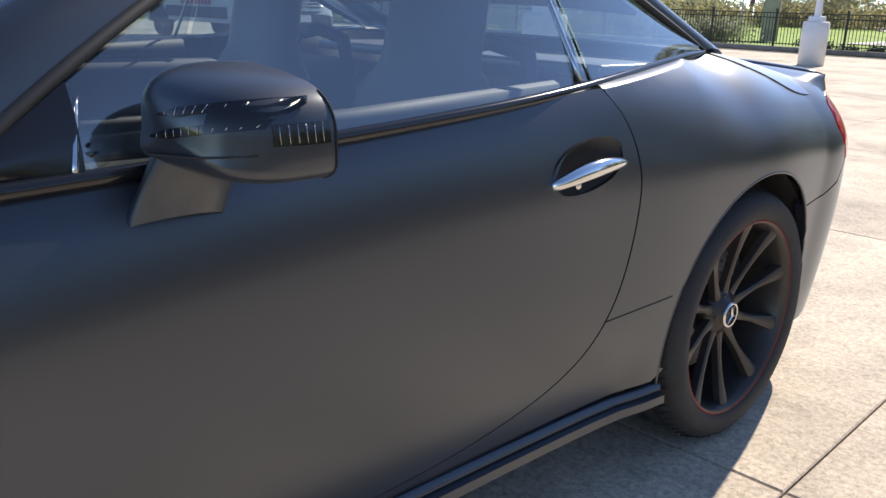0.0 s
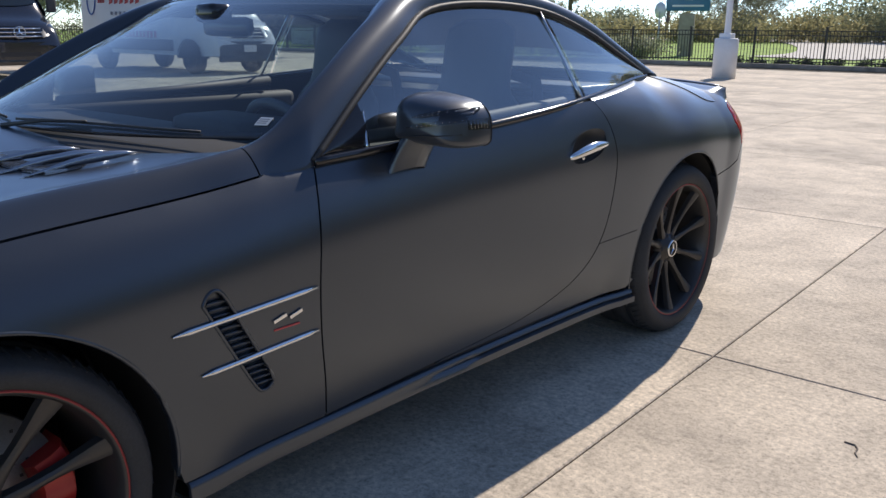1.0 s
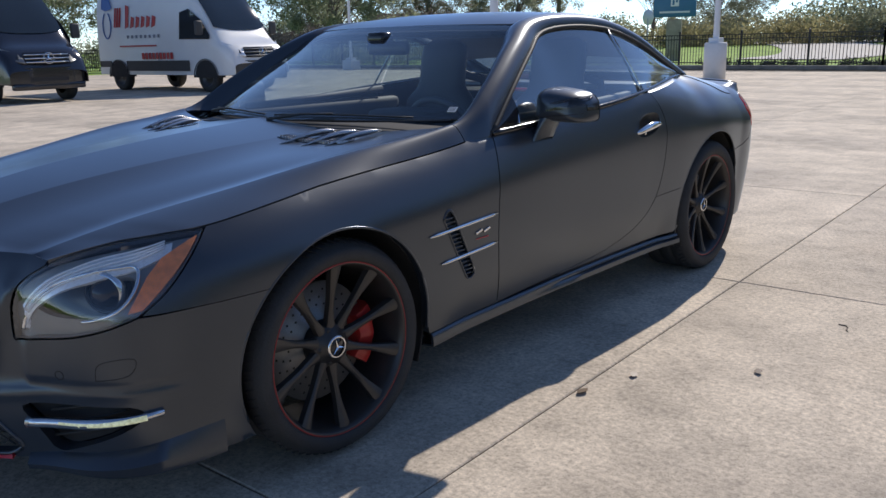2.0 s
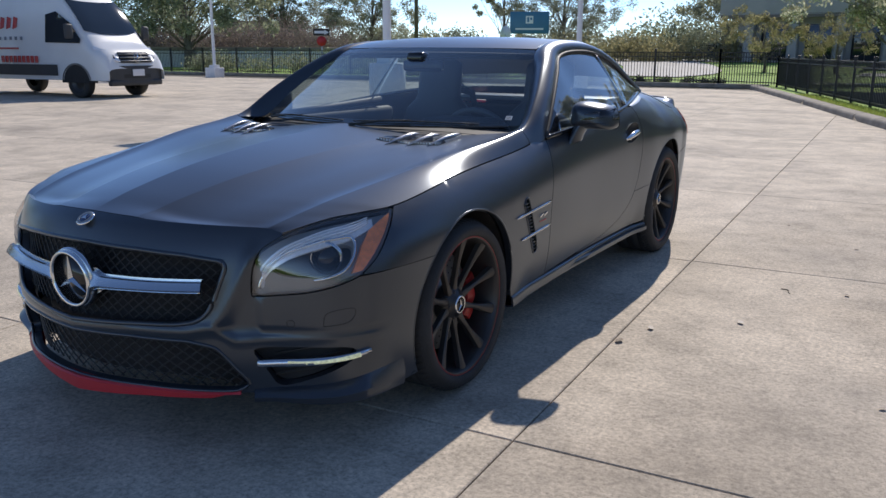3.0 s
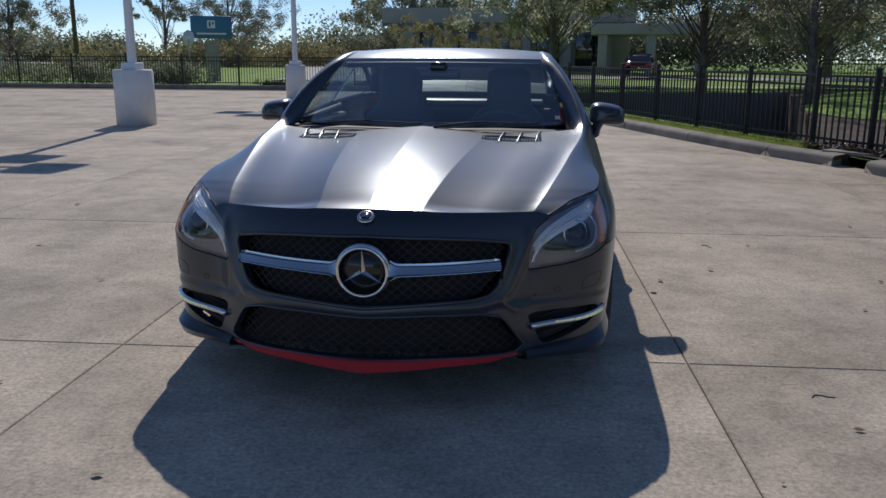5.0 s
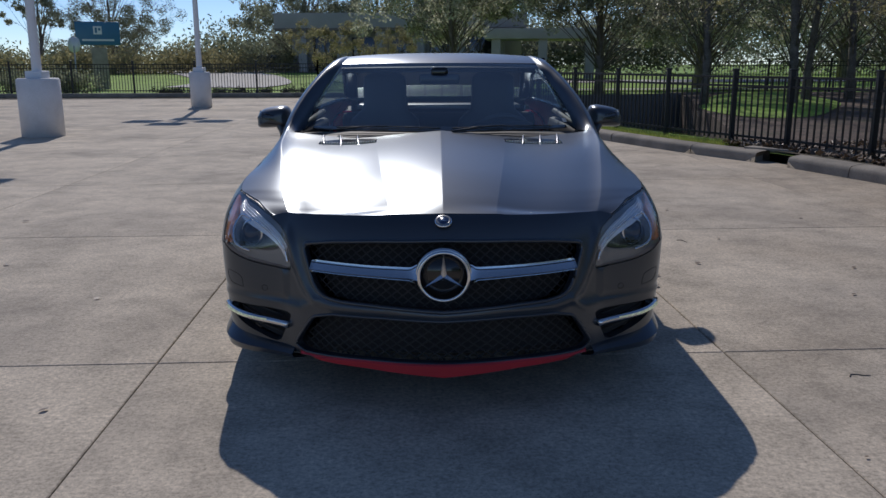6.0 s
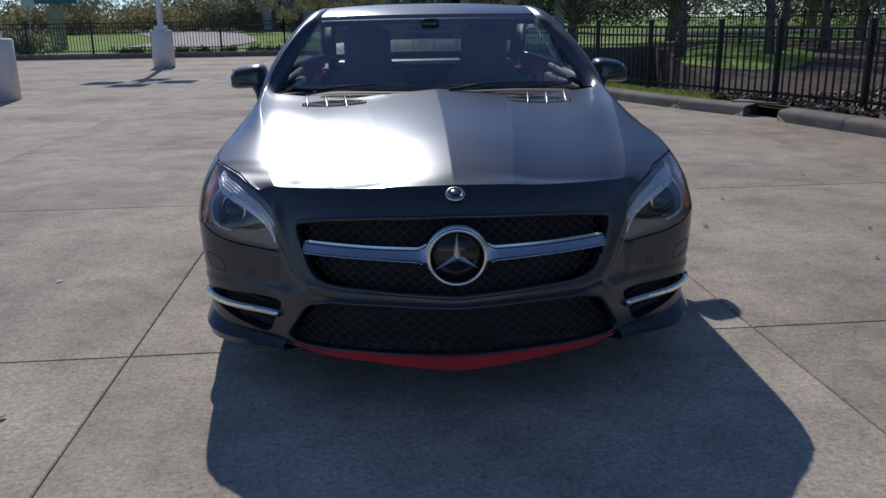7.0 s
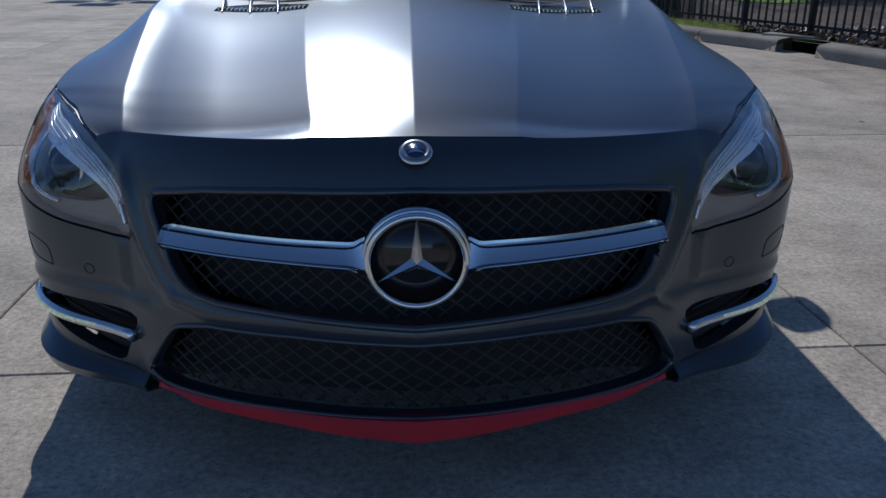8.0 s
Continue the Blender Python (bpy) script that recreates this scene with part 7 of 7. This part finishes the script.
for x, y, sz in ((1.32, 1.04, 0.05), (1.66, 1.34, 0.05), (1.25, 0.80, 0.06), (2.05, 2.1, 0.04), (2.3, 0.6, 0.035), (1.75, -0.9, 0.04), (2.4, -0.3, 0.05), (2.6, 1.2, 0.04), (-1.5, -0.9, 0.04), (-1.9, 0.6, 0.04), (-2.3, -0.2, 0.05), (-1.7, -1.2, 0.05), (-0.72, -1.55, 0.04), (-2.8, 1.4, 0.05), (2.0, 3.3, 0.04), (3.0, 2.9, 0.05), (-3.4, 2.9, 0.06), (1.5, 3.9, 0.04)):
    dry_leaf(x, y, sz, rng.uniform(0, 360))

for k in range(26):
    dry_leaf(rng.uniform(-4.5, 4.0), rng.uniform(-2.2, 7.0), rng.uniform(0.014, 0.026), rng.uniform(0, 360))


def twig(x, y, length, turn):
    o = tagged(finish("twig", tubed([(length * (u - 0.5), 0.02 * math.sin(5 * u), 0.002) for u in (0, 0.25, 0.5, 0.75, 1)], [0.0025, 0.003, 0.0025, 0.0025, 0.0015], 6), BARK), "short dark twig lying on the concrete", "twig", "twigs on the lot")
    o.matrix_world = pose(x, y, 0, 0, 0, turn)


twig(1.765, 2.03, 0.09, -40)
twig(1.72, -0.6, 0.09, 20)
twig(-2.2, -0.75, 0.12, 10)
twig(-1.75, -1.05, 0.10, 60)

# ---- concrete slabs ----
sb = boxed(0, 0, -0.06, SLAB_X - 0.0055, SLAB_Y - 0.0055, 0.12, 0)
es = [e for e in sb.edges if all(v.co.z > -0.01 for v in e.verts)]
bmesh.ops.bevel(sb, geom=es, offset=0.004, segments=1, affect="EDGES")
slab_me = bpy.data.meshes.new("slab")
sb.to_mesh(slab_me)
slab_me.materials.append(CONCRETE)
for i in range(-15, 2):
    for j in range(-4, 10):
        to_world = pose(1.262, -0.305, 0, 0, 0, 2.25) @ Matrix.Translation(((i + 0.5) * SLAB_X, (j + 0.5) * SLAB_Y, 0))
        near = sorted(LOT_EDGE, key=lambda e: (e[0] - to_world.translation).length)[0:9:4]
        reach = [(to_world @ Vector((sx * SLAB_X / 2, sy * SLAB_Y / 2, 0)) - p).dot(n) - 0.24 for p, n in near for sx in (-1, 1) for sy in (-1, 1)]
        me = slab_me
        if max(reach) > 0:
            cut = sb.copy()
            back = to_world.inverted()
            for p, n in near:
                bmesh.ops.bisect_plane(cut, geom=cut.verts[:] + cut.edges[:] + cut.faces[:], plane_co=back @ (p + n * 0.24), plane_no=back.to_3x3() @ n, clear_outer=True)
            if len(cut.faces) < 3:
                continue
            me = bpy.data.meshes.new("slab")
            cut.to_mesh(me)
            me.materials.append(CONCRETE)
        o = new("slab", me)
        o.parent = lot
        o.matrix_local = Matrix.Translation(((i + 0.5) * SLAB_X, (j + 0.5) * SLAB_Y, 0))
